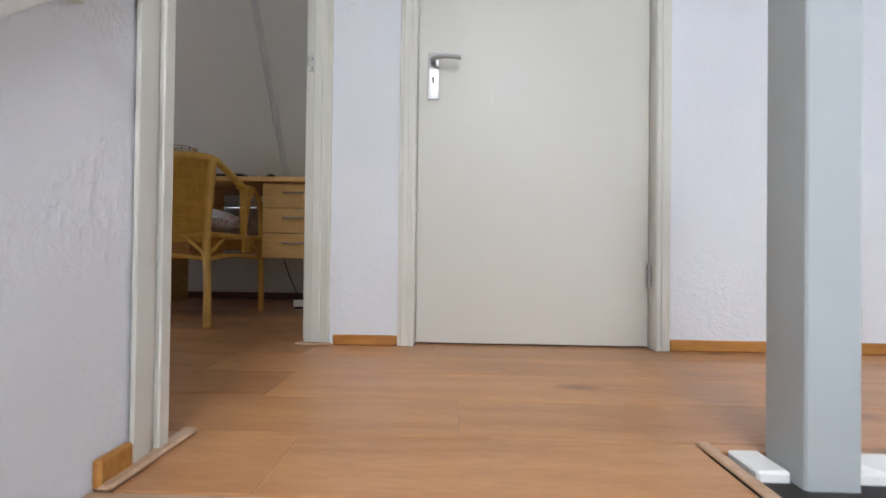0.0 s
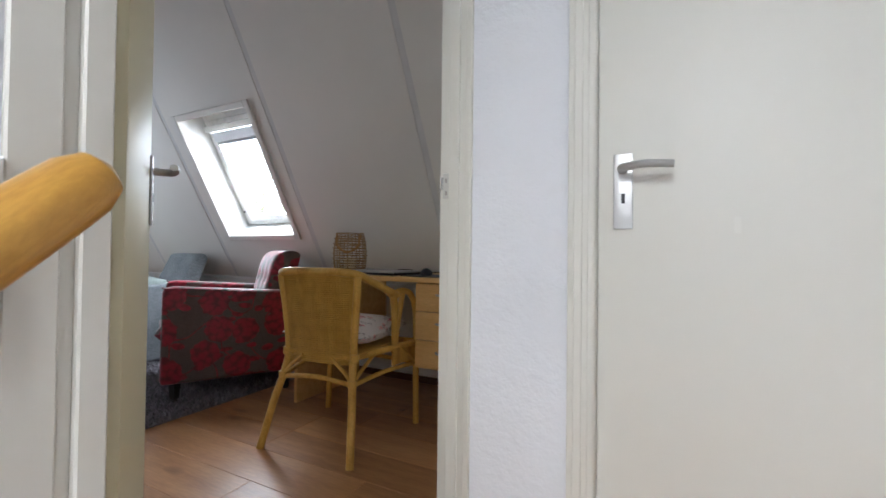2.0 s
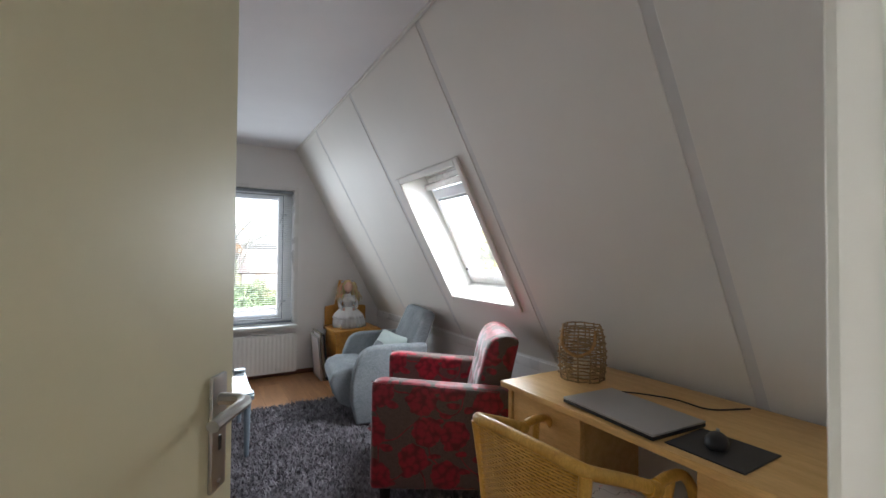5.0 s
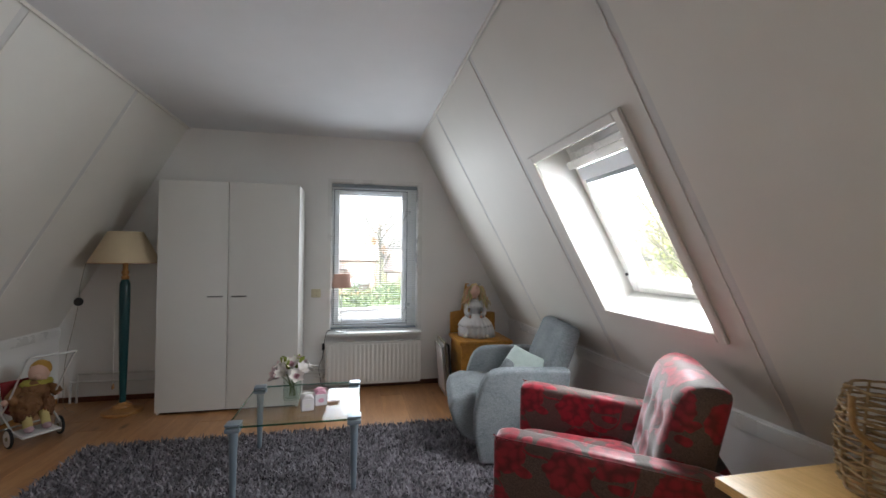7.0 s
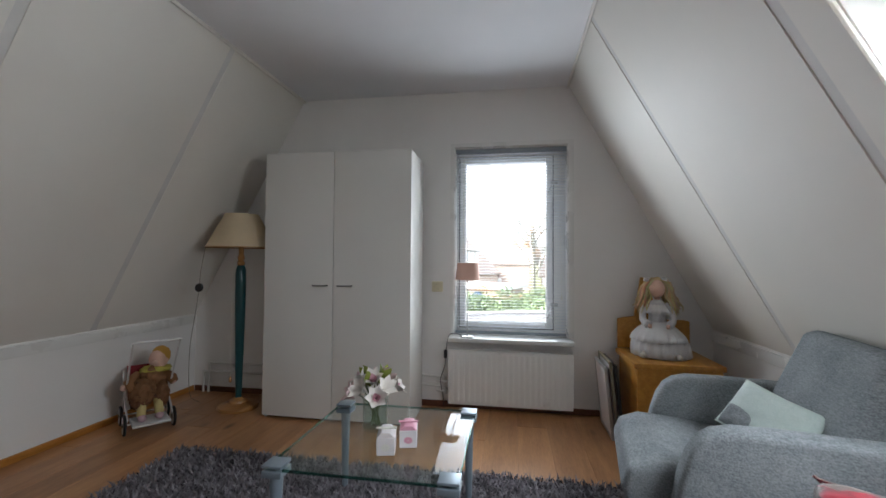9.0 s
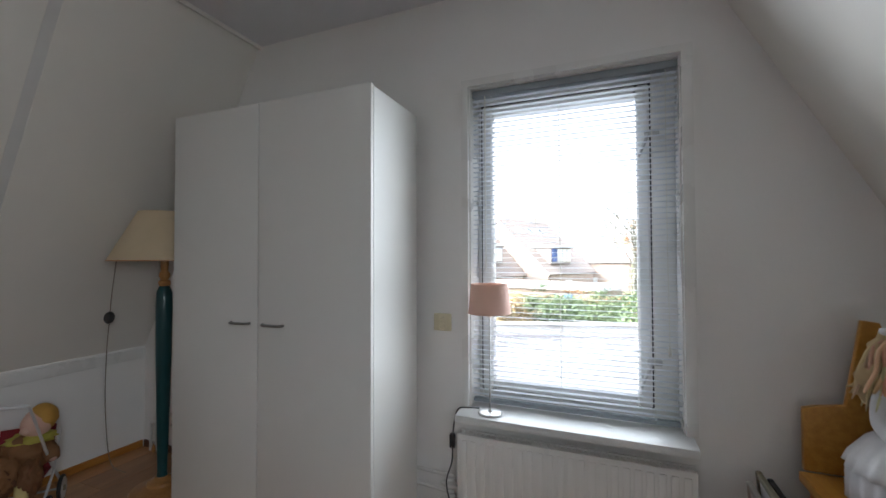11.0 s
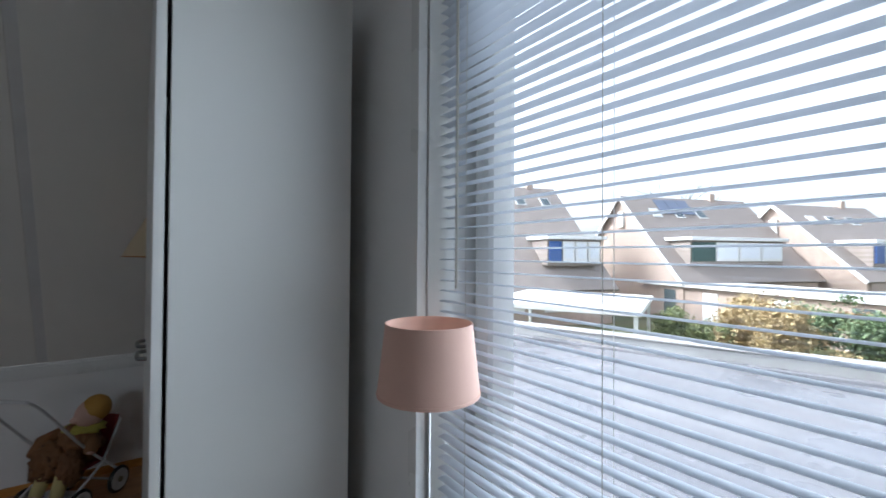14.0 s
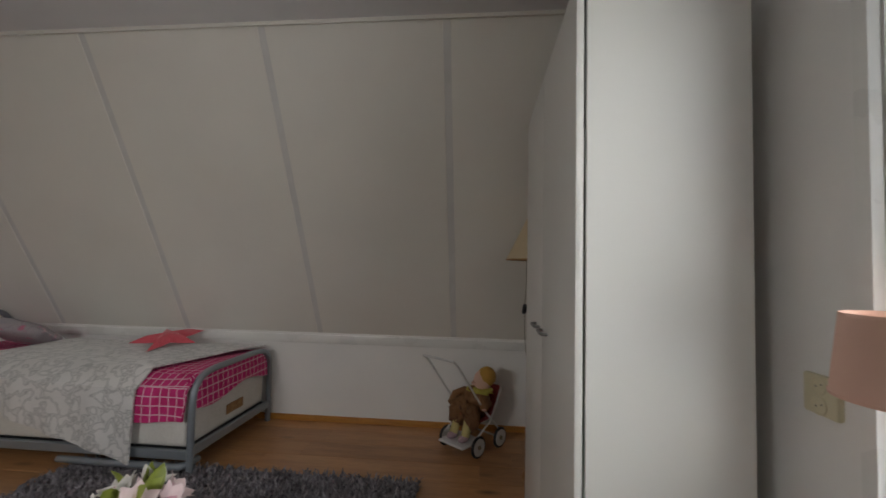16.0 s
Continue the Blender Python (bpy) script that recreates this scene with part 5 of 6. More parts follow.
# ---- bed ----
M_BEDMETAL = plain("silver_grey_bed_tube", (0.30, 0.33, 0.36), 0.35, 0.5, vary=0.04)
M_MATTRESS = weave("cream_mattress_ticking", (0.62, 0.59, 0.54), (0.74, 0.71, 0.66), 90, 0.9, 0.3)
M_CHECK, n, l, b = material("pink_check_duvet_cotton", 0.85)
v = coords(n, l)
sheet = n.new("ShaderNodeTexCoord").outputs["UV"]
bars = []
for axis in ("X", "Y"):
    w = n.new("ShaderNodeTexWave")
    w.bands_direction, w.wave_profile = axis, "SAW"
    w.inputs["Scale"].default_value = 6.5
    l.new(sheet, w.inputs["Vector"])
    bars.append(ramp(n, l, w.outputs["Fac"], ((0.0, (1, 1, 1)), (0.10, (1, 1, 1)), (0.13, (0, 0, 0)), (1.0, (0, 0, 0)))))
mm = n.new("ShaderNodeMath"); mm.operation = "MAXIMUM"
l.new(bars[0], mm.inputs[0]); l.new(bars[1], mm.inputs[1])
pinks = ramp(n, l, noise_tex(n, l, v, 14, 3), ((0.3, (0.50, 0.012, 0.12)), (0.7, (0.66, 0.03, 0.20))))
l.new(mixed(n, l, mm.outputs[0], pinks, (0.74, 0.50, 0.56)), b.inputs["Base Color"])
bump(n, l, b, noise_tex(n, l, v, 10, 4), 0.3, 0.015)
BX0, BX1, BY0, BY1 = -2.71, -0.56, -1.165, -0.350
bed = thing("bed", "silver tube framed single bed with bare mattress side", "bed")
for x, h in ((BX0, 0.53), (BX1, 0.75)):
    part("bed_end", rod(smooth_path([(x, BY1, 0.0), (x, BY1, h - 0.16), (x, BY1 - 0.03, h - 0.05), (x, BY1 - 0.13, h), (x, (BY0 + BY1) / 2, h + 0.005), (x, BY0 + 0.13, h), (x, BY0 + 0.03, h - 0.05), (x, BY0, h - 0.16), (x, BY0, 0.0)], 6), 0.019, 14), M_BEDMETAL, bed)
    part("end_rail", box(x - 0.012, x + 0.012, BY0, BY1, 0.10, 0.15, 0.004), M_BEDMETAL, bed)
for y in (BY0, BY1):
    part("side_rail", box(BX0 + 0.01, BX1 - 0.01, y - 0.014, y + 0.014, 0.085, 0.135, 0.005), M_BEDMETAL, bed)
part("guest_bed_tube", rod(smooth_path([(BX0 + 0.75, BY1 + 0.03, 0.06), (BX0 + 0.12, BY1 + 0.035, 0.06), (BX0 + 0.03, BY1 + 0.02, 0.06), (BX0 + 0.01, BY1 - 0.08, 0.06)], 6), 0.018, 12), M_BEDMETAL, bed, "silver tube of the folded lower frame")
part("slats", box(BX0 + 0.03, BX1 - 0.03, BY0 + 0.02, BY1 - 0.02, 0.12, 0.14, 0.002), M_BLACK, bed)
mat_ob = solo("mattress", box(BX0 + 0.03, BX1 - 0.03, BY0 + 0.015, BY1 - 0.005, 0.140, 0.46, 0.035, 4), M_MATTRESS, "cream mattress with a small brown label", "mattress")
part("label_patch", box(BX0 + 0.0265, BX0 + 0.031, BY0 + 0.28, BY0 + 0.46, 0.20, 0.26, 0.001), wood("brown_fabric_label", (0.25, 0.12, 0.05), (0.42, 0.24, 0.10), 0.8), mat_ob, "printed brown label")


def draped(xa, xb, hang_front, top, lift, seed, nx=40, shear=0.0):
    """A cloth lying over the mattress and hanging down its front side."""
    bm = bmesh.new()
    widths = [(-1.14, 0.0), (-0.95, 0.012), (-0.75, 0.014), (-0.55, 0.012), (-0.42, 0.006)]
    g = []
    for i in range(nx + 1):
        t = i / nx
        x = xa + (xb - xa) * t
        row = []
        for y, up in widths:
            x = xa + shear * min(1, (y + 1.14) / 0.78) * (1 - t) + (xb - xa) * t
            row.append((x, y, top + up + lift + 0.012 * noise.noise(Vector((x * 5, y * 5, seed)))))
        hang = hang_front(t)
        for k in range(1, 9):
            s = k / 8
            fold = 0.012 * math.sin(x * 26 + seed) * s + 0.01 * noise.noise(Vector((x * 9, s * 3, seed)))
            row.append((x + 0.02 * s * math.sin(seed + x * 3), -0.347 + lift * 0.8 + 0.018 * (1 - (1 - min(1, s * 3)) ** 2) + max(-0.004, fold), top + lift * 0.4 - 0.012 - hang * s))
        g.append([bm.verts.new(p) for p in row])
    for a, b in zip(g, g[1:]):
        for k in range(len(a) - 1):
            bm.faces.new((a[k], a[k + 1], b[k + 1], b[k]))
    bmesh.ops.recalc_face_normals(bm, faces=bm.faces)
    geom = bmesh.ops.solidify(bm, geom=bm.faces, thickness=0.012)
    return bm


duvet = thing("duvet", "hot pink duvet with fine white check", "duvet")
box_mapped(part("top_sheet", draped(BX0 + 0.01, BX1 - 0.05, lambda t: 0.20 + 0.02 * math.sin(t * 9), 0.505, 0.012, 3.0), M_CHECK, duvet))
bm = bmesh.new()
# the duvet's end tucked over the foot of the mattress
rows = []
for j in range(15):
    y = -1.14 + 0.78 * j / 14
    rows.append([bm.verts.new((BX0 + 0.03 - 0.012 * s - 0.014 * (s > 0), y, 0.522 - 0.03 * s ** 2 - 0.075 * max(0, s - 0.2) * (1.2 + 0.3 * math.sin(y * 9)))) for s in (-1.0, -0.4, 0, 0.3, 0.7, 1.0, 1.4)])
for a, b in zip(rows, rows[1:]):
    for k in range(6):
        bm.faces.new((a[k], a[k + 1], b[k + 1], b[k]))
bmesh.ops.recalc_face_normals(bm, faces=bm.faces)
bmesh.ops.solidify(bm, geom=bm.faces, thickness=0.010)
box_mapped(part("foot_end", bm, M_CHECK, duvet, "end turned down over the foot"))
M_PLUSH, n, l, b = material("grey_scrolled_plush", 0.95)
v = coords(n, l)
scroll = ramp(n, l, noise_tex(n, l, v, 15, 1.0), ((0.42, (0.66, 0.64, 0.62)), (0.465, (0.40, 0.39, 0.38)), (0.50, (0.66, 0.64, 0.62)), (0.54, (0.42, 0.41, 0.40)), (0.58, (0.68, 0.66, 0.64))))
l.new(scroll, b.inputs["Base Color"])
b.inputs["Sheen Weight"].default_value = 0.4
bump(n, l, b, noise_tex(n, l, v, 130, 3), 0.6, 0.004)
solo("plush_throw", draped(-2.69, -1.20, lambda t: 0.45 - 0.33 * t, 0.512, 0.040, 8.0, 40, 0.30), M_PLUSH, "light grey embossed plush throw across the bed", "blanket")
M_PILLOWPRINT = print_cloth("grey_pink_pillow_print", (0.40, 0.36, 0.38), ((0.55, 0.20, 0.28), (0.60, 0.42, 0.46)), (0.30, 0.26, 0.30), 14)
solo("pillow", pillow(0.42, 0.42, 0.12, 12, 3), M_PILLOWPRINT, "grey square pillow with pink print on the bed", "pillow", pose(-1.05, -0.86, 0.63, 26, -12, 18))
M_CORAL = weave("coral_pink_plush", (0.62, 0.07, 0.10), (0.80, 0.14, 0.17), 150, 0.95, 0.4, 0.3)
bm = bmesh.new()
ctr = bm.verts.new((0, 0, 0.055))
rim = []
for i in range(20):
    a = 2 * math.pi * i / 20
    rr = 0.06 + 0.125 * (0.5 + 0.5 * math.cos(5 * a)) ** 1.6
    rim.append((bm.verts.new((rr * math.cos(a), rr * math.sin(a), 0.012)), bm.verts.new((rr * 0.55 * math.cos(a), rr * 0.55 * math.sin(a), 0.045))))
bot = bm.verts.new((0, 0, 0.0))
for i in range(20):
    (a0, a1), (b0, b1) = rim[i], rim[(i + 1) % 20]
    bm.faces.new((a0, b0, b1, a1)); bm.faces.new((a1, b1, ctr)); bm.faces.new((b0, a0, bot))
bmesh.ops.recalc_face_normals(bm, faces=bm.faces)
solo("plush_starfish", bm, M_CORAL, "coral pink plush starfish lying on the throw", "soft toy", pose(-2.08, -0.95, 0.590, -9, 4, 25) @ Matrix.Scale(1.3, 4), smooth=80)

# ---- small wooden chair with a porcelain doll ----
M_PINE = wood("orange_pine", (0.47, 0.20, 0.03), (0.62, 0.31, 0.055), 0.35, (1.5, 12, 12))
seat = thing("wooden_seat", "orange pine low cabinet seat with backrest", "seat", pose(-4.64, 2.45, 0) @ Matrix.Diagonal((1, 1.1, 1.065, 1)))
part("seat_board", box(-0.22, 0.235, -0.255, 0.20, 0.452, 0.482, 0.006, 2), M_PINE, seat)
part("body", join(box(-0.20, -0.18, -0.235, 0.19, 0.03, 0.452, 0.002), box(0.20, 0.22, -0.235, 0.19, 0.03, 0.452, 0.002), box(-0.18, 0.20, -0.235, -0.215, 0.03, 0.452, 0.002), box(-0.18, 0.20, 0.17, 0.19, 0.03, 0.452, 0.002)), M_PINE, seat)
for x in (-0.19, 0.21):
    for y in (-0.225, 0.18):
        part("leg", box(x - 0.012, x + 0.012, y - 0.012, y + 0.012, 0, 0.032, 0.002), M_PINE, seat)
part("backrest", extruded([(-0.24, 0.482), (0.185, 0.482), (0.185, 0.665), (0.15, 0.672), (0.06, 0.672), (0.0, 0.69), (-0.06, 0.94), (-0.10, 0.945), (-0.14, 0.69), (-0.20, 0.682), (-0.24, 0.672)], -0.245, -0.222, 0.005, 2), M_PINE, seat, "notched pine backrest")
M_DOLL, n, l, b = material("doll_cloth_hair_and_bisque", 0.75)
sep = n.new("ShaderNodeSeparateXYZ")
tc = n.new("ShaderNodeTexCoord")
l.new(tc.outputs["Object"], sep.inputs[0])
at = n.new("ShaderNodeAttribute"); at.attribute_name = "tone"
l.new(at.outputs["Color"], b.inputs["Base Color"])
bump(n, l, b, noise_tex(n, l, coords(n, l), 60, 3), 0.3, 0.004)


def coloured(pieces, name, label, m):
    """Joins lumps of several colours into one plain mesh."""
    me = bpy.data.meshes.new(name)
    whole = bmesh.new()
    layer_cols = []
    for bmx, colour in pieces:
        before = len(whole.verts)
        t = bpy.data.meshes.new("t")
        bmx.to_mesh(t)
        bmx.free()
        whole.from_mesh(t)
        bpy.data.meshes.remove(t)
        layer_cols += [colour] * (len(whole.verts) - before)
    for f in whole.faces:
        f.smooth = True
    whole.to_mesh(me)
    whole.free()
    att = me.color_attributes.new("tone", "FLOAT_COLOR", "POINT")
    att.data.foreach_set("color", [c for col in layer_cols for c in (*col, 1)])
    me.materials.append(M_DOLL)
    ob = new(name, me)
    ob.matrix_world = m
    return tagged(ob, label, "doll")


WHITE, BISQUE, BLOND = (0.60, 0.59, 0.60), (0.68, 0.44, 0.35), (0.60, 0.44, 0.24)
def skirt(profile, n=40, folds=9, depth=0.06, at=(0, 0, 0), lean=(0, 0)):
    bm = lathe(profile, n, (0, 0, 0))
    z0, z1 = profile[0][1], profile[-1][1]
    for v in bm.verts:
        a = math.atan2(v.co.y, v.co.x)
        t = (z1 - v.co.z) / (z1 - z0 + 1e-9)
        k = 1 + depth * t * math.sin(folds * a + 2 * t)
        v.co.x = v.co.x * k + at[0] + lean[0] * t
        v.co.y = v.co.y * k + at[1] + lean[1] * t
        v.co.z += at[2]
    return bm
doll = [
    (skirt([(0.172, 0.0), (0.170, 0.05), (0.160, 0.10), (0.128, 0.15), (0.062, 0.195)], 90, 23, 0.05, (0.0, 0, 0.004), (0.055, 0.015)), WHITE),
    (skirt([(0.162, 0.095), (0.150, 0.125), (0.115, 0.165), (0.058, 0.205)], 80, 21, 0.06, (0.0, 0, 0.004), (0.05, 0.0)), (0.70, 0.69, 0.69)),
    (skirt([(0.090, 0.15), (0.080, 0.165), (0.060, 0.19), (0.050, 0.23), (0.052, 0.29), (0.050, 0.325), (0.022, 0.35)], 48, 9, 0.07), WHITE),
    (skirt([(0.088, 0.265), (0.068, 0.295), (0.040, 0.335), (0.024, 0.352)], 44, 14, 0.12), (0.70, 0.69, 0.68)),
    (blob((0.0, 0, 0.365), (0.018, 0.018, 0.03), 0, 1, 2), BISQUE),
    (blob((0.012, 0, 0.424), (0.052, 0.050, 0.060), 0.03, 4, 3), BISQUE),
    (blob((0.055, 0, 0.418), (0.008, 0.008, 0.008), 0, 1, 2), BISQUE),
    (blob((0.053, 0.0, 0.400), (0.005, 0.011, 0.004), 0, 1, 2), (0.45, 0.10, 0.09)),
    (blob((0.051, 0.018, 0.432), (0.005, 0.007, 0.004), 0, 1, 2), (0.06, 0.04, 0.04)),
    (blob((0.051, -0.018, 0.432), (0.005, 0.007, 0.004), 0, 1, 2), (0.06, 0.04, 0.04)),
    (blob((-0.014, 0, 0.443), (0.055, 0.058, 0.058), 0.12, 14, 3), BLOND),
    (blob((0.02, -0.062, 0.482), (0.014, 0.020, 0.012), 0.5, 14, 2), WHITE),
    (blob((0.015, 0.04, 0.49), (0.014, 0.018, 0.011), 0.5, 14, 2), WHITE),
]
rng = random.Random(3)
for s in (1, -1):
    doll.append((blob((-0.02, s * 0.066, 0.385), (0.032, 0.034, 0.085), 0.35, 21, 3), BLOND))
    doll.append((blob((-0.015, s * 0.092, 0.325), (0.030, 0.040, 0.060), 0.45, 23, 3), tuple(c * 0.9 for c in BLOND)))
for k in range(90):
    s = 1 if k % 2 else -1
    y0, x0 = s * rng.uniform(0.010, 0.052), rng.uniform(-0.05, 0.028)
    reach = rng.uniform(0.03, 0.105)
    zt = 0.490 - abs(y0) * 0.45 + rng.uniform(-0.008, 0.006)
    curl = rng.uniform(-0.012, 0.012)
    pts = [(x0, y0, zt), (x0 + 0.008, y0 + s * (0.022 + reach * 0.2), 0.43), (x0 + 0.004, y0 + s * reach * 0.6 + curl, 0.37), (x0 + rng.uniform(-0.01, 0.03), y0 + s * reach * 0.85 - curl, 0.32), (x0 + rng.uniform(-0.01, 0.03), y0 + s * reach, 0.275 + rng.uniform(-0.03, 0.04))]
    doll.append((rod(smooth_path(pts, 3), [0.003, 0.005, 0.006, 0.006, 0.006, 0.006, 0.006, 0.006, 0.0055, 0.005, 0.004, 0.003, 0.001], 5), tuple(c * rng.uniform(0.8, 1.2) for c in BLOND)))
for s in (1, -1):
    doll.append((rod(smooth_path([(0.0, s * 0.045, 0.325), (0.012, s * 0.078, 0.285), (0.045, s * 0.088, 0.225), (0.095, s * 0.060, 0.195)], 4), [0.018, 0.025, 0.027, 0.026, 0.023, 0.021, 0.020, 0.020, 0.021, 0.022, 0.023, 0.024, 0.026], 12), WHITE))
    doll.append((blob((0.112, s * 0.052, 0.190), (0.018, 0.012, 0.016), 0.1, 8, 2), BISQUE))
    doll.append((rod([(0.13, s * 0.085, 0.030), (0.20, s * 0.095, 0.022)], [0.020, 0.017], 8), (0.58, 0.52, 0.46)))
    doll.append((blob((0.215, s * 0.10, 0.022), (0.032, 0.018, 0.018), 0.05, 5, 2), (0.60, 0.56, 0.50)))
coloured(doll, "porcelain_doll", "long-haired doll in white lace dress sitting on the seat", pose(-4.725, 2.40, 0.514, 0, 0, -12))

M_GOLDFR = plain("dull_gilt_frame", (0.25, 0.22, 0.15), 0.4, 0.3)
for k, (yy, hgt, mt, lab) in enumerate(((2.155, 0.47, M_BLACK, "thin black picture frame leaning on the seat"), (2.125, 0.49, M_GOLDFR, "dull gilt picture frame leaning in a stack"), (2.095, 0.45, M_STEEL, "silver picture frame leaning in a stack"))):
    pf = thing("picture_frame", lab, "picture frame", pose(-4.70, yy - 0.015, 0, 5.5, 0, 0), "picture frames beside the seat")
    wd = 0.17
    part("frame_edge", join(box(-wd, -wd + 0.02, -0.008, 0.010, 0, hgt, 0.003), box(wd - 0.02, wd, -0.008, 0.010, 0, hgt, 0.003), box(-wd + 0.02, wd - 0.02, -0.008, 0.010, 0, 0.02, 0.003), box(-wd + 0.02, wd - 0.02, -0.008, 0.010, hgt - 0.02, hgt, 0.003)), mt, pf)
    part("picture_back", box(-wd + 0.018, wd - 0.018, -0.003, 0.007, 0.018, hgt - 0.018, 0), M_CARDW, pf, "pale mounted sheet")

# ---- doll's pushchair with a baby doll ----
M_WHITEMETAL = plain("white_enamelled_tube", (0.66, 0.65, 0.64), 0.35, vary=0.05)
M_TYRE = plain("black_rubber_tyre", (0.012, 0.012, 0.013), 0.6)
M_REDCLOTH = weave("dark_red_cloth", (0.16, 0.012, 0.016), (0.26, 0.025, 0.03), 150)
push = thing("doll_pushchair", "white metal toy pushchair with red cloth seat", "toy pushchair", pose(-4.22, -0.94, 0, 0, 0, 52) @ Matrix.Diagonal((1.1, 0.96, 1.1, 1)))
# local x runs forward, towards the front wheels
for sy in (1, -1):
    y = sy * 0.125
    part("handle_tube", rod(smooth_path([(0.31, y, 0.555), (0.25, y, 0.50), (0.06, y, 0.27), (-0.13, y, 0.08)], 4), 0.006, 8), M_WHITEMETAL, push)
    part("cross_tube", rod([(0.13, y, 0.09), (-0.02, y, 0.17), (-0.12, y, 0.33)], 0.006, 8), M_WHITEMETAL, push)
    for x in (0.10, -0.10):
        wh = part("wheel", lathe([(0.030, -0.008), (0.046, -0.010), (0.049, 0), (0.046, 0.010), (0.030, 0.008)], 22), M_WHITEMETAL, push, "white spoked wheel")
        wh.matrix_basis = pose(x, y + sy * 0.012, 0.059, 90, 0, 0)
        part("tyre", rod([(0.050 * math.cos(2 * math.pi * q / 24), 0.050 * math.sin(2 * math.pi * q / 24), 0) for q in range(24)], 0.009, 8, True), M_TYRE, wh)
        part("hub", lathe([(0.012, -0.014), (0.014, 0), (0.012, 0.014)], 12), M_GOLDFR, wh)
part("handle_bar", rod([(0.31, -0.125, 0.555), (0.31, 0.125, 0.555)], 0.007, 8), M_WHITEMETAL, push)
for x in (0.10, -0.10):
    part("axle", rod([(x, -0.13, 0.059), (x, 0.13, 0.059)], 0.005, 8), M_STEEL, push)
part("foot_tray", box(0.02, 0.20, -0.105, 0.105, 0.060, 0.072, 0.004), M_WHITEMETAL, push, "white foot tray")
part("cloth_seat", join(box(-0.06, 0.06, -0.105, 0.105, 0.17, 0.182, 0.004), moved(box(-0.008, 0.008, -0.105, 0.105, 0, 0.19, 0.003), pose(-0.06, 0, 0.17, 0, -22, 0))), M_REDCLOTH, push, "dark red cloth seat")
BROWN = (0.21, 0.095, 0.035)
baby = [
    (blob((0.0, 0.025, 0.27), (0.075, 0.090, 0.085), 0.30, 9, 4), BROWN),
    (blob((0.06, -0.035, 0.225), (0.075, 0.080, 0.075), 0.35, 19, 4), BROWN),
    (blob((0.075, 0.065, 0.195), (0.050, 0.045, 0.075), 0.35, 29, 4), (0.18, 0.078, 0.03)),
    (blob((0.085, -0.055, 0.185), (0.045, 0.055, 0.055), 0.4, 39, 4), (0.15, 0.062, 0.025)),
    (blob((-0.015, 0.062, 0.390), (0.058, 0.058, 0.062), 0.05, 6, 3), BISQUE),
    (blob((0.030, 0.035, 0.378), (0.022, 0.022, 0.016), 0.05, 6, 2), BISQUE),
    (blob((-0.032, 0.078, 0.410), (0.062, 0.060, 0.058), 0.06, 10, 3), (0.50, 0.27, 0.05)),
    (blob((-0.005, 0.045, 0.335), (0.06, 0.095, 0.022), 0.35, 12, 3), (0.42, 0.36, 0.06)),
    (rod([(0.0, 0.10, 0.30), (0.045, 0.135, 0.275), (0.06, 0.145, 0.255)], [0.03, 0.032, 0.026], 10), BROWN),
    (rod([(0.0, -0.06, 0.31), (0.05, -0.115, 0.285), (0.10, -0.10, 0.255)], [0.03, 0.030, 0.022], 10), (0.26, 0.12, 0.045)),
    (rod(smooth_path([(0.07, -0.08, 0.285), (0.115, -0.01, 0.255), (0.105, 0.03, 0.19), (0.10, 0.05, 0.15)], 4), 0.008, 6), (0.11, 0.045, 0.02)),
]
for s in (1, -1):
    baby.append((rod([(0.09, s * 0.045, 0.18), (0.125, s * 0.05, 0.10)], [0.028, 0.026], 10), (0.58, 0.48, 0.20)))
    baby.append((blob((0.135, s * 0.048, 0.093), (0.042, 0.026, 0.021), 0.1, 7, 2), (0.50, 0.34, 0.38)))
    baby.append((blob((0.05, s * 0.14, 0.262), (0.022, 0.020, 0.020), 0.1, 7, 2), BISQUE))
coloured(baby, "baby_doll", "soft baby doll in brown plush suit in the pushchair", pose(-4.22, -0.94, 0.0, 0, 0, 52) @ Matrix.Diagonal((1.1, 0.96, 1.1, 1)))
# ---- outside the window ----
G = -3.0  # ground level outside
M_GROUND, n, l, b = material("garden_grass_and_soil", 0.95)
v = coords(n, l)
l.new(ramp(n, l, noise_tex(n, l, v, 0.35, 5), ((0.35, (0.055, 0.075, 0.025)), (0.5, (0.09, 0.10, 0.035)), (0.65, (0.13, 0.10, 0.06)))), b.inputs["Base Color"])
structure("ground", boxes((-500, 300, -400, 400, G - 0.5, G)), M_GROUND, "garden ground around the houses", "ground")
M_FLATROOF, n, l, b = material("wet_light_grey_bitumen", 0.5)
v = coords(n, l)
patch = noise_tex(n, l, v, 0.55, 4)
l.new(ramp(n, l, patch, ((0.35, (0.14, 0.14, 0.152)), (0.65, (0.23, 0.23, 0.24)))), b.inputs["Base Color"])
l.new(ramp(n, l, patch, ((0.42, (0.16, 0.16, 0.16)), (0.52, (0.6, 0.6, 0.6)))), b.inputs["Roughness"])
bump(n, l, b, noise_tex(n, l, v, 60, 4), 0.2, 0.004)
M_CONC = plain("weathered_roof_edge", (0.34, 0.34, 0.33), 0.7, vary=0.15, scale=1.2)
EDGE = pose(-11.6, -1.1, 0, 0, 0, 16.4)  # line of the flat roof's far edge
structure("flat_roof", boxes((-0.35, 9.0, -14, 14, -0.75, -0.42)), M_FLATROOF, "wet pale flat roof outside the window", "roof").matrix_world = EDGE
edge = thing("roof_edge", "grey concrete raised edge of the flat roof", "roof edge", EDGE @ pose(0, 0, -0.42), kind="structure")
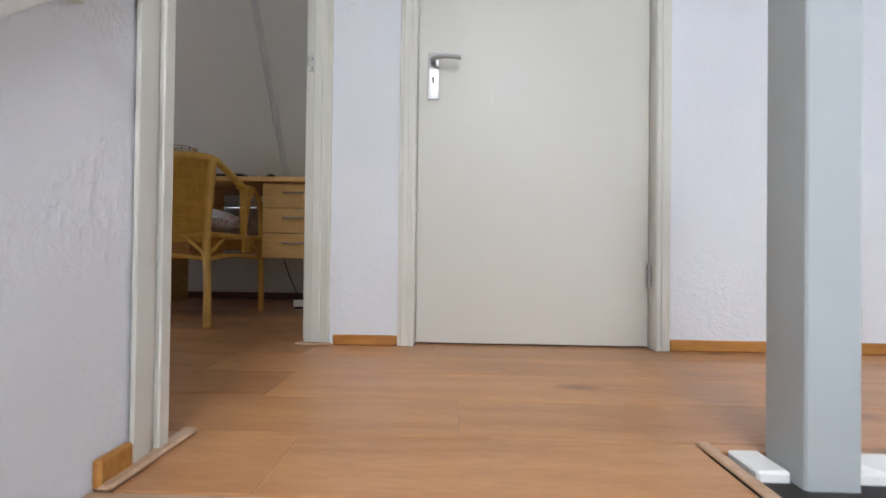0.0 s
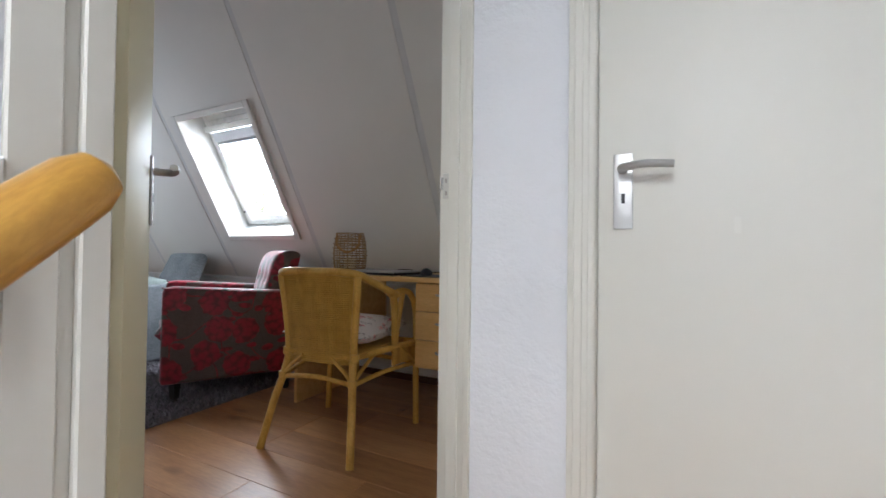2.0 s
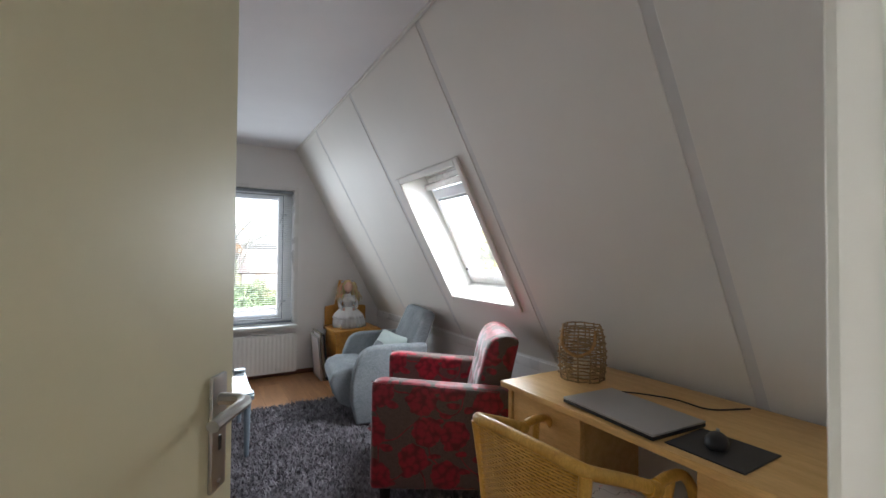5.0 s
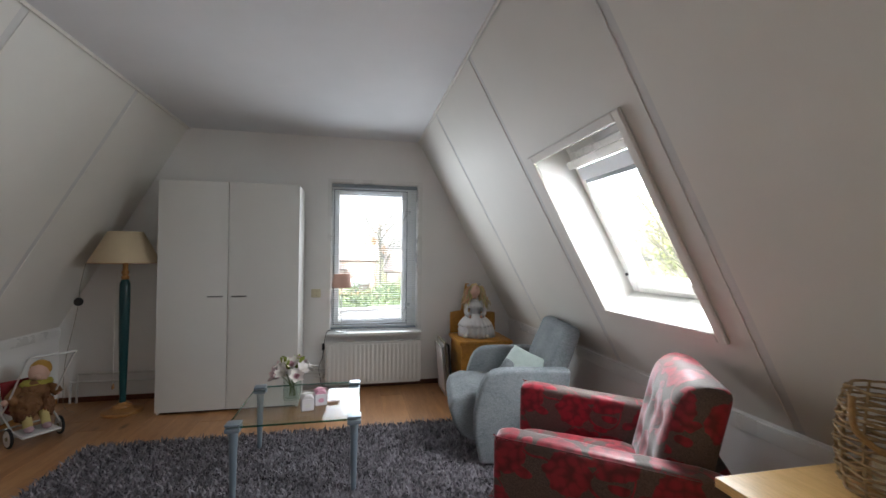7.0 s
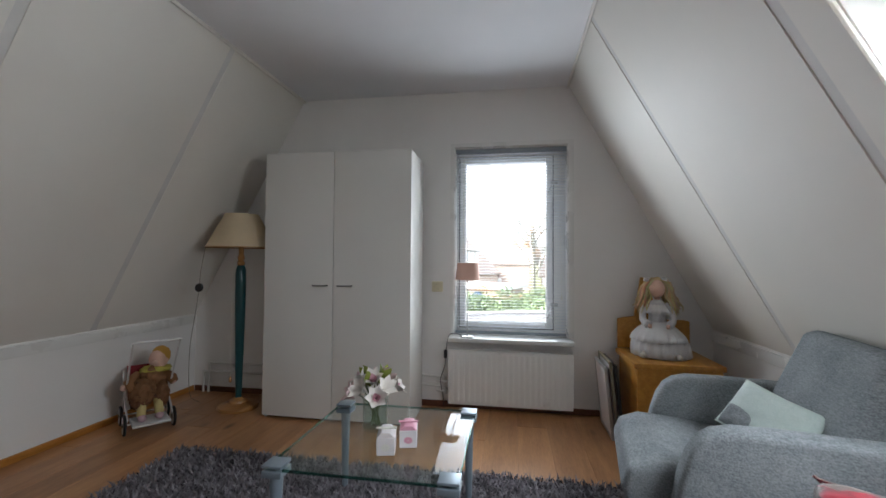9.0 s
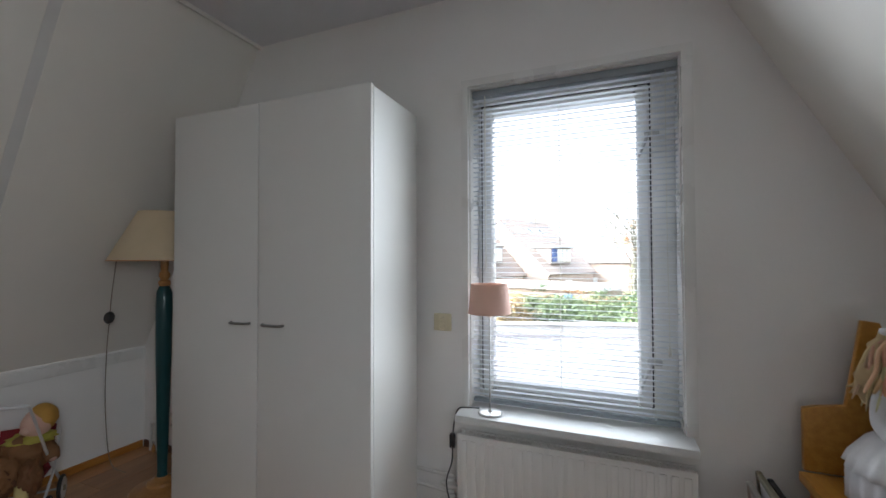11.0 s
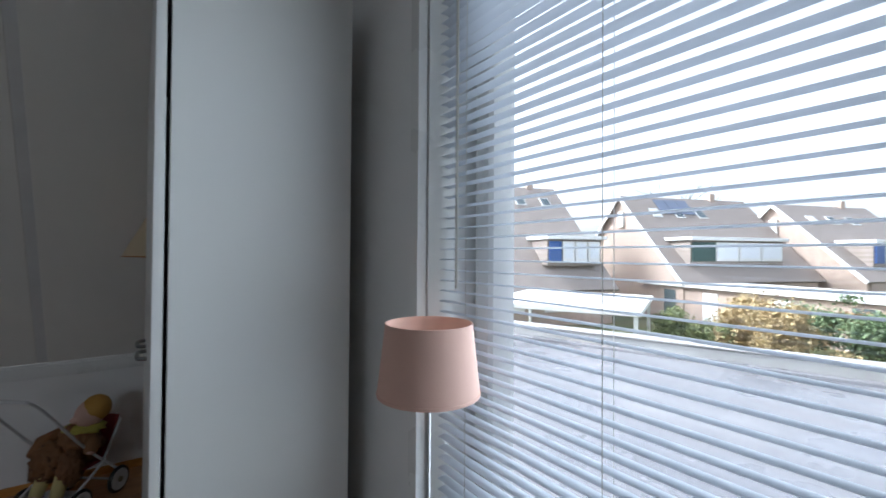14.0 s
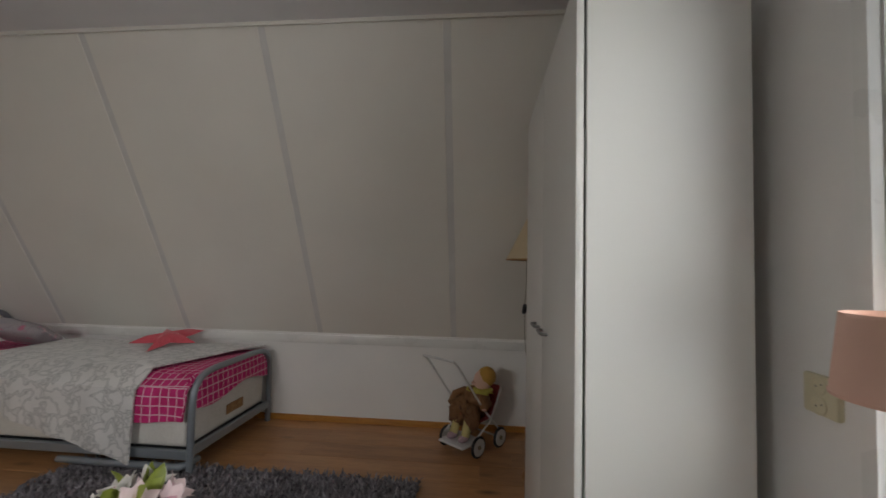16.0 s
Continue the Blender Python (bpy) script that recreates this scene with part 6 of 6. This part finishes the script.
part("upstand", box(-0.30, 0.0, -14, 14, -0.3, 0.22, 0.02), M_CONC, edge)
part("coping", box(-0.33, 0.03, -14, 14, 0.22, 0.25, 0.008), M_CONC, edge)
part("skirt", box(0.0, 0.16, -14, 14, -0.02, 0.05, 0.01), M_FLATROOF, edge)
structure("facade_below", boxes((-0.25, 8.9, -13.9, 13.9, G, -0.75)), M_CONC, "plain wall under the flat roof", "wall").matrix_world = EDGE

M_BRICK = plain("orange_brown_brick", (0.44, 0.35, 0.29), 0.85, vary=0.14, scale=3)
M_TILE, n, l, b = material("brown_roof_tile", 0.75)
v = coords(n, l)
wv = n.new("ShaderNodeTexWave"); wv.bands_direction = "Z"; wv.inputs["Scale"].default_value = 1.0
l.new(v, wv.inputs["Vector"])
l.new(mixed(n, l, 0.35, ramp(n, l, noise_tex(n, l, v, 1.4, 5), ((0.3, (0.22, 0.185, 0.16)), (0.7, (0.34, 0.29, 0.255)))), ramp(n, l, wv.outputs["Fac"], ((0.2, (0.15, 0.125, 0.105)), (0.6, (0.36, 0.31, 0.275)))), "MIX"), b.inputs["Base Color"])
M_WINDARK = plain("dark_window_reflection", (0.10, 0.13, 0.14), 0.08)
M_WHITEPAINT = plain("white_outdoor_paint", (0.74, 0.74, 0.72), 0.5)
# base blue raised to carry the sky's reflection in the panels
M_SOLAR = plain("sky_reflecting_solar_panel", (0.15, 0.18, 0.25), 0.15)
M_TEALPANEL = plain("dark_green_painted_panel", (0.03, 0.07, 0.06), 0.45)
M_BLUE = plain("blue_painted_panel", (0.03, 0.09, 0.28), 0.45)


def row_house(label, x, y, turn, length, half, ridge, eave, dormer, solar, panel):
    """A steep-roofed brick house; its ridge runs from the front gable along local x."""
    h = thing("house", label, "house", pose(x, y, 0, 0, 0, turn), "row of brick houses behind the gardens")
    bm = bmesh.new()
    for xx in (0.15, length - 0.15):
        a = [bm.verts.new((xx + d, yy, zz)) for d in (0, 0.25 if xx < 1 else -0.25) for yy, zz in ((-half, G), (half, G), (half, eave), (0, ridge - 0.1), (-half, eave))]
        bm.faces.new(a[:5]); bm.faces.new(a[5:][::-1])
        for i in range(5):
            bm.faces.new((a[i], a[(i + 1) % 5], a[5 + (i + 1) % 5], a[5 + i]))
    for s in (-half, half):
        bm_box(bm, 0.4, length - 0.4, s - 0.12, s + 0.12, G, eave)
    bmesh.ops.recalc_face_normals(bm, faces=bm.faces)
    part("wall", bm, M_BRICK, h, smooth=0)
    ang = math.degrees(math.atan2(ridge - eave, half))
    span = math.hypot(ridge - eave, half) + 0.35
    for s in (1, -1):
        rf = part("roof", box(-0.15, length + 0.15, 0, span, -0.06, 0.10, 0.02), M_TILE, h)
        rf.matrix_basis = pose(0, 0, ridge) @ (pose(0, 0, 0, -ang, 0, 0) if s > 0 else pose(0, 0, 0, ang, 0, 0) @ Matrix.Diagonal((1, -1, 1, 1)))
        part("verge_board", box(-0.22, -0.15, 0, span, -0.14, 0.13, 0.01), M_WHITEPAINT, rf)
        if s < 0:
            for q in range(3):
                x0 = 1.6 + q * 2.1
                wn = part("roof_window", box(x0, x0 + 0.8, 1.5, 2.5, 0.10, 0.17, 0.02), M_WHITEPAINT, rf)
                part("pane", box(x0 + 0.08, x0 + 0.72, 1.58, 2.42, 0.172, 0.18, 0), M_WINDARK if q else M_WHITEPAINT, wn)
            if solar:
                for q in range(solar):
                    part("solar_panel", box(2.6 + q * 1.05, 3.6 + q * 1.05, 0.4, 2.1, 0.14, 0.18, 0), M_SOLAR, rf)
    if dormer:
        zc = eave + (ridge - eave) * 0.30
        d0, d1 = dormer
        dm = part("dormer", box(d0, d1, -half * 0.92, -half * 0.42, zc - 0.9, zc + 0.75, 0.02), M_TILE, h)
        part("dormer_fascia", box(d0 - 0.2, d1 + 0.2, -half * 0.97, -half * 0.38, zc + 0.75, zc + 0.98, 0.02), M_WHITEPAINT, dm)
        for q in range(4):
            x0 = d0 + 0.1 + q * (d1 - d0 - 0.2) / 4
            wn = part("dormer_window", box(x0, x0 + (d1 - d0 - 0.6) / 4, -half * 0.94, -half * 0.92, zc - 0.65, zc + 0.62, 0.01), panel if q == 0 else M_WHITEPAINT, dm)
            if q:
                part("pane", box(x0 + 0.12, x0 + (d1 - d0 - 0.6) / 4 - 0.12, -half * 0.945, -half * 0.94, zc - 0.45, zc + 0.5, 0), M_SLAT, wn)
    part("gable_window", box(-0.02, 0.16, -0.3, 0.3, ridge - 2.4, ridge - 1.2, 0.01), M_WHITEPAINT, h)
    for q in (-0.5, 0.4):
        part("ground_window", box(length * 0.2 + q * 3, length * 0.2 + q * 3 + 1.4, -half - 0.16, -half - 0.1, -2.2, -1.0, 0.02), M_WHITEPAINT, h)
    part("chimney", box(length * 0.7, length * 0.7 + 0.5, -0.3, 0.3, ridge - 0.3, ridge + 0.55, 0.02), M_BRICK, h)
    return h


row_house("brick house with steep brown roof and blue dormer panel", -24.6, -23.3, 158, 7.6, 8.0, 6.6, -0.7, (3.3, 7.1), 0, M_BLUE)
row_house("brick gabled house with solar panels and white dormer", -35.0, -16.4, 158, 12, 6.0, 5.9, -0.3, (1.2, 9.2), 3, M_TEALPANEL)
row_house("brick gabled house with steep brown tiled roof", -45.4, -9.5, 158, 10, 6.0, 5.4, -0.2, (1.6, 5.6), 0, M_BLUE)
row_house("distant long brick house with brown roof", -58.0, -3.8, 88, 7.8, 4.5, 3.2, 0.8, None, 0, M_BLUE)
row_house("distant brick house behind the orange tree", -60.0, 5.4, 84, 9, 3.4, 2.0, -0.7, None, 0, M_BLUE)

carport = thing("carport", "white flat carport roof on posts in a garden", "carport", pose(-20.5, -10.2, -0.3, 0, 0, 24))
part("roof", box(-3.5, 3.5, -3.2, 3.2, -0.62, -0.42, 0.02), M_WHITEPAINT, carport)
for x in (-3.3, 3.3):
    for y in (-3.0, 3.0):
        part("post", box(x - 0.07, x + 0.07, y - 0.07, y + 0.07, G, -0.62, 0.01), M_WHITEPAINT, carport)
garage = thing("garage_row", "low brick outbuildings with white flat roofs", "outbuilding", pose(-33, -5.0, 0, 0, 0, 70))
part("wall", box(-9, 7, -2, 2, G, -0.75, 0.02), M_BRICK, garage)
part("roof", box(-9.3, 7.3, -2.3, 2.3, -0.75, -0.5, 0.02), M_WHITEPAINT, garage)
for x in (-7, -4, 0, 3.5):
    part("door", box(x, x + 1.0, -2.06, -1.98, G, -1.0, 0.01), M_WINDARK if x % 2 else M_WHITEPAINT, garage)


def leaf_cloud(count, centre, size, leaf, seed):
    """Many small leaves inside uneven clumps."""
    r = np.random.RandomState(seed)
    clumps = r.normal(0, 0.42, (max(8, count // 160), 3))
    p = clumps[r.randint(0, len(clumps), count)] + r.normal(0, 0.14, (count, 3))
    p = p * np.array(size) + np.array(centre)
    a, bb = r.normal(0, 1, (count, 3)), r.normal(0, 1, (count, 3))
    a /= np.linalg.norm(a, axis=1)[:, None]
    bb /= np.linalg.norm(bb, axis=1)[:, None]
    a, bb = a * leaf * r.uniform(0.6, 1.3, (count, 1)), bb * leaf * 0.6
    vs = np.stack([p - a, p + bb, p + a, p - bb], 1).reshape(-1, 3)
    me = bpy.data.meshes.new("leaves")
    me.from_pydata(vs.tolist(), [], [(i, i + 1, i + 2, i + 3) for i in range(0, 4 * count, 4)])
    return me


def leaf_material(name, dark, light):
    m, n, l, b = material(name, 0.7)
    g = n.new("ShaderNodeNewGeometry")
    l.new(ramp(n, l, g.outputs["Random Per Island"], ((0, dark), (1, light))), b.inputs["Base Color"])
    return m


M_HEDGE = leaf_material("green_hedge_leaves", (0.07, 0.115, 0.055), (0.20, 0.27, 0.13))
M_BRONZE = leaf_material("orange_brown_hedge_leaves", (0.22, 0.12, 0.05), (0.40, 0.25, 0.11))
M_STRAW = leaf_material("pale_straw_grass", (0.34, 0.25, 0.12), (0.52, 0.42, 0.23))
M_LIME = leaf_material("fresh_lime_leaves", (0.16, 0.19, 0.08), (0.30, 0.34, 0.15))
M_BARK = wood("grey_brown_bark", (0.10, 0.10, 0.08), (0.18, 0.175, 0.14), 0.9, (6, 6, 1))
def shrub(name, label, cat, centre, size, mat_l, leaf, count, seed):
    t = thing(name, label, cat, pose(centre[0], centre[1], G))
    part("stem", rod([(0, 0, 0), (0.05, 0, (centre[2] - G) * 0.8)], 0.05, 6), M_BARK, t)
    me = leaf_cloud(count, (0, 0, centre[2] - G), size, leaf, seed)
    me.materials.append(mat_l)
    ob = new("foliage", me)
    ob.parent = t
    return t
for k, (x, y, sx, sy, top, mt, lab) in enumerate((
        (-24.5, 1.8, 1.2, 1.9, -1.0, M_HEDGE, "dense clipped green garden hedge"), (-25.5, -0.6, 1.2, 1.9, -0.95, M_HEDGE, "dense clipped green garden hedge"),
        (-21.0, 3.6, 1.2, 1.7, -0.9, M_HEDGE, "dense clipped green garden hedge"), (-23.5, -3.2, 1.0, 1.3, -0.85, M_STRAW, "pale straw coloured ornamental grass"),
        (-25.0, -5.2, 1.2, 1.5, -0.9, M_STRAW, "pale straw coloured leafy winter shrub"), (-22.5, -6.2, 0.8, 1.0, -1.4, M_LIME, "fresh lime green garden shrub"),
        (-27.0, 0.4, 1.2, 2.6, -1.1, M_BRONZE, "orange-brown clipped beech hedge"), (-27.5, -3.4, 1.0, 1.8, -0.9, M_HEDGE, "dark green garden hedge"),
        (-30.0, 3.5, 1.3, 2.2, -0.8, M_HEDGE, "dark green garden hedge"), (-19.0, 4.8, 0.8, 1.2, -1.4, M_STRAW, "dry pale garden grass"))):
    shrub("hedge" if "hedge" in lab else "shrub", lab, "hedge" if "hedge" in lab else "shrub", (x, y, (G + top) / 2 + 0.25), (sx, sy, (top - G) * 0.55), mt, 0.085, 6500, 20 + k)
fence = thing("garden_fence", "weathered wooden garden fence of boards", "fence", pose(-19.0, 5.5, G, 0, 0, 100))
for k in range(16):
    part("board", box(-3.2 + k * 0.4, -2.86 + k * 0.4, -0.012, 0.012, 0.05, 1.55, 0.004), M_TRIM, fence)
for k in range(4):
    part("post", box(-3.3 + k * 2.1, -3.2 + k * 2.1, -0.06, 0.06, 0, 1.7, 0.01), M_BARK, fence)
for k, (x, y) in enumerate(((-29.5, -0.7), (-29.8, 0.9))):
    tub = thing("garden_barrel", "round blue plastic garden barrel", "barrel", pose(x, y, G))
    part("body", lathe([(0.35, 0), (0.45, 0.5), (0.46, 1.2), (0.42, 1.9), (0.3, 2.05)], 18), M_BLUE, tub)
    part("lid", lathe([(0.32, 2.05), (0.34, 2.10), (0.1, 2.15)], 18), M_BLACK, tub)


def bare_tree(name, label, x, y, height, spread, seed, leaves=None, count=0, leaf=0.09, crown=(1, 1, 1)):
    """Tapered trunk, forking limbs and many twigs."""
    r = random.Random(seed)
    t = thing(name, label, "tree", pose(x, y, G))
    trunk, limbs = bmesh.new(), bmesh.new()
    tube(trunk, smooth_path([(0, 0, 0), (0.05, 0.03, height * 0.25), (-0.04, 0.06, height * 0.5), (0.02, 0, height * 0.78)], 3), [height * 0.022 * (1 - 0.075 * k) for k in range(10)], 8)
    def grow(p, d, length, rad, depth):
        q = p + d * length
        mid = p + d * length * 0.5 + Vector((r.uniform(-1, 1), r.uniform(-1, 1), r.uniform(-1, 1))) * length * 0.07
        tube(limbs, [p, mid, q], [rad, rad * 0.8, rad * 0.55], 5)
        if depth:
            for _ in range(3 if depth > 1 else 4):
                grow(p.lerp(q, r.uniform(0.45, 1.0)), (d + Vector((r.uniform(-1, 1), r.uniform(-1, 1), r.uniform(-0.35, 0.8))) * 0.75).normalized(), length * r.uniform(0.5, 0.75), rad * 0.5, depth - 1)
    for k in range(9):
        a = k * 2.4 + r.random()
        z = height * (0.30 + 0.05 * k)
        grow(Vector((0, 0, z)), Vector((math.cos(a) * spread, math.sin(a) * spread, 0.8)).normalized(), height * r.uniform(0.20, 0.32), height * 0.007, 3)
    part("trunk", trunk, M_BARK, t)
    part("limbs", limbs, M_BARK, t)
    if leaves:
        me = leaf_cloud(count, (0, 0, height * 0.62), (height * 0.5 * crown[0], height * 0.5 * crown[1], height * 0.4 * crown[2]), leaf, seed)
        me.materials.append(leaves)
        ob = new("crown", me)
        ob.parent = t
    return t
bare_tree("garden_tree", "bare garden tree with orange lower leaves", -37.0, 3.2, 9.0, 0.6, 5, M_BRONZE, 420, 0.08, (0.30, 0.30, 0.35))
bare_tree("garden_tree", "tall bare winter tree behind the roofs", -60.0, -22.0, 13.0, 0.8, 8)
bare_tree("garden_tree", "bare branched tree with sparse green leaves outside the skylight", -11.0, 11.0, 8.0, 0.8, 14, M_LIME, 3600, 0.06, (0.75, 0.75, 0.9))
bare_tree("garden_tree", "bare branched tree with sparse green leaves outside the skylight", -15.5, 15.0, 8.0, 0.8, 19, M_LIME, 3600, 0.07, (0.8, 0.8, 0.9))

# ---- lamps of the openings: daylight coming in ----
window_light("window_daylight", look((-4.952, 1.43, 1.265), (0, 1.43, 1.12)), 0.74, 1.34, 3.2, (0.88, 0.95, 1.0), 145)
window_light("window_daylight_behind_blind", look((-5.045, (PY0 + PY1) / 2, 1.265), (0, (PY0 + PY1) / 2, 1.0)), PY1 - PY0 - 0.01, 1.22, 0.75, (0.86, 0.94, 1.0))
window_light("skylight_daylight", SLOPE_R @ pose((H0 + H1) / 2, (S0 + S1) / 2, 0.29, -20, 0, 0), H1 - H0 - 0.10, 0.72, 9.0, (0.92, 0.97, 1.0))

# ---- floor boards ----
floor = structure("floor", boxes((XW, XN, YL, YR, -0.012, -0.009)), M_DARK, "warm oak laminate floor boards", "floor")
rng = random.Random(21)
def plank(x0, x1, y0, y1):
    bm = bmesh.new()
    w, h, c = x1 - x0, y1 - y0, 0.0022
    lo = [bm.verts.new(p) for p in ((0, 0, -0.008), (w, 0, -0.008), (w, h, -0.008), (0, h, -0.008))]
    mid = [bm.verts.new(p) for p in ((0, 0, -0.0015), (w, 0, -0.0015), (w, h, -0.0015), (0, h, -0.0015))]
    up = [bm.verts.new(p) for p in ((c, c, 0), (w - c, c, 0), (w - c, h - c, 0), (c, h - c, 0))]
    for a, b in ((lo, mid), (mid, up)):
        for i in range(4):
            bm.faces.new((a[i], a[(i + 1) % 4], b[(i + 1) % 4], b[i]))
    bm.faces.new(up)
    ob = part("plank", bm, M_PLANK, floor, smooth=0)
    ob.matrix_basis = pose(x0, y0, 0)
y = YL - 0.06
while y < YR:
    ya, yb = max(y, YL), min(y + 0.197, YR)
    x = XW - rng.uniform(0, 1.25)
    end = XN if yb <= 0.53 or ya >= YD else XE
    while x < end:
        xa, xb = max(x, XW), min(x + 1.285, end)
        if xb - xa > 0.02:
            if ya < YD < yb and xb > XL:
                plank(xa, min(xb, XL), ya, yb) if xa < XL - 0.02 else None
                plank(max(xa, XL), xb, ya, YD + 0.06)
            elif ya < 0.49 < yb and xb > XL:
                if xa < XL - 0.1:
                    plank(xa, XL - 0.1, ya, yb)
                plank(max(xa, XL), min(xb, 0.612), 0.49, yb) if max(xa, XL) < 0.6 else None
            elif ya < 0.68 and xb > 0.64 and ya >= 0.49:
                if xa < 0.61:
                    plank(xa, 0.612, ya, yb)
                if yb > 0.68:
                    plank(max(xa, 0.612), xb, 0.676, yb)
            else:
                plank(xa, xb, ya, yb)
        x += 1.285
    y += 0.197
